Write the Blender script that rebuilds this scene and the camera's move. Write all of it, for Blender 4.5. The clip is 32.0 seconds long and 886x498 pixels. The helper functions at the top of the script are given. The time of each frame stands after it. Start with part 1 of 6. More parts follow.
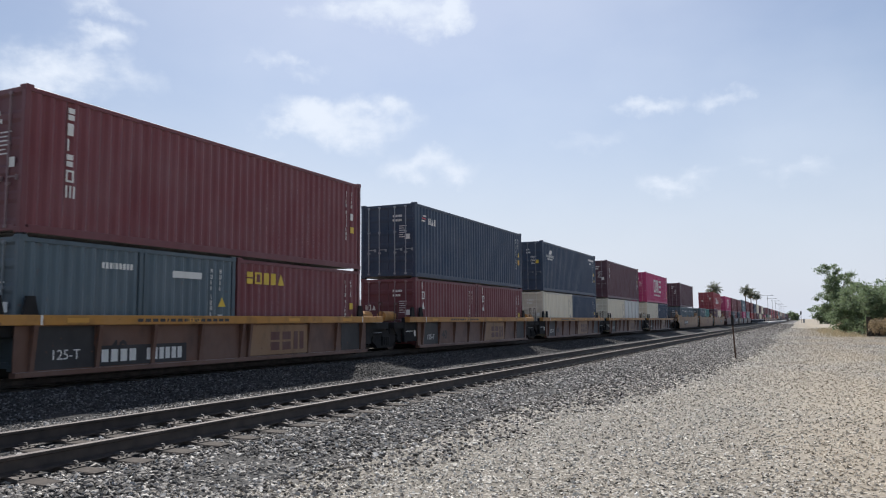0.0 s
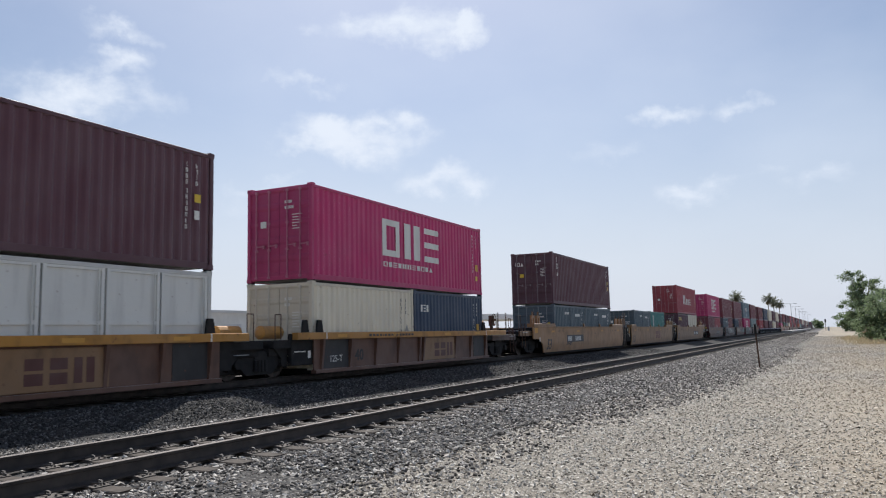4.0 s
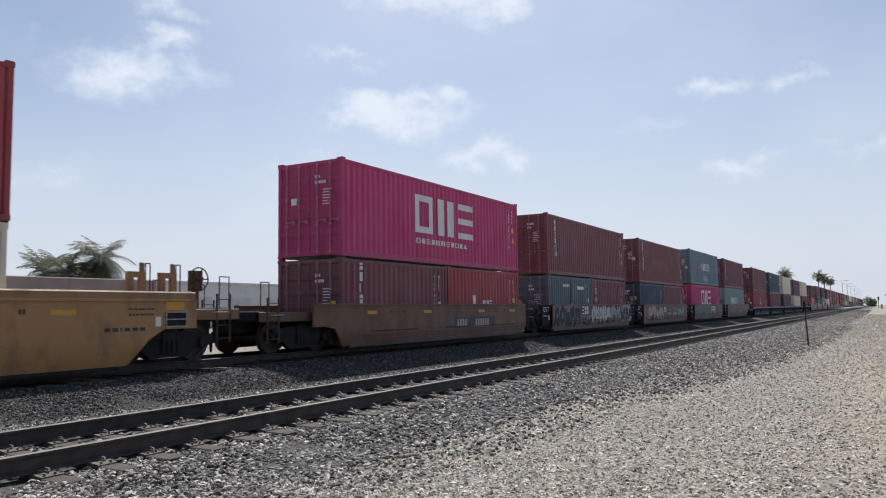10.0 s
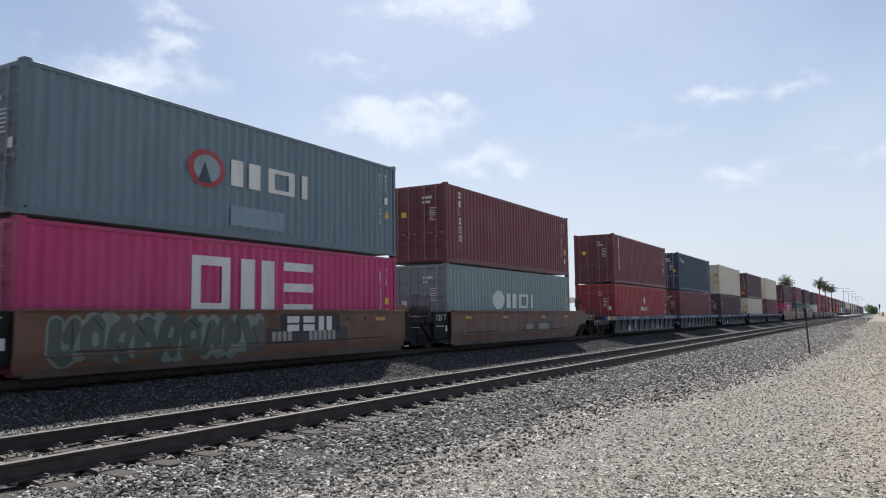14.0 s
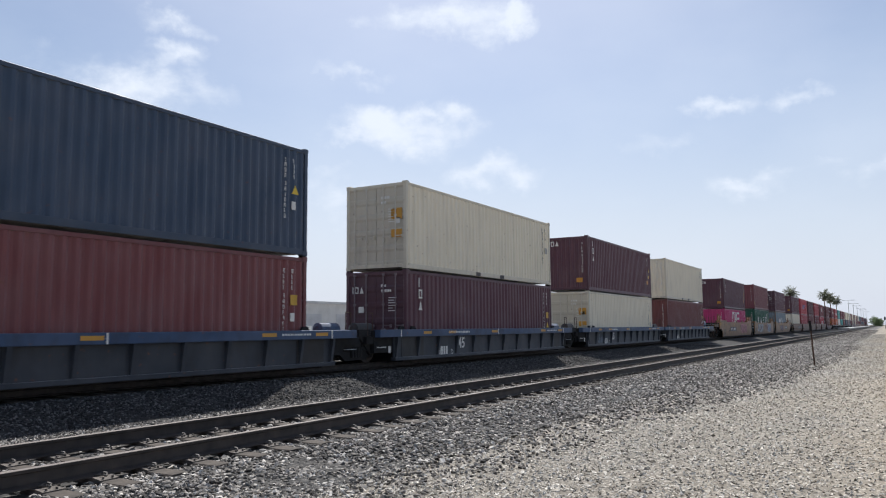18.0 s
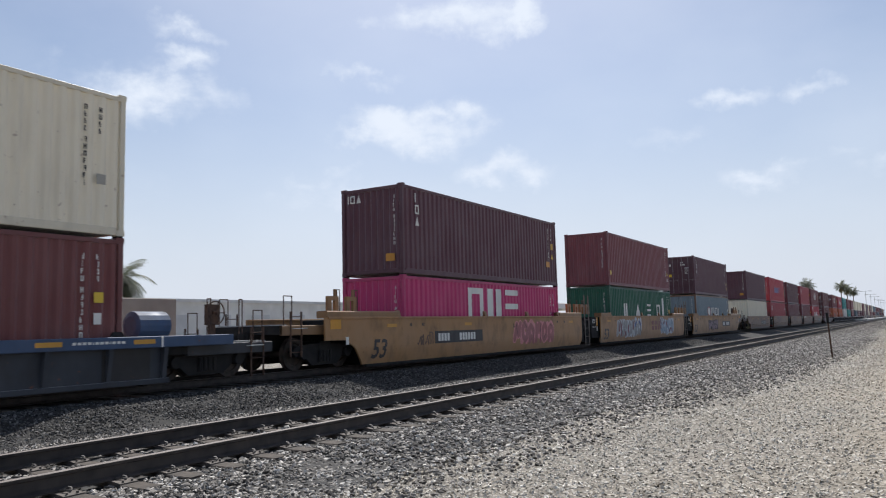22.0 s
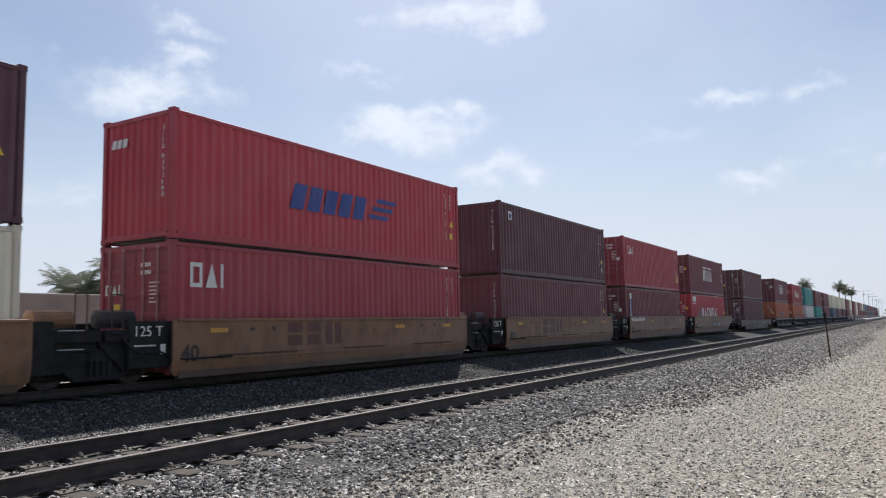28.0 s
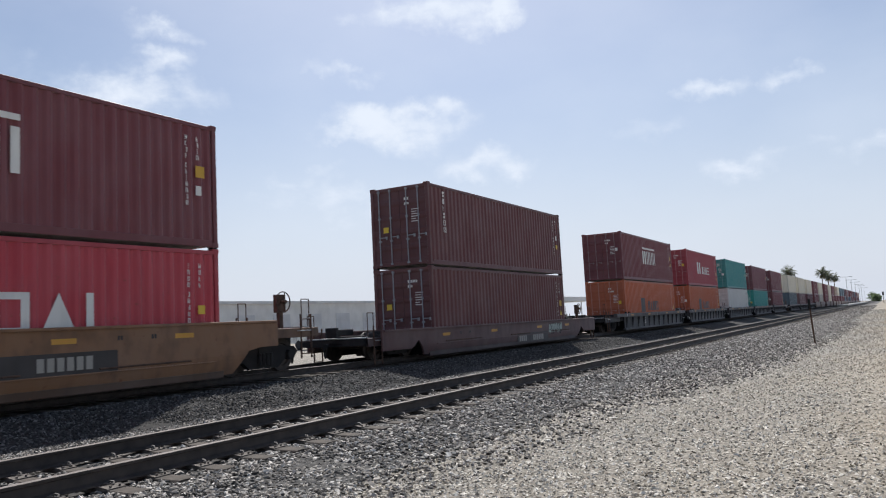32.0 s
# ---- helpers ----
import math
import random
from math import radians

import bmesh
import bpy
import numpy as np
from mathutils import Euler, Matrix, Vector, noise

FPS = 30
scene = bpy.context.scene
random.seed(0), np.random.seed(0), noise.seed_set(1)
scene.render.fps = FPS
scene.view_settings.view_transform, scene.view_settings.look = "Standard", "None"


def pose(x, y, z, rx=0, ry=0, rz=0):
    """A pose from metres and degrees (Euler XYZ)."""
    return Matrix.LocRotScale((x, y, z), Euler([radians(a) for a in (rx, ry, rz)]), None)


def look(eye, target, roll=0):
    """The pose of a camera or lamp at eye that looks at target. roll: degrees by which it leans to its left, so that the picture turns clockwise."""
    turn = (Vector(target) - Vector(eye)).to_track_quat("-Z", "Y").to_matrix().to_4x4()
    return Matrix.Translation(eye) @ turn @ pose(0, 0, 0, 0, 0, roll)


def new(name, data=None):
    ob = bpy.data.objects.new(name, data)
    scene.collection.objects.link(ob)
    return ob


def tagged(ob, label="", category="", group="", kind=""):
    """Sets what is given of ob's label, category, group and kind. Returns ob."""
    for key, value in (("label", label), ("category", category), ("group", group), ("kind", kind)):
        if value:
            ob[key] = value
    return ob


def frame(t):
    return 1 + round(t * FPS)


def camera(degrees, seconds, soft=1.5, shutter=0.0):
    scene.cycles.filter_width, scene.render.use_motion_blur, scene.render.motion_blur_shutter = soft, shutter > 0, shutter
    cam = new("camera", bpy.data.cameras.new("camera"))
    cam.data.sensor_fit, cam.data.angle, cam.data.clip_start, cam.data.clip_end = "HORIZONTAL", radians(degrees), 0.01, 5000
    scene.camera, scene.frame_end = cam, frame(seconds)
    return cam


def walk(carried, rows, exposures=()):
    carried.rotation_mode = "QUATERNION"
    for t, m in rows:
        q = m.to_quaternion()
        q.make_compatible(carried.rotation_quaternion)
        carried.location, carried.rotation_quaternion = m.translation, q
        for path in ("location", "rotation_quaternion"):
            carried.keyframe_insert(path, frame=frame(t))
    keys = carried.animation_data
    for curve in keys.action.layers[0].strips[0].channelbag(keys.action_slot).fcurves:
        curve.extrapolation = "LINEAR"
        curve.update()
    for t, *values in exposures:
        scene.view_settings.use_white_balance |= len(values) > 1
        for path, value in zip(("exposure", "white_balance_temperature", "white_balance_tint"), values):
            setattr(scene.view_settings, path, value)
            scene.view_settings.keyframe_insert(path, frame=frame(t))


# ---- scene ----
# ---------------------------------------------------------------- camera
EYE_Z = 1.55
PATH = [
    (0.0, 25.27, 5.45, 0.38), (0.5, 25.8, 5.19, 0.37), (1.0, 26.58, 5.32, 0.53), (1.5, 26.41, 5.23, 0.4),
    (2.0, 27.27, 5.51, 0.24), (2.5, 27.61, 5.74, 0.31), (3.0, 27.06, 5.89, 0.47), (3.5, 26.39, 6.51, 1.19),
    (5.5, 28.78, 5.39, 1.1), (6.0, 28.14, 3.6, 0.4), (6.5, 27.49, 3.66, 1.03), (7.0, 28.85, 4.52, 1.02),
    (7.5, 29.33, 4.7, 0.86), (8.0, 29.08, 4.66, 1.02), (8.5, 29.23, 4.72, 1.15), (9.0, 29.65, 4.86, 1.16),
    (9.5, 29.88, 4.87, 0.95), (10.0, 29.91, 4.69, 0.85), (10.5, 29.92, 4.73, 0.77), (11.0, 30.33, 4.86, 0.74),
    (11.5, 30.55, 4.64, 0.67), (12.0, 30.41, 4.72, 0.91), (12.5, 29.98, 4.96, 0.88), (13.0, 29.7, 4.97, 0.9),
    (13.5, 30.0, 4.99, 1.04), (14.0, 29.95, 5.18, 0.7), (14.5, 29.94, 5.23, 0.62), (16.5, 30.9, 4.77, 0.12),
    (17.0, 30.68, 5.03, 0.22), (17.5, 30.27, 5.73, 0.33), (18.0, 30.22, 5.95, 0.43), (18.5, 30.29, 5.74, 0.66),
    (19.0, 30.54, 5.86, 0.69), (19.5, 30.65, 5.77, 0.6), (20.0, 30.36, 6.13, 0.77), (20.5, 29.94, 6.74, 1.27),
    (21.0, 30.72, 5.76, 1.49), (21.5, 31.0, 5.68, 1.72), (22.0, 31.28, 5.87, 1.46), (22.5, 30.31, 6.1, 0.29),
    (23.0, 29.9, 5.56, 0.59), (23.5, 32.03, 5.1, 1.07), (24.0, 32.42, 4.87, 1.05), (24.5, 31.0, 5.29, 0.83),
    (25.0, 31.47, 5.39, 0.86), (25.5, 31.76, 5.35, 0.76), (27.5, 31.72, 5.71, 0.95), (28.0, 31.15, 5.75, 1.27),
    (28.5, 30.7, 5.9, 1.54), (29.0, 30.32, 5.97, 1.55), (29.5, 29.55, 6.0, 1.42), (30.0, 29.44, 6.47, 1.4),
    (30.5, 29.73, 6.28, 1.41), (31.0, 29.7, 5.97, 2.0), (31.5, 29.29, 6.26, 2.76), (32.0, 30.24, 5.52, 2.93),
]
cam = camera(60.7, 32.0, soft=1.1, shutter=0.08)
walk(cam, [(t, pose(0, 0, EYE_Z, 90 + pitch, roll, yaw)) for t, yaw, pitch, roll in PATH],
     [(t, stops, 6250, 10) for t, stops in ((0, .3), (1, .28), (3, .28), (5.5, .27), (6, .27), (7, .12), (8, .21), (9, .34), (9.5, .31), (10, .26), (10.5, .3), (11, .34), (12, .42), (13, .34), (14.5, .36), (17, .38), (19, .33), (22, .3), (23, .33), (24, .36), (25, .27), (28, .33), (29, .37), (30, .31), (32, .3))])

# ---------------------------------------------------------------- world, sun, exposure
SUN = Vector((-2.35, 4.3, 6.2)).normalized()

# soft fair-weather clouds: bearing left of the track, height (degrees), half width, half height, weight
CLOUDS = [
    (53.2, 17.0, 4.4, 1.7, .9), (50.6, 18.6, 2.4, 1.0, .6), (33.0, 14.6, 3.9, 1.5, 1.0), (30.2, 15.6, 2.6, 1.0, .8), (36.8, 14.2, 2.6, .9, .7),
    (26.0, 11.7, 2.7, 1.0, .8), (10.2, 15.6, 2.7, .9, .75), (4.4, 16.4, 1.8, .8, .6), (6.8, 10.0, 2.4, .9, .8),
    (30.4, 22.9, 4.6, 1.4, 1.0), (24.6, 22.7, 2.2, .9, .85), (36.4, 18.8, 3.2, .8, .5), (49.8, 21.0, 2.2, .8, .55),
    (57.2, 9.6, 3.4, 1.2, .4), (0.1, 10.4, 3.4, 1.1, .5), (37.5, 9.6, 5.5, 1.6, .5), (40.5, 11.2, 2.8, .9, .45), (14.0, 13.0, 3.4, .7, .35),
]


def make_world():
    w = bpy.data.worlds.new("sky")
    scene.world = w
    w.use_nodes = True
    nt = w.node_tree
    nt.nodes.clear()
    n = nt.nodes.new
    out, bg = n("ShaderNodeOutputWorld"), n("ShaderNodeBackground")
    sky = n("ShaderNodeTexSky")
    sky.sky_type = "NISHITA"
    sky.sun_disc = False
    sky.sun_elevation = math.asin(SUN.z)
    sky.sun_rotation = math.atan2(SUN.x, SUN.y) % (2 * math.pi)
    sky.air_density, sky.dust_density, sky.ozone_density = 1.0, 1.6, 2.0
    geo = n("ShaderNodeTexCoord")
    warp = n("ShaderNodeTexNoise")
    warp.inputs["Scale"].default_value = 9.0
    warp.inputs["Detail"].default_value = 6.0
    warp.inputs["Roughness"].default_value = 0.6
    nt.links.new(geo.outputs["Generated"], warp.inputs["Vector"])
    off = n("ShaderNodeVectorMath")
    off.operation = "MULTIPLY_ADD"
    nt.links.new(warp.outputs["Color"], off.inputs[0])
    off.inputs[1].default_value = (.16, .16, .13)
    off.inputs[2].default_value = (-.08, -.08, -.065)
    add = n("ShaderNodeVectorMath")
    add.operation = "ADD"
    nt.links.new(geo.outputs["Generated"], add.inputs[0])
    nt.links.new(off.outputs[0], add.inputs[1])
    total = None
    for az, el, hw, hh, weight in CLOUDS:
        a, e = radians(az), radians(el)
        d = Vector((-math.sin(a) * math.cos(e), math.cos(a) * math.cos(e), math.sin(e)))
        m = n("ShaderNodeMapping")
        m.vector_type = "TEXTURE"
        m.inputs["Location"].default_value = d
        m.inputs["Rotation"].default_value = Euler((e, 0, a)).to_quaternion().to_euler()
        m.inputs["Scale"].default_value = (math.tan(radians(hw)), 1.0, math.tan(radians(hh)))
        nt.links.new(add.outputs[0], m.inputs["Vector"])
        le = n("ShaderNodeVectorMath")
        le.operation = "LENGTH"
        nt.links.new(m.outputs[0], le.inputs[0])
        r = n("ShaderNodeMapRange")
        r.inputs["From Min"].default_value, r.inputs["From Max"].default_value = 1.7, 0.1
        r.inputs["To Min"].default_value, r.inputs["To Max"].default_value = 0.0, weight
        nt.links.new(le.outputs["Value"], r.inputs["Value"])
        if total is None:
            total = r.outputs[0]
        else:
            mx = n("ShaderNodeMath")
            mx.operation = "MAXIMUM"
            nt.links.new(total, mx.inputs[0])
            nt.links.new(r.outputs[0], mx.inputs[1])
            total = mx.outputs[0]
    # billows eat into the soft forms and leave ragged edges
    flat_dir = n("ShaderNodeMapping")
    flat_dir.inputs["Scale"].default_value = (1.0, 1.0, 1.9)
    nt.links.new(geo.outputs["Generated"], flat_dir.inputs["Vector"])
    puff = n("ShaderNodeTexNoise")
    puff.inputs["Scale"].default_value = 17.0
    puff.inputs["Detail"].default_value = 9.0
    puff.inputs["Roughness"].default_value = .56
    nt.links.new(flat_dir.outputs[0], puff.inputs["Vector"])
    pr = n("ShaderNodeMapRange")
    pr.inputs["From Min"].default_value, pr.inputs["From Max"].default_value = .28, .72
    pr.inputs["To Min"].default_value, pr.inputs["To Max"].default_value = -.36, .36
    nt.links.new(puff.outputs["Fac"], pr.inputs["Value"])
    near = n("ShaderNodeMath")
    near.operation, near.use_clamp = "MULTIPLY", True
    nt.links.new(total, near.inputs[0])
    near.inputs[1].default_value = 2.2
    eaten = n("ShaderNodeMath")
    eaten.operation = "MULTIPLY_ADD"
    nt.links.new(pr.outputs[0], eaten.inputs[0])
    nt.links.new(near.outputs[0], eaten.inputs[1])
    nt.links.new(total, eaten.inputs[2])
    mul = n("ShaderNodeMapRange")
    mul.interpolation_type = "SMOOTHSTEP"
    mul.inputs["From Min"].default_value, mul.inputs["From Max"].default_value = .02, 1.05
    nt.links.new(eaten.outputs[0], mul.inputs["Value"])
    # a faint milky veil over the whole sky
    veil = n("ShaderNodeTexNoise")
    veil.inputs["Scale"].default_value = 3.4
    veil.inputs["Detail"].default_value = 6.0
    nt.links.new(flat_dir.outputs[0], veil.inputs["Vector"])
    vr = n("ShaderNodeMapRange")
    vr.inputs["From Min"].default_value, vr.inputs["From Max"].default_value = .42, .78
    vr.inputs["To Min"].default_value, vr.inputs["To Max"].default_value = 0.0, .25
    nt.links.new(veil.outputs["Fac"], vr.inputs["Value"])
    both = n("ShaderNodeMath")
    both.operation = "MAXIMUM"
    nt.links.new(mul.outputs[0], both.inputs[0])
    nt.links.new(vr.outputs[0], both.inputs[1])
    mul = both
    # thin bright haze low over the horizon
    sep = n("ShaderNodeSeparateXYZ")
    nt.links.new(geo.outputs["Generated"], sep.inputs[0])
    hz = n("ShaderNodeMapRange")
    hz.interpolation_type = "SMOOTHSTEP"
    hz.inputs["From Min"].default_value, hz.inputs["From Max"].default_value = .36, .0
    hz.inputs["To Min"].default_value, hz.inputs["To Max"].default_value = 0.0, HAZE
    nt.links.new(sep.outputs["Z"], hz.inputs["Value"])
    mh = n("ShaderNodeMix")
    mh.data_type = "RGBA"
    nt.links.new(hz.outputs[0], mh.inputs["Factor"])
    nt.links.new(sky.outputs[0], mh.inputs["A"])
    mh.inputs["B"].default_value = HAZE_COLOUR
    mc = n("ShaderNodeMix")
    mc.data_type = "RGBA"
    nt.links.new(mul.outputs[0], mc.inputs["Factor"])
    nt.links.new(mh.outputs["Result"], mc.inputs["A"])
    mc.inputs["B"].default_value = CLOUD_COLOUR
    nt.links.new(mc.outputs["Result"], bg.inputs["Color"])
    bg.inputs["Strength"].default_value = SKY_STRENGTH
    nt.links.new(bg.outputs[0], out.inputs["Surface"])


HAZE, HAZE_COLOUR, CLOUD_COLOUR, SKY_STRENGTH = .86, (7.45, 7.9, 8.9, 1), (8.7, 9.2, 10.0, 1), .078
make_world()

sun = new("sun", bpy.data.lights.new("sun", "SUN"))
sun.data.energy, sun.data.angle, sun.data.color = 4.3, radians(.6), (1.0, .95, .88)
sun.matrix_world = look((0, 0, 60), (-SUN.x, -SUN.y, 60 - SUN.z))


# ---------------------------------------------------------------- materials
def srgb(h):
    v = [int(h[i:i + 2], 16) / 255 for i in (0, 2, 4)]
    return tuple(c / 12.92 if c <= .04045 else ((c + .055) / 1.055) ** 2.4 for c in v)


def material(name, rough=.6, metal=0.0):
    m = bpy.data.materials.new(name)
    m.use_nodes = True
    b = m.node_tree.nodes["Principled BSDF"]
    b.inputs["Roughness"].default_value, b.inputs["Metallic"].default_value = rough, metal
    return m, m.node_tree, b


def noise_node(nt, scale, detail=4.0, stretch=None, coord="Object"):
    if coord == "World":
        src = nt.nodes.new("ShaderNodeNewGeometry").outputs["Position"]
    else:
        src = nt.nodes.new("ShaderNodeTexCoord").outputs[coord]
    if stretch:
        mp = nt.nodes.new("ShaderNodeMapping")
        mp.inputs["Scale"].default_value = stretch
        nt.links.new(src, mp.inputs["Vector"])
        src = mp.outputs[0]
    t = nt.nodes.new("ShaderNodeTexNoise")
    t.inputs["Scale"].default_value, t.inputs["Detail"].default_value = scale, detail
    nt.links.new(src, t.inputs["Vector"])
    return t.outputs["Fac"]


def ramp(nt, fac, stops):
    r = nt.nodes.new("ShaderNodeValToRGB")
    e = r.color_ramp.elements
    e[0].position, e[0].color = stops[0][0], (*stops[0][1], 1)
    e[1].position, e[1].color = stops[-1][0], (*stops[-1][1], 1)
    for p, c in stops[1:-1]:
        q = e.new(p)
        q.color = (*c, 1)
    nt.links.new(fac, r.inputs["Fac"])
    return r.outputs["Color"]


def mix(nt, fac, a, b, mode="MIX"):
    m = nt.nodes.new("ShaderNodeMix")
    m.data_type, m.blend_type = "RGBA", mode
    for sock, v in (("Factor", fac), ("A", a), ("B", b)):
        if isinstance(v, (int, float)):
            m.inputs[sock].default_value = v
        elif isinstance(v, tuple):
            m.inputs[sock].default_value = (*v, 1)
        else:
            nt.links.new(v, m.inputs[sock])
    return m.outputs["Result"]


def curve_range(nt, v, a, b, c=0.0, d=1.0):
    r = nt.nodes.new("ShaderNodeMapRange")
    for k, x in zip(("From Min", "From Max", "To Min", "To Max"), (a, b, c, d)):
        r.inputs[k].default_value = x
    nt.links.new(v, r.inputs["Value"])
    return r.outputs[0]


def bump(nt, b, height, strength=.4, distance=.01):
    n = nt.nodes.new("ShaderNodeBump")
    n.inputs["Strength"].default_value, n.inputs["Distance"].default_value = strength, distance
    nt.links.new(height, n.inputs["Height"])
    nt.links.new(n.outputs[0], b.inputs["Normal"])


def painted_steel(name, rough, dirt, rust, streak=(1.0, 1.2, .16)):
    """Weathered paint whose colour comes from the object."""
    m, nt, b = material(name, rough)
    info = nt.nodes.new("ShaderNodeObjectInfo")
    col = info.outputs["Color"]
    fade = noise_node(nt, .9, 3.0)
    col = mix(nt, curve_range(nt, fade, .35, .75, 0, .2), col, mix(nt, .5, col, (.36, .33, .32)))
    runs = noise_node(nt, 3.2, 6.0, streak)
    col = mix(nt, curve_range(nt, runs, .5, .78, 0, dirt), col, (.045, .038, .035))
    spots = noise_node(nt, 7.0, 9.0)
    col = mix(nt, curve_range(nt, spots, .66, .74, 0, rust), col, (.16, .06, .028))
    nt.links.new(col, b.inputs["Base Color"])
    nt.links.new(curve_range(nt, runs, .3, .8, rough - .1, rough + .2), b.inputs["Roughness"])
    bump(nt, b, noise_node(nt, 5.0, 3.0), .35, .012)
    # dust sheen on the paint, added to stand in for distant air haze
    b.inputs["Sheen Weight"].default_value, b.inputs["Sheen Roughness"].default_value = .3, .45
    return m


def speckled(name, stops, scale, rough=.9, bumpiness=.5, coord="Object"):
    m, nt, b = material(name, rough)
    f = noise_node(nt, scale, 8.0, None, coord)
    nt.links.new(ramp(nt, f, stops), b.inputs["Base Color"])
    bump(nt, b, noise_node(nt, scale * 3, 4.0, None, coord), bumpiness, .01)
    return m


def sandy(nt):
    """Where dry sand lies over the gravel: patches along the open lot."""
    patch = noise_node(nt, .2, 5.0, (1, .4, 1), "World")
    x = nt.nodes.new("ShaderNodeSeparateXYZ")
    nt.links.new(nt.nodes.new("ShaderNodeNewGeometry").outputs["Position"], x.inputs[0])
    m = nt.nodes.new("ShaderNodeMath")
    m.operation = "MULTIPLY"
    nt.links.new(curve_range(nt, patch, .34, .54), m.inputs[0])
    nt.links.new(curve_range(nt, x.outputs["X"], -3.0, 1.5, .12, 1.0), m.inputs[1])
    return m.outputs[0]


def stone(name, stops, rough=.9, dusty=.12):
    """Loose stones: each one has its own tone."""
    m, nt, b = material(name, rough)
    g = nt.nodes.new("ShaderNodeNewGeometry")
    col = ramp(nt, g.outputs["Random Per Island"], stops)
    f = noise_node(nt, 40.0, 4.0)
    col = mix(nt, curve_range(nt, f, .4, .75, 0, .25), col, (.12, .115, .11))
    col = mix(nt, curve_range(nt, sandy(nt), 0, 1, 0, dusty), col, (.52, .42, .285))
    nt.links.new(col, b.inputs["Base Color"])
    return m


CONTAINER = painted_steel("container_paint", .58, .16, .45)
CARPAINT = painted_steel("car_paint", .62, .55, .75, (1.0, .8, .5))
MARK = painted_steel("marking_paint", .6, .2, .12)
DARK = speckled("grimy_black_steel", [(.3, (.006, .006, .0075)), (.7, (.024, .022, .021))], 3.0, .88)
GALV = speckled("galvanised_steel", [(.3, (.30, .31, .32)), (.7, (.5, .5, .49))], 9.0, .45, .2)
RUSTY = speckled("rusty_steel", [(.3, (.05, .03, .022)), (.7, (.13, .075, .05))], 6.0, .8)
WHEELM = speckled("grimy_wheel_steel", [(.3, (.02, .017, .015)), (.7, (.07, .052, .042))], 6.0, .7)
RAILSIDE = speckled("rail_web", [(.3, (.022, .018, .016)), (.7, (.06, .046, .039))], 5.0, .7, .3)
RAILTOP, _nt, _b = material("rail_head", .7, .1)
_nt.links.new(ramp(_nt, noise_node(_nt, 6.0, 5.0, (8, .3, 8)), [(.3, (.12, .095, .083)), (.7, (.2, .172, .155))]), _b.inputs["Base Color"])
WOOD = speckled("creosoted_wood", [(.25, (.028, .023, .019)), (.75, (.1, .08, .064))], 5.0, .9, .8)
CONCRETE = speckled("concrete", [(.3, (.36, .35, .33)), (.7, (.52, .5, .47))], 2.0, .85)
WHITEWALL = speckled("white_wall", [(.3, (.62, .62, .6)), (.7, (.75, .75, .73))], .7, .8, .2)
ROOFM = speckled("pale_roof", [(.3, (.5, .51, .52)), (.7, (.68, .69, .7))], .5, .6, .2)
TANWALL = speckled("tan_wall", [(.3, (.29, .255, .225)), (.7, (.4, .355, .315))], .8, .85, .3)
GLASSY, _nt, _b = material("dark_window", .08)
_b.inputs["Base Color"].default_value = (.02, .025, .03, 1)
POLE = speckled("pole_metal", [(.3, (.3, .31, .32)), (.7, (.42, .42, .43))], 3.0, .5, .1)
WHITEPAINT = speckled("white_enamel", [(.3, (.7, .7, .69)), (.7, (.8, .8, .79))], 4.0, .4, .1)
BARK = speckled("bark", [(.3, (.06, .048, .035)), (.7, (.2, .16, .12))], 7.0, .95, 1.0)
TYRE = speckled("tyre_rubber", [(.3, (.015, .015, .015)), (.7, (.035, .035, .035))], 9.0, .85, .3)


def leafy(name, a, b_):
    m, nt, b = material(name, .6)
    g = nt.nodes.new("ShaderNodeNewGeometry")
    nt.links.new(ramp(nt, g.outputs["Random Per Island"], [(0.0, a), (1.0, b_)]), b.inputs["Base Color"])
    tr, ad = nt.nodes.new("ShaderNodeBsdfTranslucent"), nt.nodes.new("ShaderNodeMixShader")
    tr.inputs["Color"].default_value = (*[1.5 * c for c in b_], 1)
    ad.inputs[0].default_value = .4
    nt.links.new(b.outputs[0], ad.inputs[1])
    nt.links.new(tr.outputs[0], ad.inputs[2])
    nt.links.new(ad.outputs[0], nt.nodes["Material Output"].inputs["Surface"])
    return m


LEAF = leafy("broad_leaf", (.06, .095, .05), (.165, .215, .115))
FROND = leafy("palm_frond", (.05, .06, .042), (.12, .13, .085))
DRYFROND = leafy("dry_frond", (.16, .12, .07), (.26, .2, .12))
GRASSM = leafy("dry_grass", (.2, .165, .1), (.34, .285, .185))
BALLAST = stone("ballast_stone", [(0.0, (.024, .022, .02)), (.3, (.105, .095, .085)), (.65, (.27, .247, .22)), (.85, (.47, .435, .39)), (1.0, (.72, .68, .62))])
# these dark stops paint the train's shade into the stones
DARKBALLAST = stone("shade_tinted_stone", [(0.0, (.01, .01, .01)), (.4, (.034, .033, .033)), (.75, (.085, .082, .078)), (1.0, (.21, .2, .19))])
DUSTY = speckled("dusty_steel", [(.3, (.05, .04, .034)), (.7, (.14, .118, .1))], 14.0, .8)
DUSTPALE = speckled("dust_coated_steel", [(.3, (.15, .125, .105)), (.7, (.29, .25, .215))], 9.0, .85)
CLIPM = speckled("dull_spring_steel", [(.3, (.04, .034, .03)), (.7, (.12, .105, .092))], 14.0, .6)
GRAVEL = stone("gravel_stone", [(0.0, (.09, .08, .066)), (.25, (.35, .322, .275)), (.65, (.6, .557, .483)), (1.0, (.88, .83, .745))], dusty=.6)


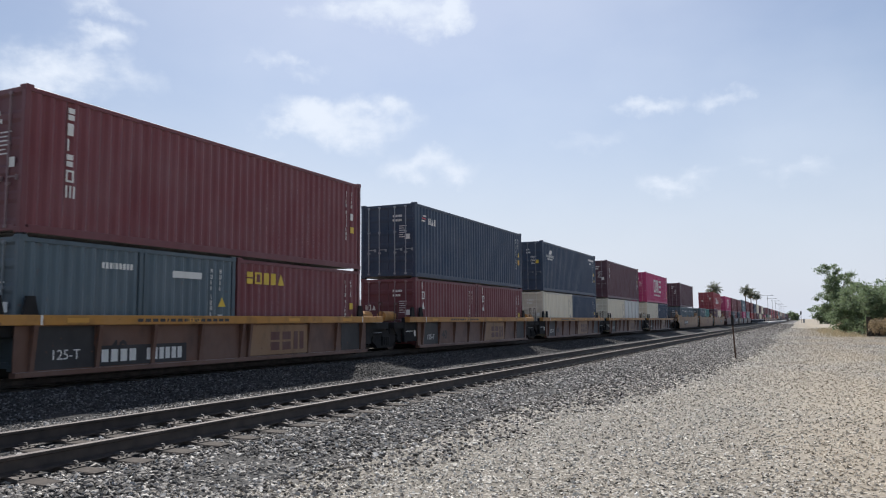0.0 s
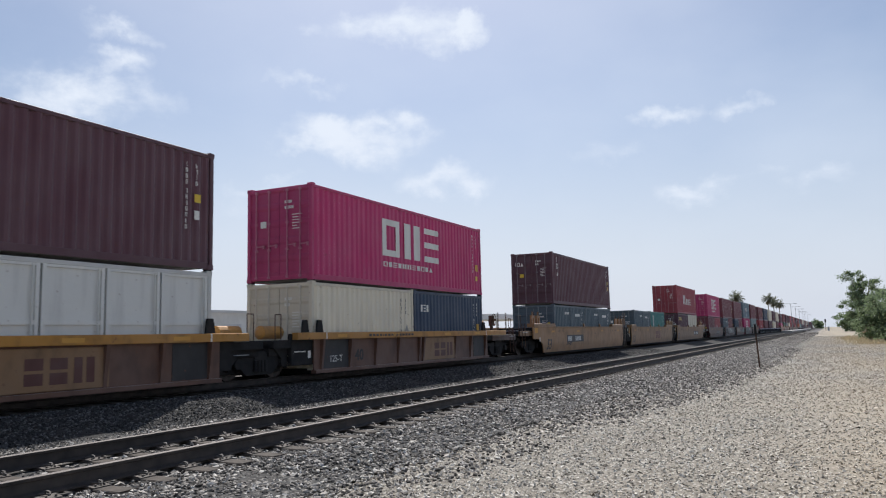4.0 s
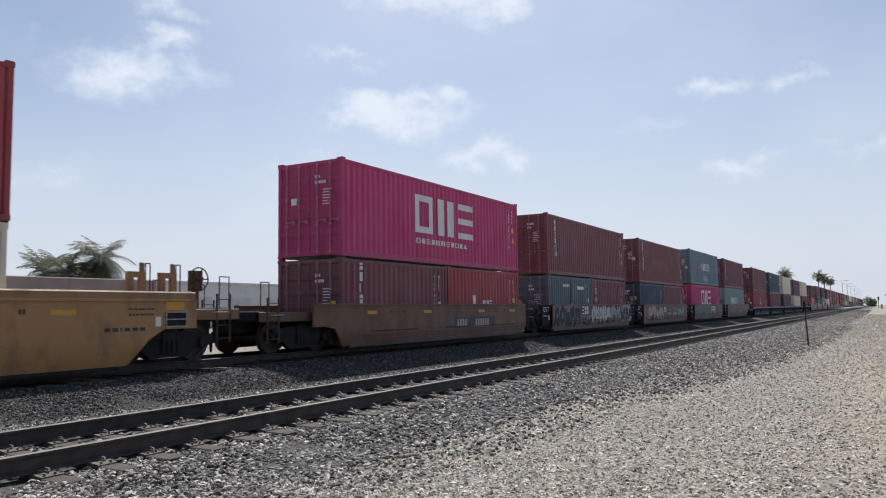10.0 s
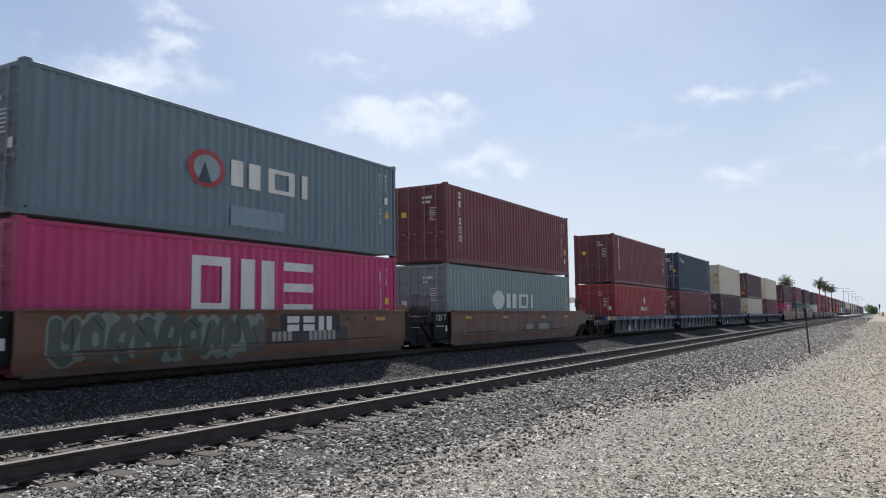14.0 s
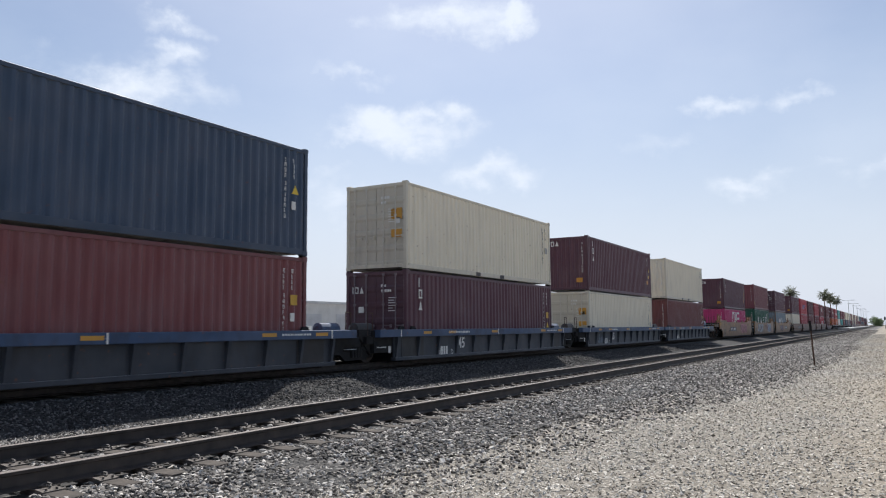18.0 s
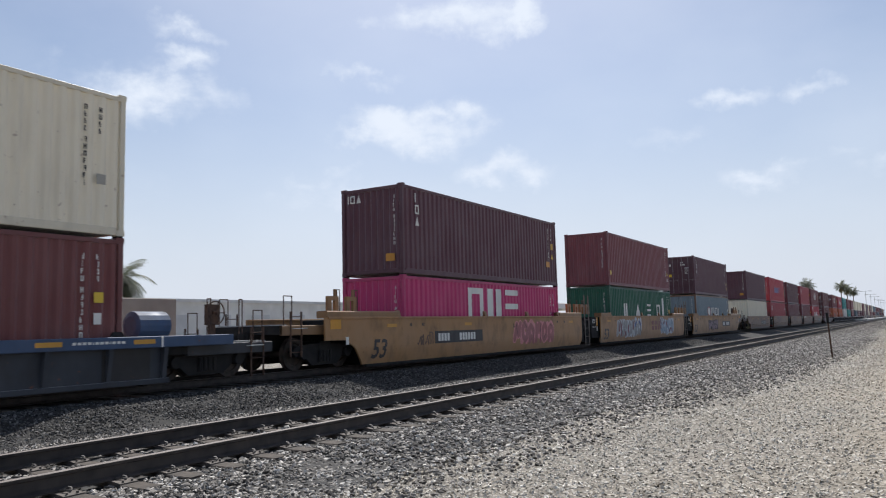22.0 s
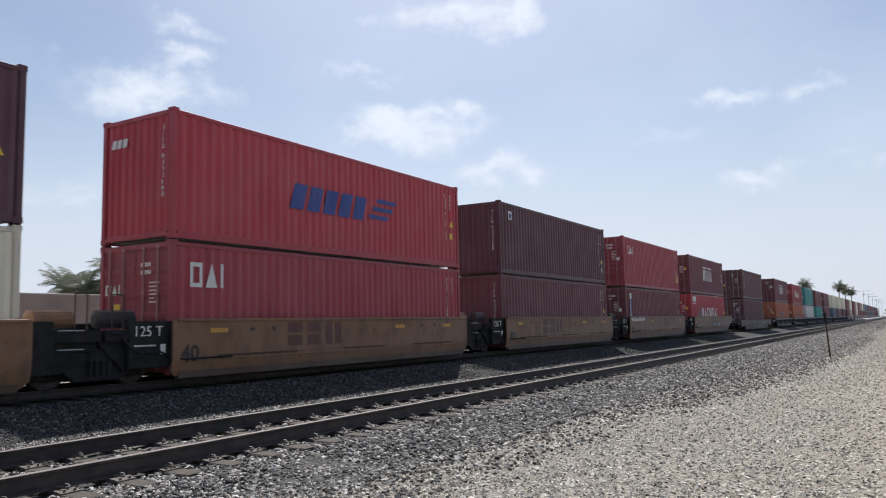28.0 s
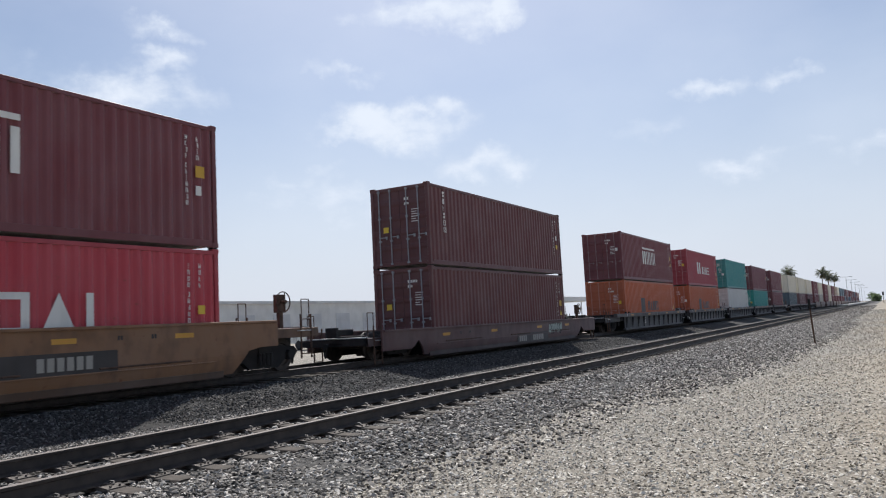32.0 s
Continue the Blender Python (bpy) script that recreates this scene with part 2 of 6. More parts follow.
def ground_material():
    m, nt, b = material("ground_gravel", .95)
    fine = noise_node(nt, 32.0, 6.0, None, "World")
    v = nt.nodes.new("ShaderNodeTexVoronoi")
    v.inputs["Scale"].default_value = 27.0
    g = nt.nodes.new("ShaderNodeNewGeometry")
    nt.links.new(g.outputs["Position"], v.inputs["Vector"])
    sep = nt.nodes.new("ShaderNodeSeparateColor")
    nt.links.new(v.outputs["Color"], sep.inputs[0])
    col = ramp(nt, sep.outputs[0], [(0.0, (.15, .138, .117)), (.35, (.285, .265, .229)), (.75, (.46, .427, .37)), (1.0, (.66, .616, .545))])
    # cell rims painted dark as the shade between stones
    col = mix(nt, curve_range(nt, v.outputs["Distance"], .28, .55, 0, .9), col, (.08, .072, .06))
    col = mix(nt, curve_range(nt, sandy(nt), 0, 1, 0, .75), col, mix(nt, fine, (.27, .215, .15), (.44, .365, .265)))
    clods = noise_node(nt, 5.0, 8.0, (1, .45, 1), "World")
    col = mix(nt, curve_range(nt, clods, .5, .72, 0, .5), col, (.2, .18, .15))
    far = noise_node(nt, .05, 5.0, None, "World")
    col = mix(nt, curve_range(nt, far, .4, .65, 0.1, .5), col, (.4, .35, .27))
    nt.links.new(col, b.inputs["Base Color"])
    bump(nt, b, v.outputs["Distance"], -.8, .02)
    return m


def bed_material(name, k):
    m, nt, b = material(name, .95)
    v = nt.nodes.new("ShaderNodeTexVoronoi")
    v.inputs["Scale"].default_value = 17.0
    g = nt.nodes.new("ShaderNodeNewGeometry")
    nt.links.new(g.outputs["Position"], v.inputs["Vector"])
    sep = nt.nodes.new("ShaderNodeSeparateColor")
    nt.links.new(v.outputs["Color"], sep.inputs[0])
    col = ramp(nt, sep.outputs[0], [(0.0, (.04 * k, .039 * k, .04 * k)), (.35, (.12 * k, .112 * k, .104 * k)), (.75, (.25 * k, .236 * k, .218 * k)), (1.0, (.47 * k, .45 * k, .415 * k))])
    d = v.outputs["Distance"]
    # dark rims paint shade into the gaps of the bed
    col = mix(nt, curve_range(nt, d, .28, .6, 0, .85), col, (.06 * k, .058 * k, .056 * k))
    big = noise_node(nt, .5, 3.0, None, "World")
    col = mix(nt, curve_range(nt, big, .45, .7, 0, .3), col, (.24 * k, .2 * k, .165 * k))
    nt.links.new(col, b.inputs["Base Color"])
    bump(nt, b, d, -1.0, .03)
    return m


# DARKBED holds the train's shade in its own tone
GROUND, BED, DARKBED, SPREADBED = ground_material(), bed_material("ballast_bed", .42), bed_material("sooty_ballast_bed", .14), bed_material("spilled_ballast", .9)
FLAGRED, FLAGWHITE, FLAGBLUE = (speckled(n, [(.3, c), (.7, tuple(k * 1.25 for k in c))], 6.0, .8, .1)
                                for n, c in (("red_cloth", (.45, .03, .04)), ("white_cloth", (.68, .68, .68)), ("blue_cloth", (.03, .045, .17))))


# ---------------------------------------------------------------- mesh helpers
class Geo:
    """Collects vertices and faces for one mesh."""

    def __init__(self):
        self.v, self.f, self.mi = [], [], []

    def add(self, verts, faces, mat=0):
        k = len(self.v)
        self.v += [tuple(p) for p in verts]
        self.f += [tuple(i + k for i in f) for f in faces]
        self.mi += [mat] * len(faces)
        return self

    def box(self, x0, x1, y0, y1, z0, z1, b=0.0, mat=0):
        """A box; b: width of a chamfer along its four edges parallel to the longest side."""
        if b <= 0:
            v = [(x, y, z) for z in (z0, z1) for y in (y0, y1) for x in (x0, x1)]
            return self.add(v, [(0, 2, 3, 1), (4, 5, 7, 6), (0, 1, 5, 4), (2, 6, 7, 3), (0, 4, 6, 2), (1, 3, 7, 5)], mat)
        size = (x1 - x0, y1 - y0, z1 - z0)
        ax = size.index(max(size))
        lo, hi = (x0, y0, z0), (x1, y1, z1)
        o = [i for i in range(3) if i != ax]
        (a0, a1), (c0, c1) = (lo[o[0]], hi[o[0]]), (lo[o[1]], hi[o[1]])
        prof = [(a0 + b, c0), (a1 - b, c0), (a1, c0 + b), (a1, c1 - b), (a1 - b, c1), (a0 + b, c1), (a0, c1 - b), (a0, c0 + b)]
        return self.prism(prof, ax, lo[ax], hi[ax], mat)

    def prism(self, prof, ax, t0, t1, mat=0):
        """A profile in the two other axes (in order), pulled along axis ax."""
        o = [i for i in range(3) if i != ax]
        v = []
        for t in (t0, t1):
            for a, c in prof:
                p = [0, 0, 0]
                p[ax], p[o[0]], p[o[1]] = t, a, c
                v.append(p)
        n = len(prof)
        f = [(i, (i + 1) % n, n + (i + 1) % n, n + i) for i in range(n)]
        f += [tuple(range(n))[::-1], tuple(range(n, 2 * n))]
        return self.add(v, f, mat)

    def rod(self, a, b, r, n=8, r2=None, mat=0):
        a, b = Vector(a), Vector(b)
        d = (b - a).normalized()
        s = d.orthogonal().normalized()
        t = d.cross(s)
        v = []
        for p, rr in ((a, r), (b, r if r2 is None else r2)):
            for i in range(n):
                q = 2 * math.pi * i / n
                v.append(p + (s * math.cos(q) + t * math.sin(q)) * rr)
        f = [(i, (i + 1) % n, n + (i + 1) % n, n + i) for i in range(n)]
        f += [tuple(range(n))[::-1], tuple(range(n, 2 * n))]
        return self.add(v, f, mat)

    def lathe(self, ax, prof, n=24, centre=(0, 0, 0), mat=0):
        """Rings (t along the axis, radius) turned about axis ax; closed at both ends."""
        o = [i for i in range(3) if i != ax]
        v, f = [], []
        for t, r in prof:
            for i in range(n):
                q = 2 * math.pi * i / n
                p = list(centre)
                p[ax] += t
                p[o[0]] += r * math.cos(q)
                p[o[1]] += r * math.sin(q)
                v.append(p)
        for j in range(len(prof) - 1):
            f += [(j * n + i, j * n + (i + 1) % n, (j + 1) * n + (i + 1) % n, (j + 1) * n + i) for i in range(n)]
        f += [tuple(range(n))[::-1], tuple(range((len(prof) - 1) * n, len(prof) * n))]
        return self.add(v, f, mat)

    def mesh(self, name, *mats):
        me = bpy.data.meshes.new(name)
        me.from_pydata(self.v, [], self.f)
        for m in mats:
            me.materials.append(m)
        if len(mats) > 1:
            me.polygons.foreach_set("material_index", self.mi)
        bm = bmesh.new()
        bm.from_mesh(me)
        bmesh.ops.recalc_face_normals(bm, faces=bm.faces)
        bm.to_mesh(me)
        bm.free()
        me.update()
        return me


def root(name, label, category, group="", kind="", at=(0, 0, 0)):
    ob = tagged(new(name), label, category, group, kind)
    ob.empty_display_size = .2
    ob.location = at
    return ob


def part(name, me, parent, label="", at=(0, 0, 0), turn=0.0, colour=None):
    ob = new(name, me)
    ob.parent = parent
    ob.location = at
    if turn:
        ob.rotation_euler = (0, 0, turn)
    if colour:
        ob.color = (*colour, 1)
    if label:
        tagged(ob, label)
    return ob


CACHE = {}


def cached(key, build):
    if key not in CACHE:
        CACHE[key] = build()
    return CACHE[key]


def text_mesh(body, size, mat, bold=0.0, lean=0.0):
    """Letters in the y-z plane that face +x, from the built-in font; bold: how far the strokes swell, lean: the slant."""
    def build():
        cu = bpy.data.curves.new("lettering", "FONT")
        cu.body, cu.size, cu.extrude, cu.align_x, cu.resolution_u = body, size, .002, "LEFT", 2
        cu.offset, cu.shear = bold, lean
        ob = new("lettering", cu)
        me = bpy.data.meshes.new_from_object(ob.evaluated_get(bpy.context.evaluated_depsgraph_get()))
        bpy.data.objects.remove(ob)
        for v in me.vertices:
            v.co = (v.co.z, v.co.x, v.co.y)
        me.materials.clear()
        me.materials.append(mat)
        return me
    return cached(("text", body, size, mat.name, bold, lean), build)

# ---------------------------------------------------------------- ground and tracks
NEAR_X, FAR_X = -7.342, -14.52          # track centres
NEAR_Z, FAR_Z = 0.352, 0.51              # rail tops
GAUGE = 1.505                            # between rail centres
TIE_STEP = 0.56
FAR_END = 1500.0


def ground_height(x):
    """The cross-section of the two beds over the level gravel."""
    pts = [(-60, -.05), (-19.5, -.05), (-17.6, .28), (-13.0, .28), (-12.7, .27), (-11.0, .0), (-10.2, -.02), (-9.1, .125),
           (-5.75, .125), (-4.3, .012), (-3.2, .0), (60, 0)]
    for (x0, z0), (x1, z1) in zip(pts, pts[1:]):
        if x <= x1:
            return z0 + (z1 - z0) * max(0.0, (x - x0) / (x1 - x0))
    return 0.0


def strip(name, xs, ys, lift, mat, label, category, rough=0.0):
    v, f = [], []
    for y in ys:
        for x in xs:
            k = rough * (noise.noise((x * 1.3, y * 1.3, 2)) + .5 * noise.noise((x * 4, y * 4, 5))) if y < 60 else 0
            v.append((x, y, ground_height(x) + lift + k))
    n = len(xs)
    for j in range(len(ys) - 1):
        for i in range(n - 1):
            f.append((j * n + i, j * n + i + 1, (j + 1) * n + i + 1, (j + 1) * n + i))
    g = Geo()
    g.v, g.f = v, f
    ob = new(name, g.mesh(name, mat))
    for p in ob.data.polygons:
        p.use_smooth = True
    return tagged(ob, label, category, kind="structure")


_ys = [-60, -30, -10] + [i * .5 for i in range(0, 90)] + [45, 60, 80, 120, 200, 400, 800, 1500]
_xs = [-19.5, -18.5, -17.6, -16.4] + [-16 + .4 * i for i in range(0, 32)]
strip("ballast_bed", [x for x in _xs if -10.9 < x < -4.7] + [-4.6], _ys, .006, BED, "grey crushed stone ballast bed under the empty track", "ballast", .03)
strip("sooty_ballast_bed", [x for x in _xs if x < -10.7], _ys, .006, DARKBED, "ballast bed tinted dark for the freight train's shade", "ballast", .03)
_gx = [-900, -400, -150, -60, -30, -19.4]
strip("ground_far_side", [-3000] + _gx, [-3000, -800, -200, -50, 0, 50, 120, 250, 600, 1500, 4500], 0, GROUND, "dusty pale gravel yard beyond the tracks", "ground")
GROUND_SHEET = strip("ground", [-19.4, -19.2, -5.0, -4.72, -4.4, -4.0, -3.6, -3.0] + [-2.5 + .5 * i for i in range(0, 20)] + [12, 20, 40, 100, 400, 3000],
      [-3000, -800, -200, -50] + [i for i in range(-10, 40)] + [45, 60, 80, 120, 250, 600, 1500, 4500], 0, GROUND,
      "pale tan gravel ground with dry dusty patches beside the railway", "ground", .005)
# under the two beds the sheet lies deeper
for v in GROUND_SHEET.data.vertices:
    if -19.3 < v.co.x < -4.9:
        v.co.z = -.4
    elif v.co.x < -4.6:
        v.co.z -= .05


def rail_mesh(y0, y1):
    g = Geo()
    prof = [(-.07, 0), (.07, 0), (.07, .012), (.012, .035), (.009, .125), (.034, .137), (.037, .162), (.035, .166), (.029, .170), (.0, .174), (-.029, .170), (-.035, .166), (-.037, .162), (-.034, .137), (-.009, .125), (-.012, .035), (-.07, .012)]
    cuts = [y0, 60, y1]
    for a, b in zip(cuts, cuts[1:]):
        g.prism(prof, 1, a, b)
    me = g.mesh("rail", RAILSIDE, RAILTOP)
    for p in me.polygons:
        if p.normal.z > .55 and p.center.z > .163:
            p.material_index = 1
    return me


def tie_mesh():
    def build():
        g = Geo()
        g.box(-1.3, 1.3, -.115, .115, -.17, 0, .012)
        return g.mesh("tie", WOOD)
    return cached("tie", build)


def plate_mesh():
    def build():
        g = Geo()
        g.prism([(-.19, 0), (.19, 0), (.19, .012), (.08, .026), (-.08, .026), (-.19, .012)], 1, -.1, .1)
        for sx in (-1, 1):
            g.rod((sx * .16, -.05, .01), (sx * .16, -.05, .035), .011, 6)
            g.rod((sx * .16, .05, .01), (sx * .16, .05, .035), .011, 6)
        return g.mesh("tie_plate", DUSTY)
    return cached("plate", build)


def clip_mesh():
    """A bent spring clip that holds the rail's foot."""
    def build():
        g = Geo()
        pts = [(.05, -.05, .02), (.095, -.05, .04), (.135, -.025, .036), (.14, .015, .025), (.11, .04, .042), (.075, .015, .05), (.06, -.015, .032)]
        for a, b in zip(pts, pts[1:]):
            g.rod(a, b, .009, 5)
        return g.mesh("clip", CLIPM)
    return cached("clip", build)


def track(name, x, z, label, n_ties, n_detail, y0):
    r = root(name, label, "railway track", kind="structure", at=(x, 0, 0))
    rail = cached("rail", lambda: rail_mesh(-60.0, FAR_END))
    for side in (-1, 1):
        part("rail", rail, r, "steel rail with a worn bright top", (side * GAUGE / 2, 0, z - .172))
    for i in range(n_ties):
        y = y0 + i * TIE_STEP + random.uniform(-.025, .025)
        t = part("tie", tie_mesh(), r, "", (random.uniform(-.04, .04), y, z - .198 + random.uniform(-.006, .004)))
        t.rotation_euler = (0, 0, random.uniform(-.012, .012))
        if i < n_detail:
            for side in (-1, 1):
                p = part("tie_plate", plate_mesh(), t, "", (side * GAUGE / 2, 0, 0))
    if n_detail:
        for i in range(n_detail):
            y = y0 + i * TIE_STEP
            for side in (-1, 1):
                for turn in (0, math.pi):
                    part("clip", clip_mesh(), r, "", (side * GAUGE / 2, y, z - .19), turn)
    return r


track("near_track", NEAR_X, NEAR_Z, "empty railway track on dark wooden ties in grey ballast", 240, 70, -2.0)
track("far_track", FAR_X, FAR_Z, "railway track under the passing freight train", 150, 0, 4.0)
# ties of both tracks further off, joined
for name, x, z, y0 in (("distant_ties", NEAR_X, NEAR_Z, -2 + 240 * TIE_STEP), ("distant_ties", FAR_X, FAR_Z, 4 + 150 * TIE_STEP)):
    g = Geo()
    for i in range(420):
        y = y0 + i * TIE_STEP
        g.box(x - 1.3, x + 1.3, y - .115, y + .115, z - .36, z - .2)
    tagged(new(name, g.mesh(name, WOOD)), "dark wooden railway ties running into the distance", "railway tie", kind="stuff")

_PHI = (1 + 5 ** .5) / 2
ICO = np.array([(-1, _PHI, 0), (1, _PHI, 0), (-1, -_PHI, 0), (1, -_PHI, 0), (0, -1, _PHI), (0, 1, _PHI), (0, -1, -_PHI), (0, 1, -_PHI),
                (_PHI, 0, -1), (_PHI, 0, 1), (-_PHI, 0, -1), (-_PHI, 0, 1)]) / 1.9
ICO_F = np.array([(0, 11, 5), (0, 5, 1), (0, 1, 7), (0, 7, 10), (0, 10, 11), (1, 5, 9), (5, 11, 4), (11, 10, 2), (10, 7, 6), (7, 1, 8),
                  (3, 9, 4), (3, 4, 2), (3, 2, 6), (3, 6, 8), (3, 8, 9), (4, 9, 5), (2, 4, 11), (6, 2, 10), (8, 6, 7), (9, 8, 1)])
OCT = np.array([(1, 0, 0), (-1, 0, 0), (0, 1, 0), (0, -1, 0), (0, 0, 1), (0, 0, -1)], float)
OCT_F = np.array([(0, 2, 4), (2, 1, 4), (1, 3, 4), (3, 0, 4), (2, 0, 5), (1, 2, 5), (3, 1, 5), (0, 3, 5)])


def scatter(name, xs, ys, zs, sizes, mat, label, category, fine=True, flat_z=.62):
    """Loose angular stones joined into one mesh."""
    rng = np.random.default_rng(len(xs))
    base, faces = (ICO, ICO_F) if fine else (OCT[:5], OCT_F[:4])
    n, k = len(xs), len(base)
    p = base[None] * (1 + rng.uniform(-.42, .36, (n, k, 1))) + rng.uniform(-.2, .2, (n, k, 3))
    if not fine:
        p[:, 4, :2] += rng.uniform(-.55, .55, (n, 2))
    p = p * rng.uniform(.5, 1.3, (n, 1, 3)) * np.array([1, 1, flat_z])
    a, b = rng.uniform(0, 6.283, n), rng.normal(0, .4, n)
    ca, sa, cb, sb = np.cos(a)[:, None], np.sin(a)[:, None], np.cos(b)[:, None], np.sin(b)[:, None]
    x, y, z = p[..., 0], p[..., 1], p[..., 2]
    y, z = y * cb - z * sb, y * sb + z * cb
    x, y = x * ca - y * sa, x * sa + y * ca
    s = np.asarray(sizes)[:, None]
    v = np.stack([x * s + np.asarray(xs)[:, None], y * s + np.asarray(ys)[:, None], z * s + np.asarray(zs)[:, None]], 2).reshape(-1, 3)
    f = (faces[None] + (np.arange(n) * k)[:, None, None]).reshape(-1, 3)
    me = bpy.data.meshes.new(name)
    me.vertices.add(len(v))
    me.vertices.foreach_set("co", v.ravel())
    me.loops.add(len(f) * 3)
    me.loops.foreach_set("vertex_index", f.ravel())
    me.polygons.add(len(f))
    me.polygons.foreach_set("loop_start", np.arange(len(f)) * 3)
    me.update(calc_edges=True)
    me.shade_flat()
    me.materials.append(mat)
    return tagged(new(name, me), label, category, kind="stuff")


def stone_field(n, x0, x1, y0, y1, falloff, rng):
    """Positions, thinning out with distance."""
    u = rng.uniform(0, 1, n) ** falloff
    return rng.uniform(x0, x1, n), y0 + (y1 - y0) * u


_rng = np.random.default_rng(7)
EDGE_Y, EDGE_X = (0, 6.4, 11.7, 17.4, 25, 34, 57, 120), (-4.7, -4.55, -4.15, -3.4, -3.0, -2.7, -2.1, -2.0)


def ballast_edge(y):
    """Where the spilled ballast gives way to the pale gravel."""
    wave = np.array([.3 * noise.noise((0, q * .3, 3)) + .2 * noise.noise((0, q * 1.2, 8)) for q in y])
    return np.interp(y, EDGE_Y, EDGE_X) + wave


X, Y = stone_field(78000, -6.3, -1.6, 3.5, 62, 1.75, _rng)
H = np.array([ground_height(x) for x in X])
on_tie = (X < NEAR_X + 1.29) & (np.abs((Y + 2.0 + TIE_STEP / 2) % TIE_STEP - TIE_STEP / 2) < .12)
keep = ~on_tie & (_rng.uniform(0, 1, len(X)) < np.clip((ballast_edge(Y) + .95 - X) / 2.1, 0, 1))
scatter("ballast_shoulder", X[keep], Y[keep], (H + .012)[keep], (_rng.uniform(.013, .033, len(X)) * (1 + Y / 90))[keep], BALLAST, "loose grey crushed ballast stones on the track shoulder", "ballast")
X, Y = stone_field(46000, -13.2, -6.2, 4.0, 52, 1.6, _rng)
H = np.array([ground_height(x) for x in X])
on_tie = (np.abs(X - NEAR_X) < 1.3) & (np.abs((Y + 2.0 + TIE_STEP / 2) % TIE_STEP - TIE_STEP / 2) < .125)
keep = ~on_tie & (np.abs(np.abs(X - NEAR_X) - GAUGE / 2) > .09)
S = _rng.uniform(.015, .036, len(X))
k = keep & (X > -10.8)
scatter("ballast_between_tracks", X[k], Y[k], (H + .012)[k], S[k], BALLAST, "loose grey ballast stones between the rails", "ballast")
# stones within the train's shade get the darkened tone
k = keep & (X <= -10.8)
scatter("sooty_ballast", X[k], Y[k], (H + .014)[k], S[k], DARKBALLAST, "loose ballast stones tinted dark for the train's shade", "ballast")
X, Y = stone_field(24000, -12.6, -10.7, 4.0, 60, 1.7, _rng)
scatter("fine_sooty_ballast", X, Y, np.array([ground_height(x) for x in X]) + .012, _rng.uniform(.015, .036, len(X)), DARKBALLAST, "small ballast stones tinted dark for the train's shade", "ballast", False, .8)
X, Y = stone_field(46000, -10.9, -8.3, 3.5, 60, 1.7, _rng)
scatter("fine_ballast", X, Y, np.array([ground_height(x) for x in X]) + .01, _rng.uniform(.014, .034, len(X)), BALLAST, "loose pale ballast stones between the two tracks", "ballast", False, .8)
# the spread of ballast further down the line, one sheet up to its uneven edge
_fy = [26 + 2.0 * i for i in range(0, 60)] + [150, 170, 200, 240, 300, 400, 600, 900, 1500]
_fe = ballast_edge(_fy)
g = Geo()
for q, e in zip(_fy, _fe):
    k = min(1.0, (q - 26) / 14)
    for m in (0, .25, .5, .75, 1):
        x = -4.9 + (max(.05, (e - .25 + 4.9) * k)) * m
        g.v.append((x, q, ground_height(x) + .012 - .02 * (m == 1)))
for i in range(len(_fy) - 1):
    for m in range(4):
        g.f.append((i * 5 + m, i * 5 + m + 1, i * 5 + m + 6, i * 5 + m + 5))
g.mi = [0] * len(g.f)
tagged(new("ballast_spread", g.mesh("ballast_spread", SPREADBED)), "grey spilled ballast beside the line into the distance", "ballast", kind="structure")
# fine spilled ballast that darkens the ground up to the edge of the gravel
X, Y = stone_field(90000, -6.0, -1.6, 30, 240, 1.5, _rng)
keep = _rng.uniform(0, 1, len(X)) < np.clip((ballast_edge(Y) + .2 - X) / .7, 0, 1)
scatter("distant_ballast", X[keep], Y[keep], (np.array([ground_height(x) for x in X]) + .01)[keep], (.014 + .00045 * Y)[keep], BALLAST, "grey ballast along the line into the distance", "ballast", False, .22)
X, Y = stone_field(270000, -5.2, 9.5, 5.0, 150, 2.3, _rng)
keep = (X < .12 * Y + 1.2) & (_rng.uniform(0, 1, len(X)) < np.clip((150 - Y) / 80, 0, 1)) & (_rng.uniform(0, 1, len(X)) < np.clip((X - ballast_edge(Y) + 1.3) / 1.5, 0, 1))
scatter("loose_gravel", X[keep], Y[keep], (np.array([ground_height(x) for x in X]) + .003)[keep], (_rng.uniform(.009, .024, len(X)) * (1 + Y / 60))[keep], GRAVEL, "pale tan loose gravel stones", "gravel", False, .66)
# round and behind the viewer
X, Y = np.concatenate([_rng.uniform(-5.0, 5.5, 26000), _rng.uniform(-5.6, -1.0, 22000)]), np.concatenate([_rng.uniform(-6, 5, 26000), _rng.uniform(2.6, 5.6, 22000)])
keep = X > ballast_edge(Y) - .6
scatter("gravel_underfoot", X[keep], Y[keep], (np.array([ground_height(x) for x in X]) + .003)[keep], _rng.uniform(.011, .025, len(X))[keep], GRAVEL, "pale tan loose gravel stones", "gravel", False, .66)
X, Y = _rng.uniform(-6.2, -4.2, 9000), _rng.uniform(-6, 3.6, 9000)
keep = X < ballast_edge(Y) + .1
scatter("ballast_underfoot", X[keep], Y[keep], (np.array([ground_height(x) for x in X]) + .012)[keep], _rng.uniform(.019, .04, len(X))[keep], BALLAST, "loose grey crushed ballast stones on the track shoulder", "ballast")

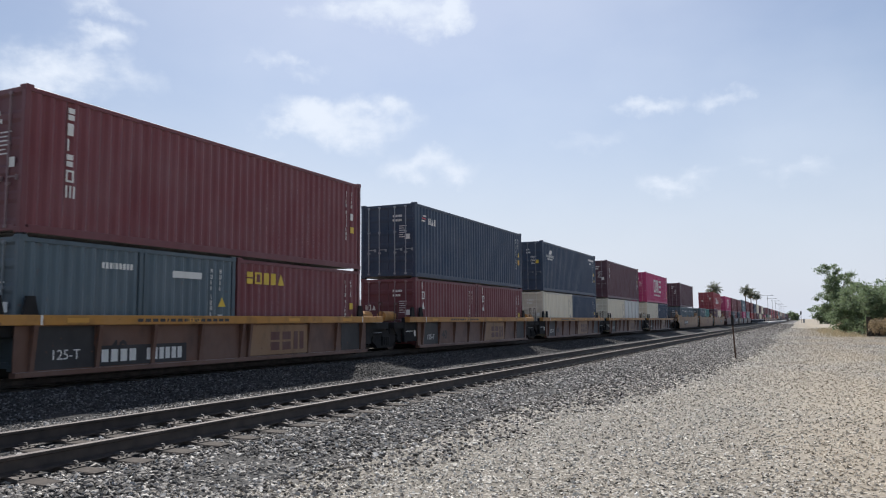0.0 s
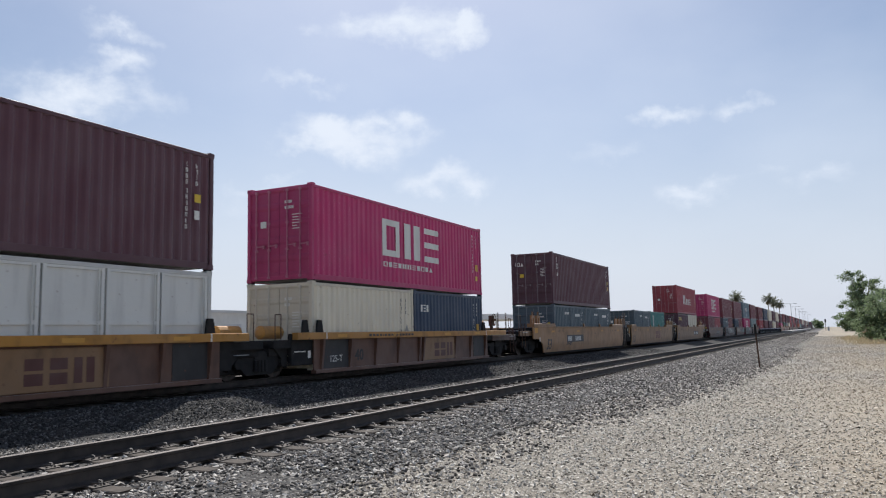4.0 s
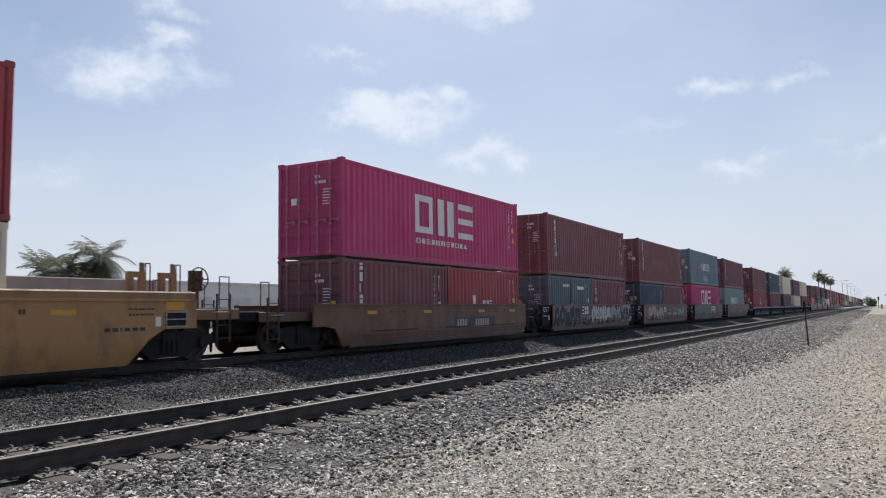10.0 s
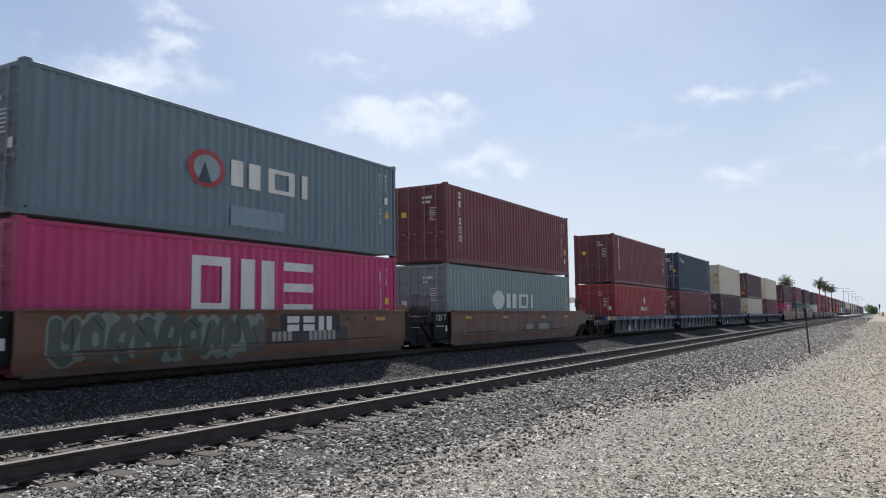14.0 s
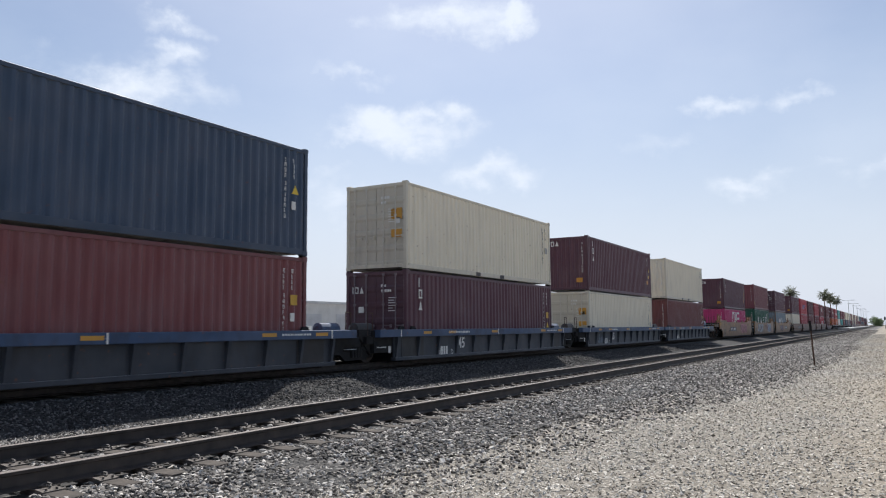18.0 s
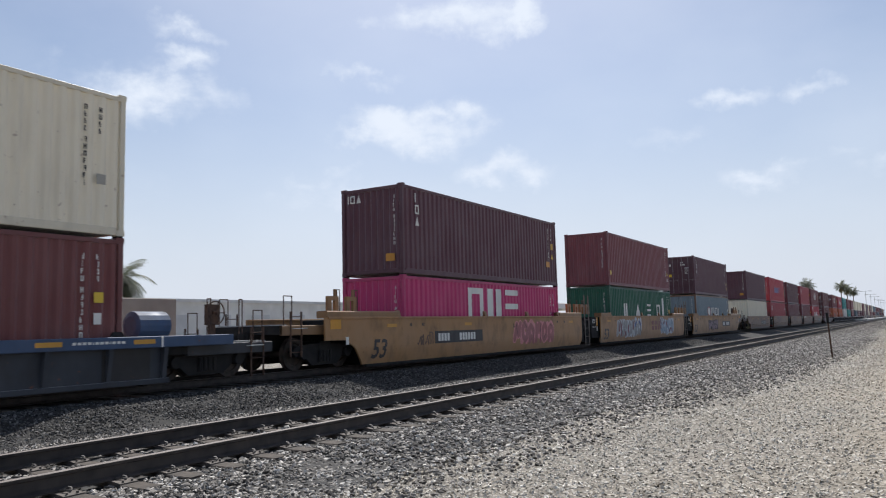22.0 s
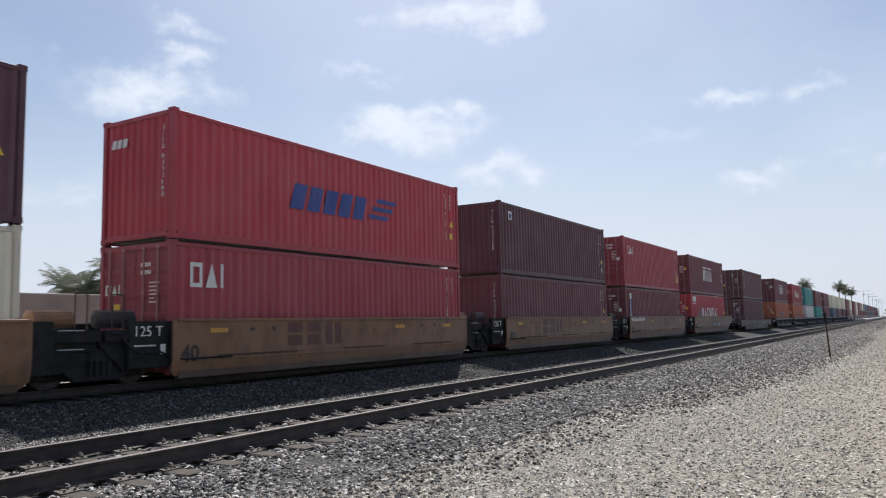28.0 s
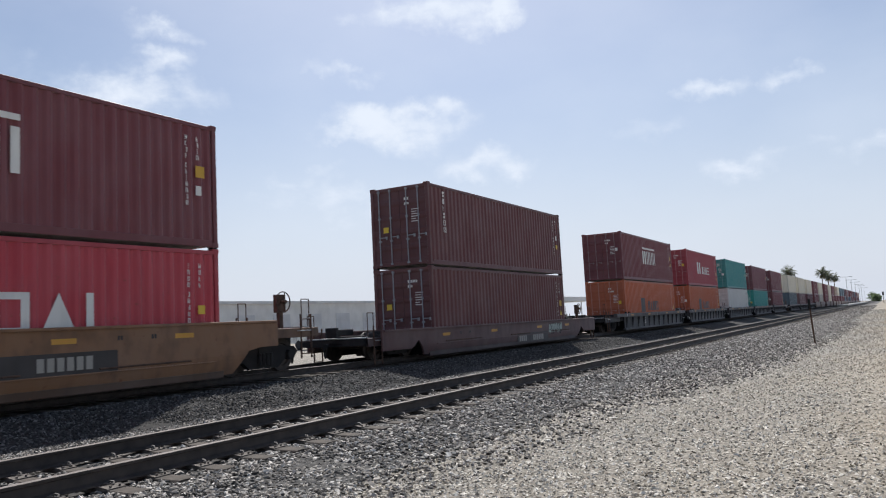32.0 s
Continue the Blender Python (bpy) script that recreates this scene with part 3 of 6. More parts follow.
# ---------------------------------------------------------------- containers
MAROON, DKMAROON, BROWN, RUSTBROWN = srgb("78393e"), srgb("5d3540"), srgb("7d4147"), srgb("793d3e")
NAVY, GREYTEAL, TEAL, GREYGREEN, GREEN, SEAGREEN = srgb("30445c"), srgb("54666e"), srgb("6d838d"), srgb("8b9f9c"), srgb("0f5a42"), srgb("3f857e")
CREAM, WHITE, MAGENTA, RED, CRED, ORANGE = srgb("eee4cc"), srgb("e0dfd8"), srgb("c43470"), srgb("ba3e49"), srgb("a83e48"), srgb("bf6238")
PALE, YELLOW, INK, BLUEMARK = srgb("e6e4dc"), srgb("e2c038"), srgb("2a2422"), srgb("28418a")
C40, C20, HIGH, STD, WIDE = 12.28, 6.087, 2.896, 2.591, 2.438
HW = WIDE / 2


def corrugated(length, height, pitch, depth):
    """A trapezoid-ribbed sheet, closed behind; length along y, height along z, its crests at x = 0."""
    g = Geo()
    n = max(2, round(length / pitch))
    p = length / n
    prof = []
    for i in range(n):
        y = i * p
        prof += [(-depth, y), (-depth, y + .26 * p), (0, y + .5 * p), (0, y + .76 * p)]
    prof += [(-depth, length), (-depth - .02, length), (-depth - .02, 0)]
    v, f = [], []
    for z in (0, height):
        v += [(x, y, z) for x, y in prof]
    m = len(prof)
    f = [(i, (i + 1) % m, m + (i + 1) % m, m + i) for i in range(m)]
    g.add(v, f)
    return g


def side_panel(L, H):
    return cached(("side", L, H), lambda: corrugated(L - .24, H - .26, .278, .044).mesh("side_panel", CONTAINER))


def end_panel(H):
    return cached(("end", H), lambda: corrugated(WIDE - .24, H - .26, .25, .045).mesh("end_wall", CONTAINER))


def roof_panel(L):
    def build():
        g = corrugated(L - .1, WIDE - .12, .21, .02)
        g.v = [(z - (WIDE - .12) / 2, y, x) for x, y, z in g.v]
        return g.mesh("roof", CONTAINER)
    return cached(("roof", L), build)


def bar(key, *a, b=.008, mat=None):
    return cached(("bar", key, a, b), lambda: Geo().box(*a, b=b).mesh(key, mat or CONTAINER))


def door_leaf(H):
    def build():
        g = Geo()
        w, h = WIDE / 2 - .07, H - .26
        k = 5
        prof = [(.03, 0)]
        for i in range(k):
            z = i * h / k
            prof += [(-.028, z), (-.028, z + .2 * h / k), (-.002, z + .32 * h / k), (-.002, z + .85 * h / k)]
        prof += [(-.028, h - .02), (-.028, h), (.03, h)]
        g.prism(prof, 0, 0, w)
        return g.mesh("door", CONTAINER)
    return cached(("door", H), build)


def lock_rod(H):
    def build():
        g = Geo()
        h = H - .2
        g.rod((0, 0, 0), (0, 0, h), .021, 8)
        for z in (.04, h * .32, h * .62, h - .04):
            g.box(-.05, .05, -.012, .045, z - .03, z + .03)
        g.box(0, .3, -.03, -.014, h * .36, h * .36 + .03)
        g.box(.26, .32, -.03, .03, h * .34, h * .36 + .05)
        return g.mesh("lock_rod", CONTAINER)
    return cached(("rod", H), build)


def casting():
    def build():
        g = Geo()
        g.box(-.089, .089, -.089, .089, 0, .118, .014)
        g.box(-.045, .045, -.093, .093, .035, .085)
        g.box(-.093, .093, -.045, .045, .035, .085)
        return g.mesh("corner_casting", CONTAINER)
    return cached("casting", build)


def glyphs(pattern, h, vertical=False):
    """Plain painted shapes in the y-z plane, one for each letter-sized place."""
    def build():
        g = Geo()
        t = .003

        def quad(y0, y1, z0, z1):
            g.box(0, t, y0, y1, z0, z1)
        y = z = 0.0
        for c in pattern:
            w, s = .74 * h, .17 * h
            if c == "o":
                quad(y, y + w, z, z + s), quad(y, y + w, z + h - s, z + h), quad(y, y + s, z + s, z + h - s), quad(y + w - s, y + w, z + s, z + h - s)
            elif c == "n":
                quad(y, y + w * .4, z, z + h), quad(y + w * .6, y + w, z, z + h)
            elif c == "e":
                quad(y, y + w, z, z + s), quad(y, y + w, z + h / 2 - s / 2, z + h / 2 + s / 2), quad(y, y + w, z + h - s, z + h)
            elif c == "i":
                w = s
                quad(y, y + s, z, z + h)
            elif c == "b":
                w = .55 * h
                quad(y, y + w, z, z + h)
            elif c == "v":
                g.prism([(y, z), (y + w, z), (y + w / 2, z + h)], 0, 0, t)
            elif c == "m":
                for q in (0, .36, .72):
                    quad(y + q * h, y + q * h + s, z, z + h)
                w = .9 * h
            elif c == "t":
                w = .6 * h
                quad(y, y + w, z, z + h * .44), quad(y, y + w, z + h * .56, z + h)
            elif c == "d":
                g.prism([(y + w / 2 + w / 2 * math.cos(a), z + h / 2 + h / 2 * math.sin(a)) for a in [2 * math.pi * i / 16 for i in range(16)]], 0, 0, t)
            elif c == "p":
                g.prism([(y, z), (y + w, z), (y + w + .3 * h, z + h), (y + .3 * h, z + h)], 0, 0, t)
            if vertical:
                z -= h * 1.28
            else:
                y += w + .22 * h
        return g.mesh("marking", MARK)
    return cached(("glyph", pattern, h, vertical), build)


def fit_to(ob, w, h):
    """Stretches a painted shape to its width and height."""
    ys = [v.co.y for v in ob.data.vertices]
    ob.scale = (1, w / (max(ys) - min(ys)), h)
    return ob


def code_bars(n, h, seed):
    """A column of small stencilled signs, each of a few unreadable strokes."""
    def build():
        r = random.Random(seed)
        g = Geo()
        w, t = h * .62, h * .2
        for i in range(n):
            z = -i * h * 1.36 - (h * .7 if i >= 4 and n > 6 else 0) - h
            for k in r.sample(range(5), 3):
                y0, y1, a, b = ((0, t, 0, h), (w - t, w, 0, h), (t, w - t, h - t, h), (t, w - t, 0, t), (t, w - t, h * .4, h * .4 + t))[k]
                g.box(0, .003, y0, y1, z + a, z + b)
        return g.mesh("code_marking", MARK)
    return cached(("code", n, h, seed), build)


def flat(w, h, shape="q"):
    def build():
        g = Geo()
        if shape == "q":
            g.box(0, .003, 0, w, 0, h)
        else:
            g.prism([(0, 0), (w, 0), (w / 2, h)], 0, 0, .003)
        return g.mesh("sticker", MARK)
    return cached(("flat", w, h, shape), build)


def on_end(ob, y=-.004):
    """Turns a y-z plane marking onto the end that faces -y."""
    ob.rotation_euler = (0, 0, -math.pi / 2)
    return ob


def container(colour, label, L=C40, H=HIGH, end="door", marks=(), style="", codes=1, seed=0, post=None, fine=True, group=""):
    """A corrugated steel box; origin at the middle of its near bottom edge, its length along +y."""
    r = root("shipping_container", label, "shipping container", group)
    post = post or tuple(c * .82 for c in colour)
    P = lambda *a, **k: part(*a, parent=r, **k)
    P("side_panel", side_panel(L, H), at=(HW - .012, .12, .16), colour=colour) if style != "panels" else None
    P("side_panel", side_panel(L, H), at=(-HW + .012, L - .12, .16), turn=math.pi, colour=colour)
    P("roof", roof_panel(L), at=(0, .05, H - .04), colour=colour)
    P("floor", bar("floor", -HW + .03, HW - .03, .22, L - .22, .04, .17, b=0), colour=(.05, .045, .04))
    if style == "panels":
        n = 4
        w = (L - .24) / n

        def door():
            g = Geo()
            h = H - .26
            g.box(-.03, -.012, .02, w - .07, .02, h - .02)
            for y0 in (0, w - .13):
                g.box(-.03, .03, y0, y0 + .08, 0, h)
            for z0 in (0, h * .48, h - .09):
                g.box(-.028, .024, .08, w - .13, z0, z0 + .09)
            g.rod((.03, w - .2, .05), (.03, w - .2, h - .05), .016, 6)
            return g.mesh("side_door", CONTAINER)
        P("door_seal", bar("door_seal", HW - .09, HW - .055, .12, L - .12, .16, H - .1, b=0), label="dark backing panel behind the side doors", colour=(.02, .02, .02))
        me = cached(("panel", L, H), door)
        for i in range(n):
            P("side_door", me, at=(HW - .035, .145 + i * w, .16), colour=colour)
    if style == "twin":
        for y in (L / 2 - .1, L / 2 + .04):
            P("divider_post", bar("divider_post", -.05, .03, -.045, .045, .12, H - .1), at=(HW - .02, y, 0), colour=post)
    for y in (.06, L - .06):
        for x in (-1, 1):
            P("corner_post", bar("corner_post", -.06, .06, -.06, .06, .1, H - .1, b=.012), at=(x * (HW - .062), y, 0), colour=post)
    for x in (-1, 1):
        P("top_rail", bar("top_rail", -.03, .03, .1, L - .1, H - .135, H - .042), at=(x * (HW - .034), 0, 0), colour=post)
        P("bottom_rail", bar("bottom_rail", -.03, .03, .17, L - .17, .012, .17), at=(x * (HW - .034), 0, 0), colour=post)
    for y in (.035, L - .035):
        P("end_rail", bar("end_rail", -HW + .1, HW - .1, -.03, .03, H - .15, H - .042), at=(0, y, 0), colour=post)
        P("end_rail", bar("end_sill", -HW + .17, HW - .17, -.03, .03, .05, .17), at=(0, y, 0), colour=post)
    for y in (.085, L - .085):
        for x in (-1, 1):
            for z in (0, H - .118):
                P("corner_casting", casting(), at=(x * (HW - .086), y, z), colour=post)
    P("end_wall", end_panel(H), at=(-HW + .12 + WIDE - .24, L - .02, .16), turn=math.pi / 2, colour=colour)
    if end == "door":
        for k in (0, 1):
            # leaves take .74 of the paint, putting the shade between stacks into the colour
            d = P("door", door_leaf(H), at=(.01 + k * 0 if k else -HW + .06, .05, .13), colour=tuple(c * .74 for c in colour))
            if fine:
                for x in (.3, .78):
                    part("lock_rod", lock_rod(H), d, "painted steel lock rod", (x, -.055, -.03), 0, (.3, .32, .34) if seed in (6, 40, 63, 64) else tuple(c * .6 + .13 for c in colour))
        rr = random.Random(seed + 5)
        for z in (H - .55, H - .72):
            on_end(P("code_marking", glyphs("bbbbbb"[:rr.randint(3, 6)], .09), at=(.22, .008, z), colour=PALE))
        if fine:
            for i, w in enumerate((.34, .22, .3, .3, .18, .26)):
                on_end(P("code_marking", flat(w, .026), at=(.5, .008, H - .92 - i * .085), colour=PALE))
            on_end(P("placard", flat(.22, .2), at=(rr.choice((-.7, .75)), .008, H * .42 + rr.uniform(0, .5)), label="pale data placard", colour=rr.choice((PALE, YELLOW, PALE))))
    else:
        P("end_wall", end_panel(H), at=(-HW + .12, .02, .16), turn=-math.pi / 2, colour=colour)
        on_end(P("code_marking", code_bars(11, .105, 3), at=(.86, .012, H - .36), colour=PALE))
    if colour is DKMAROON and end != "door":
        on_end(P("placard", flat(.34, .24), at=(.55, .012, .42), label="orange notice plate", colour=srgb("cf9030")))
    if colour is CREAM and end == "door" and L > 8:
        for z in (H - 1.25, H - 1.85):
            on_end(P("placard", flat(.42, .36 if z > 1.2 else .26), at=(.62, .008, z), label="orange-yellow notice plate", colour=srgb("d49a34")))
    if codes and style != "panels":
        dark = INK if sum(colour) > 1.5 else PALE
        P("code_marking", code_bars(11 if L > 8 else 9, .105, seed % 7), at=(HW - .009, L - .92, H - .36), colour=dark)
        P("code_marking", code_bars(4, .105, seed % 5), at=(HW - .009, L - .6, H - .36), colour=dark)
        rr = random.Random(seed * 7 + 1)
        items = [("q", .2, .2, YELLOW), ("q", .16, .22, PALE), ("v", .27, .24, YELLOW), ("q", .26, .27, srgb("cfa22e"))]
        z = H - rr.choice((1.3, 1.5, 1.9))
        for k in rr.sample(range(4), 2 if colour is not CREAM else 1):
            shape, w, h, c = items[k]
            P("sticker", flat(w, h, shape), at=(HW - .009, L - .63, max(.25, z)), label="small yellow warning label" if c is not PALE else "small pale data label", colour=c if colour is not CREAM else srgb("a3a096"))
            z -= .42
    for ob in r.children:
        if ob.name.startswith("code_marking"):
            tagged(ob, kind="stuff")
    for i, (kind, y, z, h, pattern, col) in enumerate(marks):
        proud = HW - (.009 if z > .17 else .003) + .0036 * (i % 3)
        if kind == "h":
            P("marking", glyphs(pattern, h), at=(proud, y, z), colour=col)
        elif kind == "v":
            P("marking", glyphs(pattern, h, True), at=(proud, y, z), colour=col)
        elif kind == "s":
            fit_to(P("marking", glyphs(pattern, 1.0), at=(proud, y, z), colour=col), *h)
        elif kind == "q":
            P("marking", flat(h, pattern), at=(proud, y, z), colour=col)
        elif kind == "e":
            on_end(P("marking", glyphs(pattern, h), at=(-y, .006, z), colour=col))
    return r


def far_container(colour, label, L=C40, H=HIGH, group=""):
    """The same box in fewer pieces, for the tail of the train."""
    r = root("shipping_container", label, "shipping container", group)
    post = tuple(c * .8 for c in colour)
    part("side_panel", side_panel(L, H), r, "", (HW - .012, .12, .16), 0, colour)
    part("end_wall", end_panel(H), r, "", (-HW + .12, .02, .16), -math.pi / 2, colour)

    def frame_mesh():
        g = Geo()
        for y in (.06, L - .06):
            for x in (-1, 1):
                g.box(x * (HW - .062) - .06, x * (HW - .062) + .06, y - .06, y + .06, 0, H)
        for x in (-1, 1):
            for z in (.02, H - .12):
                g.box(x * (HW - .034) - .03, x * (HW - .034) + .03, .1, L - .1, z, z + .11)
        for y in (.03, L - .03):
            for z in (.02, H - .12):
                g.box(-HW + .1, HW - .1, y - .03, y + .03, z, z + .11)
        return g.mesh("frame", CONTAINER)
    part("frame", cached(("cframe", L, H), frame_mesh), r, "", (0, 0, 0), 0, post)
    part("body", bar("container_body", -HW + .05, HW - .07, .1, L - .05, .03, H - .02, b=0), r, "", (0, 0, 0), 0, colour)
    return r


# ---------------------------------------------------------------- well cars
OCHRE, CARYELLOW, CARBROWN, CARDARK, CARBLUE = srgb("8d6a3c"), srgb("b07d2e"), srgb("6b4530"), srgb("35363a"), srgb("2c4a72")
BLACKISH = srgb("1d1b1b")
STYLES = {
    "ribbed_yellow": dict(pitch=16.07, hl=6.25, end=7.2, top=1.21, band=.2, bottom=.04, chord=srgb("b9822f"), body=srgb("684634"), ribs=9, text="40"),
    "smooth_yellow": dict(pitch=19.8, hl=8.4, end=10.2, top=1.37, band=0, bottom=.04, chord=srgb("a87d4c"), body=srgb("a87d4c"), ribs=0, text="53"),
    "smooth_brown": dict(pitch=15.65, hl=6.25, end=7.7, top=1.28, band=0, bottom=.1, chord=srgb("6f4a32"), body=srgb("6f4a32"), ribs=0, text=""),
    "smooth_tan": dict(pitch=15.62, hl=6.25, end=7.8, top=1.29, band=0, bottom=.1, chord=srgb("866040"), body=srgb("866040"), ribs=0, text="40"),
    "ribbed_blue": dict(pitch=17.0, hl=7.1, end=7.9, top=1.0, band=.23, bottom=.04, chord=srgb("304a6c"), body=srgb("2a3039"), ribs=12, text="45"),
    "ribbed_dark": dict(pitch=17.2, hl=7.1, end=7.9, top=1.0, band=.2, bottom=.04, chord=srgb("4a403c"), body=srgb("3d3a3a"), ribs=12, text="45"),
    "single_brown": dict(pitch=16.7, hl=7.0, end=9.6, top=.88, band=0, bottom=.02, chord=srgb("5a3a36"), body=srgb("5a3a36"), ribs=0, text=""),
}


def wheelset_mesh():
    def build():
        g = Geo()
        for s in (-1, 1):
            x = s * GAUGE / 2
            g.lathe(0, [(-.065, .3), (-.065, .42), (.02, .42), (.035, .445), (.06, .445), (.06, .3), (.03, .28), (.03, .1), (-.03, .1), (-.03, .28)] if s < 0 else
                    [(-.06, .3), (-.06, .445), (-.035, .445), (-.02, .42), (.065, .42), (.065, .3), (.03, .28), (.03, .1), (-.03, .1), (-.03, .28)], 28, (x, 0, 0))
            # lightening marks that make the turning seen
            for a in range(3):
                q = a * 2.094
                g.box(x + s * .03, x + s * .045, math.cos(q) * .19 - .03, math.cos(q) * .19 + .03, math.sin(q) * .19 - .03, math.sin(q) * .19 + .03)
        g.rod((-1.05, 0, 0), (1.05, 0, 0), .085, 12)
        me = g.mesh("wheelset", WHEELM, RAILTOP)
        return me
    return cached("wheelset", build)


def truck_frame():
    def build():
        g = Geo()
        for s in (-1, 1):
            x0, x1 = sorted((s * .93, s * 1.07))
            top = [(-1.25, .5), (-1.1, .62), (-.5, .68), (.5, .68), (1.1, .62), (1.25, .5), (1.12, .36), (.8, .36), (.5, .12), (-.5, .12), (-.8, .36), (-1.12, .36)]
            g.prism(top, 0, x0, x1)
            for y in (-.9, .9):
                g.lathe(0, [(-.1, .13), (.1, .13)], 12, (s * 1.07, y, .42))
            for y in (-.2, -.07, .07, .2):
                g.lathe(2, [(.2, .055), (.5, .055)], 8, (s * 1.1, y, 0))
        g.box(-1.1, 1.1, -.22, .22, .5, .74, .02)
        return g.mesh("truck_frame", DARK)
    return cached("truck", build)


WHEELS = {-1: [], 1: []}


def truck(car, y):
    t = part("truck", truck_frame(), car, "black cast-steel two-axle truck", (0, y, 0))
    for s in (-1, 1):
        w = part("wheelset", wheelset_mesh(), t, "worn steel wheels on an axle", (0, s * .9, .42))
        WHEELS[s].append(w)


def handrail(h=.55, w=.2):
    def build():
        g = Geo()
        for y in (-w / 2, w / 2):
            g.rod((0, y, 0), (0, y, h), .014, 6)
        g.rod((0, -w / 2, h), (0, w / 2, h), .014, 6)
        return g.mesh("handrail", RUSTY)
    return cached(("handrail", h, w), build)


def lug_mesh():
    def build():
        g = Geo()
        g.box(-.05, .05, -.22, -.08, 0, .46)
        g.box(-.05, .05, .08, .22, 0, .46)
        g.box(-.05, .05, -.08, .08, .34, .46)
        return g.mesh("guide_lug", CARPAINT)
    return cached("lug", build)


def ladder_mesh():
    def build():
        g = Geo()
        for y in (-.2, .2):
            g.box(-.02, .02, y - .015, y + .015, 0, 1.15)
        for i in range(4):
            g.rod((0, -.2, .12 + i * .3), (0, .2, .12 + i * .3), .012, 6)
        return g.mesh("ladder", RUSTY)
    return cached("ladder", build)


def brake_wheel_mesh():
    def build():
        g = Geo()
        n, r = 20, .27
        pts = [(0, r * math.cos(2 * math.pi * i / n), r * math.sin(2 * math.pi * i / n)) for i in range(n)]
        for a, b in zip(pts, pts[1:] + pts[:1]):
            g.rod(a, b, .016, 6)
        for i in range(0, n, 4):
            g.rod((0, 0, 0), pts[i], .012, 6)
        g.rod((-.06, 0, 0), (.1, 0, 0), .05, 10)
        g.box(-.2, -.06, -.16, .16, -.28, .2)
        g.box(-.18, -.08, -.07, .07, -.75, -.2)
        return g.mesh("brake_wheel", RUSTY)
    return cached("brake_wheel", build)


def guide_bracket_mesh():
    """A small bent stop on the car's top edge that keeps a container in line."""
    g = Geo()
    g.prism([(-.02, 0), (.08, 0), (.08, .05), (.03, .2), (-.02, .2)], 1, -.09, .09)
    g.box(-.02, .09, -.13, .13, 0, .025)
    return g.mesh("guide_bracket", CARPAINT)


def end_ladder_mesh():
    """A tall dusty ladder on the car's end whose stiles run on above the deck."""
    g = Geo()
    for y in (-.27, .27):
        g.box(-.02, .025, y - .028, y + .028, -1.4, 1.0, .006)
    for i in range(4):
        g.rod((0, -.27, -.17 - .4 * i), (0, .27, -.17 - .4 * i), .014, 6)
    g.rod((0, -.27, .55), (0, .27, .55), .014, 6)
    return g.mesh("ladder", DUSTPALE)


def air_hose_mesh():
    """A brake hose that sags from the end sill to its coupling."""
    g = Geo()
    pts = [(.45, -.25, -.05)] + [(.45 - .05 * i, .35 * (i / 8) ** .8, -.12 - .5 * math.sin(math.pi * (i + .6) / 10)) for i in range(9)]
    for a, b in zip(pts, pts[1:]):
        g.rod(a, b, .026, 7)
    g.box(.02, .12, .3, .42, -.32, -.2, .01)
    return g.mesh("air_hose", DARK)


def coupler_mesh():
    def build():
        g = Geo()
        g.box(-.09, .09, -.6, .25, -.09, .09, .02)
        g.prism([(-.17, .25), (.17, .25), (.2, .42), (.08, .52), (-.1, .5), (-.2, .4)], 2, -.15, .15)
        g.rod((.25, -.3, -.05), (.32, .3, -.42), .03, 8)
        return g.mesh("coupler", DARK)
    return cached("coupler", build)


def air_pipe_mesh():
    g = Geo()
    pts = [(0, -1.45, -.22), (0, -1.15, -.3), (.02, -.95, -.58), (.03, -.7, -.68), (.03, -.25, -.66), (.04, .05, -.8), (.16, .3, -.84), (.16, 1.6, -.84)]
    for a, b in zip(pts, pts[1:]):
        g.rod(a, b, .022, 6)
    return g.mesh("air_pipe", DARK)


def grab_iron_mesh():
    g = Geo()
    for y in (-.24, .24):
        g.rod((0, y, 0), (.07, y, 0), .012, 6)
    g.rod((.07, -.24, 0), (.07, .24, 0), .012, 6)
    return g.mesh("grab_iron", GALV)


def rigging_mesh():
    """Beams and levers that hang between the wheels."""
    g = Geo()
    for y in (-.45, .45):
        g.box(-.95, .95, y - .06, y + .06, .2, .42, .015)
        g.rod((-.6, y, .3), (-.35, y * .2, .75), .03, 6)
        g.rod((.6, y, .3), (.35, y * .2, .75), .03, 6)
    g.box(-.75, .75, -.32, .32, .12, .3, .02)
    for x in (-.82, .82):
        g.box(x - .05, x + .05, -1.32, 1.32, .16, .5, .02)
    return g.mesh("brake_rigging", DARK)


def bow(z, z0, z1):
    """How far the side stands out from its top edge at height z."""
    k = (z - z0) / (z1 - z0)
    return -.1 * (1 - k / .36) ** 1.6 if k < .36 else 0.0


def bowed(flat_wall, z0, z1, side):
    """The plain side cut into level bands, whose lower ones tuck in under the car."""
    me = flat_wall.mesh("cut")
    bm = bmesh.new()
    bm.from_mesh(me)
    bpy.data.meshes.remove(me)
    for i in range(1, 6):
        z = z0 + (z1 - z0) * .36 * i / 5
        bmesh.ops.bisect_plane(bm, geom=bm.verts[:] + bm.edges[:] + bm.faces[:], plane_co=(0, 0, z), plane_no=(0, 0, 1))
    g = Geo()
    bm.verts.index_update()
    g.v = [(v.co.x + side * bow(v.co.z, z0, z1), v.co.y, v.co.z) for v in bm.verts]
    g.f = [tuple(v.index for v in f.verts) for f in bm.faces]
    g.mi = [0] * len(g.f)
    bm.free()
    return g


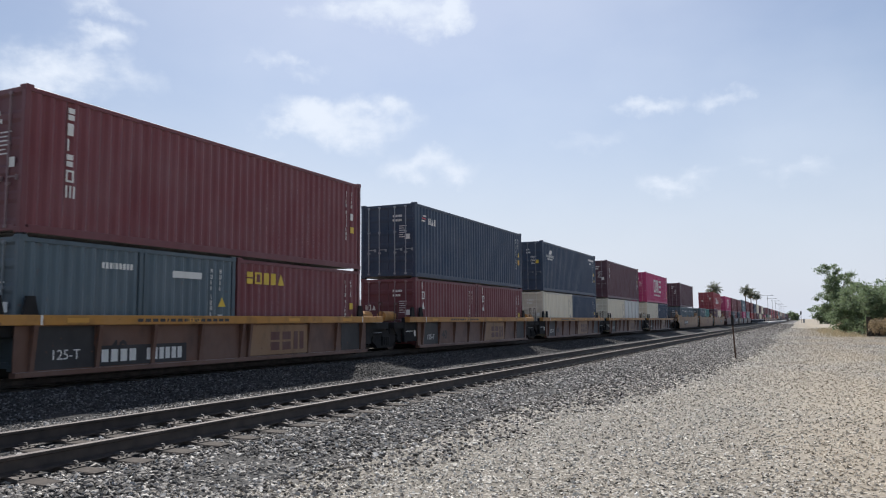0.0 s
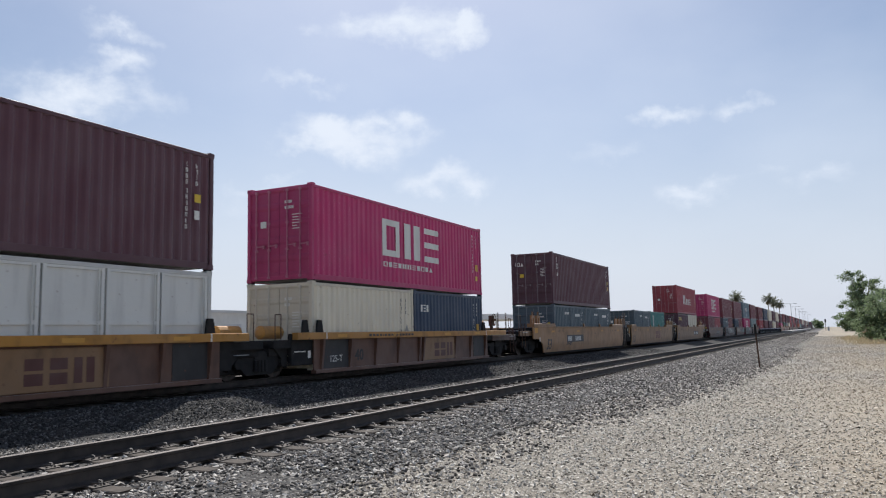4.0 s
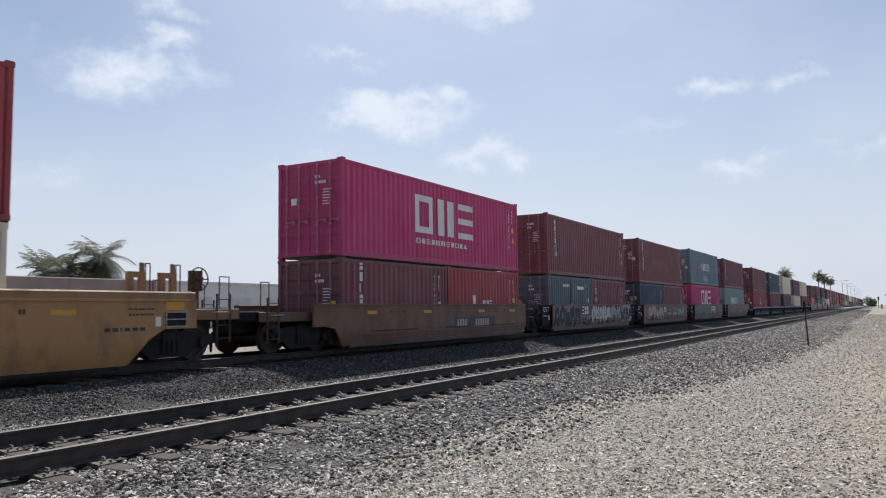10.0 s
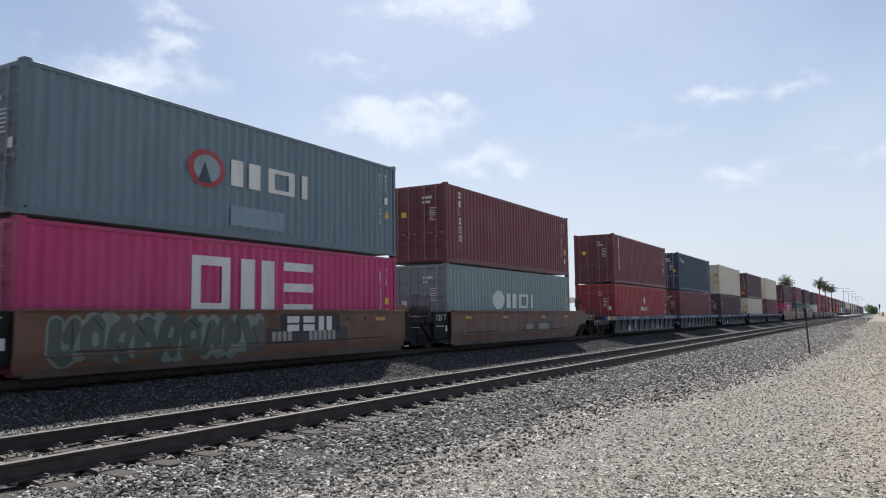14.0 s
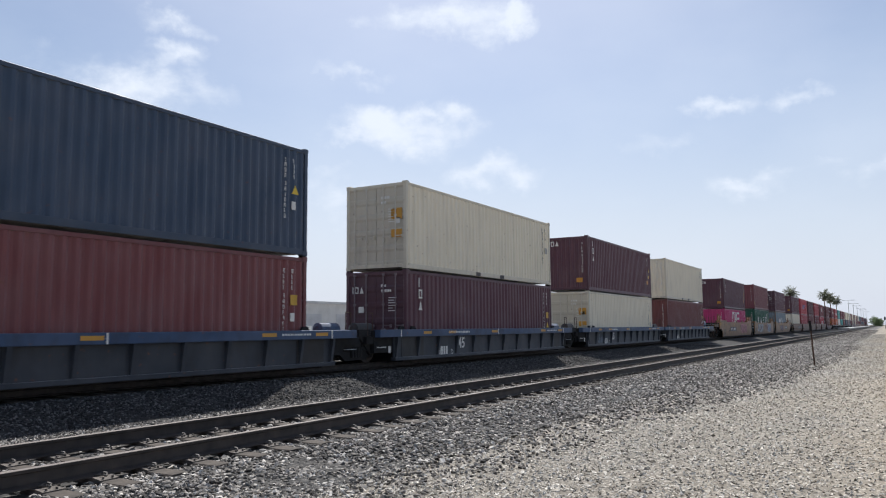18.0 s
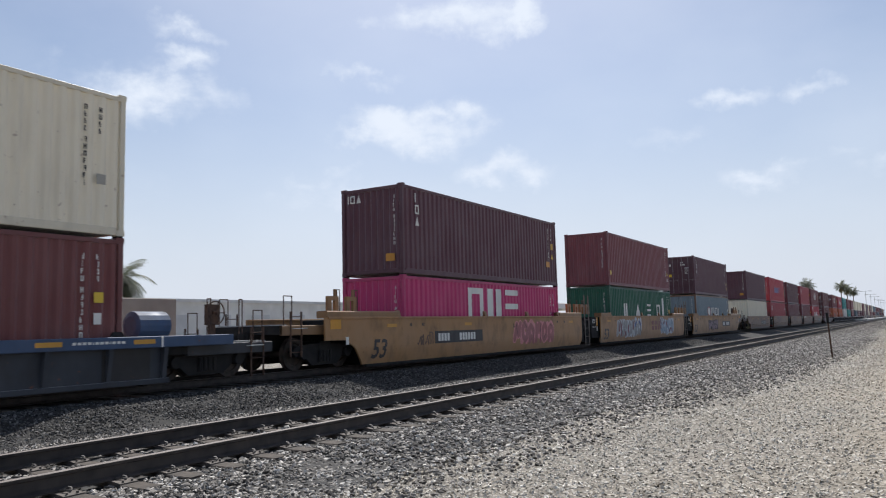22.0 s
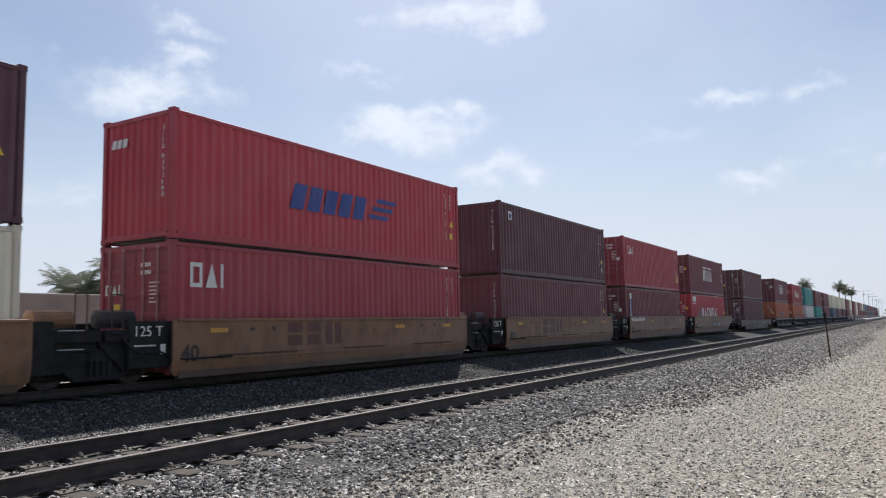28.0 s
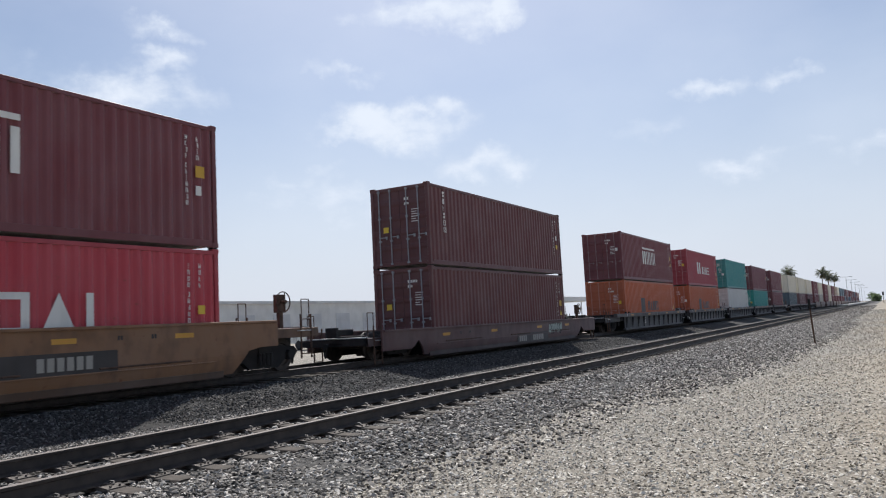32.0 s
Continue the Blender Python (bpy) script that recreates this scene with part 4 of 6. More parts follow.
def conform(ob, z0, z1):
    """Lays paint on the tucked-in lower part of a smooth side."""
    low = min(v.co.z for v in ob.data.vertices) * ob.scale.z + ob.location.z
    if low > z0 + .36 * (z1 - z0):
        return ob
    bm = bmesh.new()
    bm.from_mesh(ob.data)
    for i in range(1, 6):
        z = (z0 + (z1 - z0) * .36 * i / 5 - ob.location.z) / ob.scale.z
        bmesh.ops.bisect_plane(bm, geom=bm.verts[:] + bm.edges[:] + bm.faces[:], plane_co=(0, 0, z), plane_no=(0, 0, 1))
    for v in bm.verts:
        v.co.x += bow(v.co.z * ob.scale.z + ob.location.z, z0, z1)
    me = ob.data.copy()
    bm.to_mesh(me)
    bm.free()
    ob.data = me
    return ob


def side_wall(st, lead, trail, side):
    """One long side of the well: a plain web cut away over the end trucks, or a thin web behind posts."""
    def build():
        hl, z1, z0, he = st["hl"], st["top"], st["bottom"], st["end"]
        x0, x1 = sorted((side * 1.40, side * 1.46))
        g = Geo()
        if st["ribs"]:
            x0, x1 = sorted((side * 1.32, side * 1.36))
            g.box(x0, x1, -hl, hl, z0 + .1, z1 - .02)
        else:
            low = [(-hl + .12, z0), (-hl, z0 + .12)] if not lead else [(-hl - .1, z0), (-hl - .55, z0 + .5), (-hl - .95, z1 - .62), (-he, z1 - .62)]
            high = [(hl - .12, z0), (hl, z0 + .12)] if not trail else [(hl + .1, z0), (hl + .55, z0 + .5), (hl + .95, z1 - .62), (he, z1 - .62)]
            a, b = (-hl if not lead else -he), (hl if not trail else he)
            g.prism(high + [(b, z1), (a, z1)] + low[::-1], 0, x0, x1)
            g = bowed(g, z0, z1, side)
        return g.mesh("side_wall", CARPAINT)
    return cached(("wall", st["hl"], st["ribs"], st["top"], lead, trail, side), build)


def rib_mesh(st):
    def build():
        z0, z1 = st["bottom"] + .05, st["top"] - st["band"]
        g = Geo()
        g.prism([(1.36, z0), (1.40, z0), (1.5, z1), (1.36, z1)], 1, -.045, .045)
        g.box(1.38, 1.43, -.1, .1, z0, z0 + .06)
        return g.mesh("rib", CARPAINT)
    return cached(("rib", st["bottom"], st["top"]), build)


def stroke(g, pts, r, x0, x1, mat=0):
    """A thick round-ended painted stroke along points in the y-z plane."""
    for k, ((ay, az), (by, bz)) in enumerate(zip(pts, pts[1:])):
        lift = .00012 * k
        d = math.hypot(by - ay, bz - az) or 1e-6
        uy, uz = (by - ay) / d, (bz - az) / d
        ring = []
        for n in range(5):
            q = -math.pi / 2 + math.pi * n / 4
            ring.append((by + r * (uy * math.cos(q) - uz * math.sin(q)), bz + r * (uz * math.cos(q) + uy * math.sin(q))))
        for n in range(5):
            q = math.pi / 2 + math.pi * n / 4
            ring.append((ay + r * (uy * math.cos(q) - uz * math.sin(q)), az + r * (uz * math.cos(q) + uy * math.sin(q))))
        g.prism(ring, 0, x0 + lift, x1 + lift, mat)


# strokes of swollen sprayed forms, in a cell one unit wide and high
SWELLS = [
    [(.18, .9), (.14, .3), (.5, .1), (.86, .3), (.82, .9), (.6, .6)], [(.16, .08), (.18, .72), (.5, .9), (.84, .7), (.8, .08), (.5, .3)],
    [(.5, .92), (.18, .66), (.2, .3), (.5, .08), (.82, .32), (.8, .66), (.5, .92)], [(.1, .2), (.35, .88), (.6, .4), (.9, .92), (.95, .4)],
    [(.1, .8), (.4, .1), (.62, .6), (.9, .1), (.95, .75)], [(.2, .1), (.2, .85), (.5, .55), (.55, .9), (.85, .8), (.85, .1)],
]


def scrawl(w, h, seed, mat, layer, accents=False):
    """Swollen overlapping spray-paint forms: a dark rim (layer 0) and the filling on it (layer 1)."""
    def build():
        r = random.Random(seed)
        g = Geo()
        n = max(3, round(w / (h * .6)))
        for i in range(n):
            shape = r.choice(SWELLS)
            k, tall, low, lean = w / n * r.uniform(.92, 1.08), h * r.uniform(.72, .84), h * r.uniform(.1, .2), r.uniform(-.1, .2) * h
            pts = [(i * w / n + a * k + lean * (b - .5), low + b * tall) for a, b in shape]
            x = .0024 * i
            if not layer:
                stroke(g, pts, h * .172, x, x + .0012)
                continue
            stroke(g, pts, h * .122, x + .002, x + .0028)
            # thin dark creases and a paler shine inside the filling
            q = r.randint(0, len(pts) - 2)
            stroke(g, [(a - h * .05, b + h * .04) for a, b in pts[q:q + 2]], h * .013, x + .003, x + .0037, 1)
            if accents:
                q = r.randint(0, len(pts) - 2)
                stroke(g, pts[q:q + 2], h * .07, x + .003, x + .0039, r.choice((2, 3)))
        return g.mesh("spray_paint", mat, SPRAYDARK, SPRAYBLUE, SPRAYRED)
    return cached(("scrawl", w, h, seed, mat.name, layer, accents), build)


def spray_lines(w, h, seed):
    """A tangle of thin sprayed strokes."""
    def build():
        r = random.Random(seed)
        g = Geo()
        y = 0.0
        while y < w:
            a = (0, y, h * r.uniform(0, .35))
            for _ in range(5):
                b = (0, a[1] + r.uniform(-.14, .22) * h, min(h, max(0, a[2] + r.uniform(-.55, .6) * h)))
                d = Vector((0, b[2] - a[2], -(b[1] - a[1])))
                k = d.length or 1
                oy, oz = (b[2] - a[2]) / k * .018, -(b[1] - a[1]) / k * .018
                g.add([(0.001, a[1] + oy, a[2] + oz), (.001, a[1] - oy, a[2] - oz), (.001, b[1] - oy, b[2] - oz), (.001, b[1] + oy, b[2] + oz),
                       (0.003, a[1] + oy, a[2] + oz), (.003, a[1] - oy, a[2] - oz), (.003, b[1] - oy, b[2] - oz), (.003, b[1] + oy, b[2] + oz)],
                      [(0, 1, 2, 3), (4, 7, 6, 5), (0, 4, 5, 1), (1, 5, 6, 2), (2, 6, 7, 3), (3, 7, 4, 0)])
                a = b
            y += h * r.uniform(.13, .26)
        return g.mesh("spray_scribble", MARK)
    return cached(("lines", w, h, seed), build)


SPRAYBLUE = speckled("spray_blue", [(.3, (.05, .09, .25)), (.7, (.12, .17, .36))], 5.0, .6, .1)
SPRAYRED = speckled("spray_maroon", [(.3, (.16, .04, .05)), (.7, (.3, .12, .13))], 5.0, .6, .1)
SPRAYDARK = speckled("spray_black", [(.3, (.015, .015, .018)), (.7, (.04, .04, .045))], 5.0, .6, .1)


def well_car(style, lead, trail, label, unit="", mural=(), group="", fine=True):
    """One unit of a container well car; origin on the rail tops at its middle."""
    st = STYLES[style]
    r = root("well_car", label, "well car", group)
    hl, z1, z0, half, body, chord = st["hl"], st["top"], st["bottom"], st["pitch"] / 2, st["body"], st["chord"]
    P = lambda *a, **k: part(*a, parent=r, **k)
    for side in (1, -1):
        P("side_wall", side_wall(st, lead, trail, side), colour=body)
    front, back = (st["end"] if lead else hl), (st["end"] if trail else hl)
    face = 1.46
    if st["ribs"]:
        face = 1.362
        for turn, s in ((0, 1), (math.pi, -1)):
            P("top_chord", bar("top_chord", *((1.28, 1.5) if s > 0 else (-1.5, -1.28)), -front - .9, back + .9, z1 - st["band"], z1, b=.012, mat=CARPAINT), colour=chord)
            P("bottom_chord", bar("bottom_chord", 1.26, 1.44, -hl, hl, z0, z0 + .1, b=.01, mat=CARPAINT), turn=turn, colour=body)
            for i in range(st["ribs"]):
                inset = .11 if style == "ribbed_blue" else .35
                y = -hl + inset + i * (2 * hl - 2 * inset) / (st["ribs"] - 1)
                if style == "ribbed_yellow" and .4 < y < 2.9:
                    continue
                if fine or s > 0:
                    P("rib", rib_mesh(st), at=(0, y, 0), turn=turn, colour=body)
        P("end_panel", bar("end_panel", 1.362, 1.372, -hl + .42, -hl + 1.75, z0 + .12, z1 - st["band"] - .02, b=0, mat=CARPAINT), colour=BLACKISH)
        P("end_panel", bar("end_panel", 1.362, 1.372, hl - 1.5, hl - .42, z0 + .12, z1 - st["band"] - .02, b=0, mat=CARPAINT), colour=BLACKISH)
    else:
        for turn in (0, math.pi):
            P("top_flange", bar("top_flange", *((1.36, 1.5) if turn == 0 else (-1.5, -1.36)), -front + .1, back - .1, z1 - .05, z1 + .012, b=.01, mat=CARPAINT), colour=chord)
        if st["hl"] < 8:
            P("ledge", bar("ledge", 1.43, 1.475, -hl + .6, hl - .5, z0 + .3, z0 + .33, b=.006, mat=CARPAINT), colour=body)
            for y, w in ((-hl + 1.2, 2.6), (-.6, 1.9), (hl - 3.4, 2.2)):
                P("conduit", bar("conduit", 1.44, 1.485, y, y + w, z0 + .37, z0 + .405, b=.008, mat=RUSTY))
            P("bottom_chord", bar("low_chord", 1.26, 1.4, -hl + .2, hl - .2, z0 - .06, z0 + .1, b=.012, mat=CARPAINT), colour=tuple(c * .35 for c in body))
        else:
            P("bottom_chord", bar("bottom_chord", 1.22, 1.36, -hl + .1, hl - .1, z0 - .08, z0 + .14, b=.012, mat=DARK))
            P("end_hood", bar("end_hood", 1.1, 1.485, -front + .06, -hl + 1.55, z1 - .02, z1 + .17, b=.03, mat=CARPAINT), colour=tuple(c * .75 for c in chord))
            P("end_hood", bar("end_hood", 1.1, 1.485, hl - 2.7, back - .06, z1 - .02, z1 + .17, b=.03, mat=CARPAINT), colour=tuple(c * .75 for c in chord))
            for y in (-hl + 1.6, hl - 2.8, -1.2, 2.4):
                P("guide_bracket", cached("guide_bracket", guide_bracket_mesh), at=(1.4, y, z1), colour=tuple(c * .7 for c in chord))
    P("well_floor", bar("well_floor", -1.3, 1.3, -hl + 1, hl - 1, z0 + .02, z0 + .12, b=0, mat=DARK))
    # end platforms over the trucks
    for s, true_end in ((-1, lead), (1, trail)):
        reach = half + (1.75 if true_end else -.1)
        y0, y1 = sorted((s * (hl - .3), s * reach))
        P("end_platform", bar("end_platform", -1.28, 1.28, y0, y1, z1 - .42, z1 - .2, b=.02, mat=DARK))
        P("bulkhead", bar("bulkhead", -1.34, 1.34, s * (hl - .5) - .06, s * (hl - .5) + .06, z0 - .04, z1 - .03, b=.02, mat=DARK))
        P("draft_sill", bar("draft_sill", -.3, .3, y0, y1, .55, z1 - .38, b=.02, mat=DARK))
        if not true_end:
            k0, k1 = sorted((s * (hl - .3), s * (hl + (.5 if s > 0 else .95))))
            P("end_skirt", bar("end_skirt", 1.18, 1.3, k0, k1, .3, z1 - .03, b=.015, mat=DARK))
            P("end_skirt", bar("end_skirt", -1.3, -1.18, k0, k1, .3, z1 - .03, b=.015, mat=DARK))
            P("side_beam", bar("side_beam", .95, 1.12, y0, y1, z1 - .62, z1 - .3, b=.02, mat=DARK))
            P("gusset", cached(("gusset", s), lambda: Geo().prism([(0, .25), (s * .55, .8), (s * .55, 1.0), (0, 1.0)], 0, 1.02, 1.16).mesh("gusset", DARK)), at=(0, s * (hl + (.5 if s > 0 else .95)), 0))
            P("articulation", cached("artic", lambda: Geo().lathe(2, [(.45, .3), (.55, .42), (.8, .42), (.85, .3)], 16).mesh("articulation", DARK)), at=(0, s * half, 0)) if s > 0 else None
        else:
            P("end_skirt", bar("end_skirt", 1.2, 1.29, *sorted((s * (st["end"] - .2), s * reach)), z1 - .45, z1 - .2, b=.015, mat=CARPAINT), colour=tuple(c * .55 for c in body))
        if fine and not true_end:
            e = s * (hl + .8)
            if s < 0:
                P("data_plate", flat(.13, .21), at=(1.303, -hl - .2, z1 - .72), label="small white data plate", colour=PALE)
                fit_to(P("stencil_line", glyphs("bbbbibbb", 1.0), at=(1.303, -hl - .82, z1 - .55), colour=PALE), .5, .035)
                P("air_pipe", cached("air_pipe", air_pipe_mesh), at=(1.33, -hl, z1)) if style == "smooth_tan" else None
                if style == "smooth_yellow":
                    P("caution_plate", flat(.24, .4), at=(1.303, -hl - .25, z1 - .46), label="orange-yellow caution plate", colour=srgb("d79a2c"))
            elif style == "smooth_yellow":
                for z in (z1 - .46, z1 - .9):
                    P("caution_plate", flat(.24, .3), at=(1.303, hl + .04, z), label="orange-yellow caution plate", colour=srgb("d79a2c"))
                P("ladder", cached("end_ladder", end_ladder_mesh), at=(1.36, hl + .95, z1), label="tall dusty steel ladder")
            else:
                for z in (z1 - .2, z1 - .55):
                    P("grab_iron", cached("grab_iron", grab_iron_mesh), at=(1.3, e, z))
            P("brake_rigging", cached("rigging", rigging_mesh), at=(0, s * (half - .2), 0)) if s > 0 else None
        if true_end:
            truck(r, s * (half - .1))
            c = P("coupler", coupler_mesh(), at=(0, s * (reach - .3), .88))
            c.rotation_euler = (0, 0, 0 if s > 0 else math.pi)
            for x in (1.15, -1.15):
                P("ladder", ladder_mesh(), at=(x + .14, s * (reach - .5), z1 - 1.0))
                P("handrail", handrail(.75, .3), at=(x, s * (reach - .35), z1 - .2))
            P("brake_wheel", brake_wheel_mesh(), at=(.75, s * (reach - (1.3 if st["ribs"] else .75)), z1 + .5)) if s > 0 else None
            if st["ribs"] and s > 0:
                P("air_reservoir", cached("dome", lambda: Geo().lathe(1, [(-.42, .2), (-.38, .3), (.38, .3), (.42, .2)], 16).mesh("air_reservoir", CARPAINT)), at=(.85, hl - .1, z1 + .22), label="painted steel air reservoir", colour=chord)
                for y in (reach - 1.9, reach - .95):
                    P("handrail", handrail(.8, .1), at=(1.2, y, z1))
            P("air_hose", cached("air_hose", air_hose_mesh), at=(0, s * (reach - .1), .75), turn=0 if s > 0 else math.pi, label="sagging black rubber brake hose")
            P("grab_iron", cached("grab_iron", grab_iron_mesh), at=(1.29, s * (reach - .6), z1 - .28))
            if style == "smooth_yellow" and s < 0:
                P("caution_plate", flat(.45, .26), at=(face + .002, -st["end"] + .2, z1 - .32), label="orange-yellow caution plate", colour=srgb("d79a2c"))
                P("data_plate", flat(.13, .21), at=(face + .002, -st["end"] + .85, z1 - .75), label="small white data plate", colour=PALE)
            if style == "smooth_yellow" and s > 0:
                e = st["end"]
                P("caution_plate", flat(.46, .17), at=(face + .002, e - .82, z1 - .22), label="orange-yellow caution plate", colour=srgb("d79a2c"))
                fit_to(P("stencil_line", glyphs("bibbbibb", 1.0), at=(face + .003, e - 1.75, z1 - .22), colour=INK), .6, .04)
                fit_to(P("stencil_line", glyphs("bbbibbbb", 1.0), at=(face + .003, e - 1.75, z1 - .33), colour=INK), .6, .04)
                fit_to(P("stencil_line", glyphs("bbibbb", 1.0), at=(face + .003, e - 2.3, z1 - .64), colour=INK), .95, .07)
                # thin dark plate on the side stands in for the ladder opening's shade
                P("ladder_recess", bar("ladder_recess", -.006, .006, -.27, .27, -.16, .16, b=0, mat=DARK), at=(face + .002, e - .58, z1 - .42), label="flat dark plate for the shade behind the side ladder")
                for z in (z1 - .27, z1 - .42, z1 - .57):
                    P("rung", cached("side_rung", lambda: Geo().rod((0, -.27, 0), (0, .27, 0), .012, 8).mesh("rung", GALV)), at=(face + .035, e - .58, z), label="white-painted steel rung")
                for y in (e - .85, e - .31):
                    P("ladder_rail", cached("side_ladder_rail", lambda: Geo().rod((0, 0, -.16), (0, 0, .16), .012, 8).mesh("ladder_rail", GALV)), at=(face + .035, y, z1 - .42))
                P("data_plate", flat(.14, .2), at=(face + .002, e - 1.1, z1 - .56), label="small white data plate", colour=PALE)
            P("crossover_step", bar("crossover_step", -1.1, 1.1, s * (reach - .2) - .15, s * (reach - .2) + .15, z1 - .2, z1 - .17, b=0, mat=GALV))
        elif s > 0:
            truck(r, s * half)
        if fine:
            if st["hl"] > 8:
                lugs = (s * (half - 1.1), s * (half - .3)) if true_end else (hl - .95, hl - .02, hl + .7) if s > 0 else (-hl - 1.2,)
                for y in lugs:
                    P("guide_lug", lug_mesh(), at=(1.2, y, z1 + .12), colour=tuple(c * .75 for c in chord))
                    P("handrail", handrail(.62, .12), at=(1.12, y + .36, z1 + .15))
                    P("upright", bar("upright", 1.1, 1.16, -.05, .05, -.2, .78, b=.01, mat=CARPAINT), at=(0, y + .2, z1), colour=tuple(c * .6 for c in chord)) if true_end else None
            elif not true_end:
                P("handrail", handrail(.7, .25), at=(1.15, s * (half - .45), z1 - .2))
                P("air_reservoir", cached("tank", lambda: Geo().lathe(1, [(-.45, .1), (-.4, .19), (.4, .19), (.45, .1)], 14).mesh("air_reservoir", CARPAINT)), at=(.6, s * (half - .75), z1 + .02), colour=chord if s > 0 or style == "ribbed_yellow" else BLACKISH)
    if fine:
        if st["text"]:
            big = {"40": (-4.12 if st["ribs"] else -6.05, .36), "53": (-8.2 if lead else -8.0, .56), "45": (-3.02, .38)}[st["text"]]
            P("size_number", text_mesh(st["text"], big[1] * 1.35, MARK, .014, .22 if st["text"] == "53" else 0.0), at=(face + .003, big[0], z0 + (.3 if st["hl"] < 8 else .16)), label="large stencilled size number", colour=INK if st["text"] != "45" else PALE)
        if style != "single_brown":
            P("stencil", text_mesh("125 T", .3, MARK), at=(1.312, -hl - .86, z1 - .34), colour=PALE) if style in ("smooth_yellow", "smooth_tan", "smooth_brown") and not lead else None
        if unit:
            P("unit_letter", text_mesh(unit, .26, MARK), at=(face + .003, hl * .12 if style != "ribbed_blue" else -3.55, z1 - (.45 if not st["ribs"] else .62 if style != "ribbed_blue" else .88)), colour=INK if not st["ribs"] else PALE)
        for y in (-hl + 1.0, -hl * .33, hl * .3, hl - 1.6) if style != "ribbed_blue" else (-5.55, -3.9, -.6, 4.2, 6.2):
            x = 1.503 if st["ribs"] else face
            P("reflector", flat(.5, .09 if st["ribs"] else .1), at=(x, y, z1 - (.15 if st["ribs"] else .3)), label="faded orange reflective strip", colour=srgb("cf9838"))
        if style == "ribbed_yellow":
            P("stencil", text_mesh("125-T", .28, MARK), at=(1.374, -hl + .75, z0 + .3), colour=PALE)
        if st["ribs"]:
            for y in (-hl + .2, -.05, hl - .25) if style != "ribbed_yellow" else (-hl + .42, hl - .45):
                P("tick_mark", flat(.05, st["band"] - .01), at=(1.503, y, z1 - st["band"] + .005), label="white tick on the top chord", colour=PALE)
            tall = .36 if style == "ribbed_yellow" else .1
            for y in (-6.62, -5.93, 5.95):
                P("guide_bracket", cached(("ribbed_bracket", tall), lambda: Geo().prism([(-.16, 0), (.16, 0), (.08, tall), (-.1, tall)], 0, 1.3, 1.36).mesh("guide_bracket", DARK)), at=(0, y, z1))
        if style == "ribbed_blue":
            for y, w, c in ((-8.42, .28, PALE), (-8.08, .38, srgb("a08a4c")), (-7.66, .66, srgb("cf8a2c"))):
                P("end_plate", flat(w, .19), at=(1.503, y, z1 - .21), colour=c) if lead else None
            for k in range(4):
                P("number_bar", flat(.12, .28), at=(face + .004, -4.38 + k * .165, z0 + .1), colour=PALE)
            fit_to(P("stencil_line", glyphs("bbbbibbbibbb", 1.0), at=(1.503, 4.9, z1 - .13), colour=PALE), 1.1, .05)
        if st["band"]:
            fit_to(P("stencil_line", glyphs("bbbbibbbibbbbbb", 1.0), at=(1.503, -3.5 if style == "ribbed_yellow" else -3.9, z1 - .14), colour=PALE if style == "ribbed_blue" else INK), 2.9 if style == "ribbed_yellow" else 1.5, .07)
            if style == "ribbed_yellow":
                P("side_plate", bar("side_plate", 1.362, 1.4, .3, 3.05, z0 + .12, z1 - .24, b=.01, mat=CARPAINT), label="pale tan side plate", colour=srgb("8f6c48"))
                P("rib", rib_mesh(st), at=(0, .3, 0), colour=body)
                fit_to(P("painted_shape", glyphs("ttn", 1.0), at=(1.402, 1.2, z0 + .24), colour=srgb("5a2f26")), 1.5, .5)
        if not st["ribs"]:
            plate_y = {"A": -4.75, "B": 1.8}.get(unit, 0.0)
            if unit in ("A", "B", ""):
                P("number_board", flat(3.25, .4), at=(face + .001, plate_y, z1 - .86), label="black board with pale bars", colour=INK if style == "smooth_yellow" else srgb("352f2b"))
                for q, n in ((.2, "bbbb"), (1.6, "bbbbbb")):
                    for k in range(len(n)):
                        P("number_bar", flat(.138, .25), at=(face + .005, plate_y + q + k * .193, z1 - .79), colour=PALE if style == "smooth_yellow" else srgb("a39d92"))
            for y in (-hl + 2.2, -hl + 2.9, hl - 3.0, hl - 2.2):
                P("stencil_line", glyphs("bb", .09), at=(face + .002, y, z1 - .28), colour=INK)
    for m in mural:
        y, z, w, h, col, seed, kind = m
        before = set(r.children)
        if kind == "lines":
            P("spray_scribble", spray_lines(w, h, seed), at=(face + .004, y, z), colour=col)
        elif kind == "letters":
            P("painted_shape", glyphs(seed, h), at=(face + .004, y, z), colour=col)
        elif kind == "fit":
            fit_to(P("painted_shape", glyphs(seed, 1.0), at=(face + .004, y, z), colour=col), w, h)
        elif kind == "board":
            P("painted_board", flat(w, h), at=(face + .002, y, z), colour=col)
        elif kind == "mixed":
            P("spray_paint", scrawl(w, h, seed, MARK, 0), at=(face + .003, y, z), colour=srgb("c9cdd2"))
            P("spray_paint", scrawl(w, h, seed, MARK, 1, True), at=(face + .003, y, z), colour=col)
        elif kind == "tone":
            P("spray_paint", scrawl(w, h, seed, MARK, 0), at=(face + .003, y, z), colour=tuple(min(.7, c * 2.6) for c in col))
            P("spray_paint", scrawl(w, h, seed, MARK, 1), at=(face + .003, y, z), colour=col)
        elif kind == "rim":
            P("spray_paint", scrawl(w, h, seed, MARK, 0), at=(face + .003, y, z), colour=col)
            P("spray_paint", scrawl(w, h, seed, SPRAYDARK, 1), at=(face + .003, y, z))
        else:
            P("spray_paint", scrawl(w, h, seed, SPRAYDARK, 0), at=(face + .003, y, z))
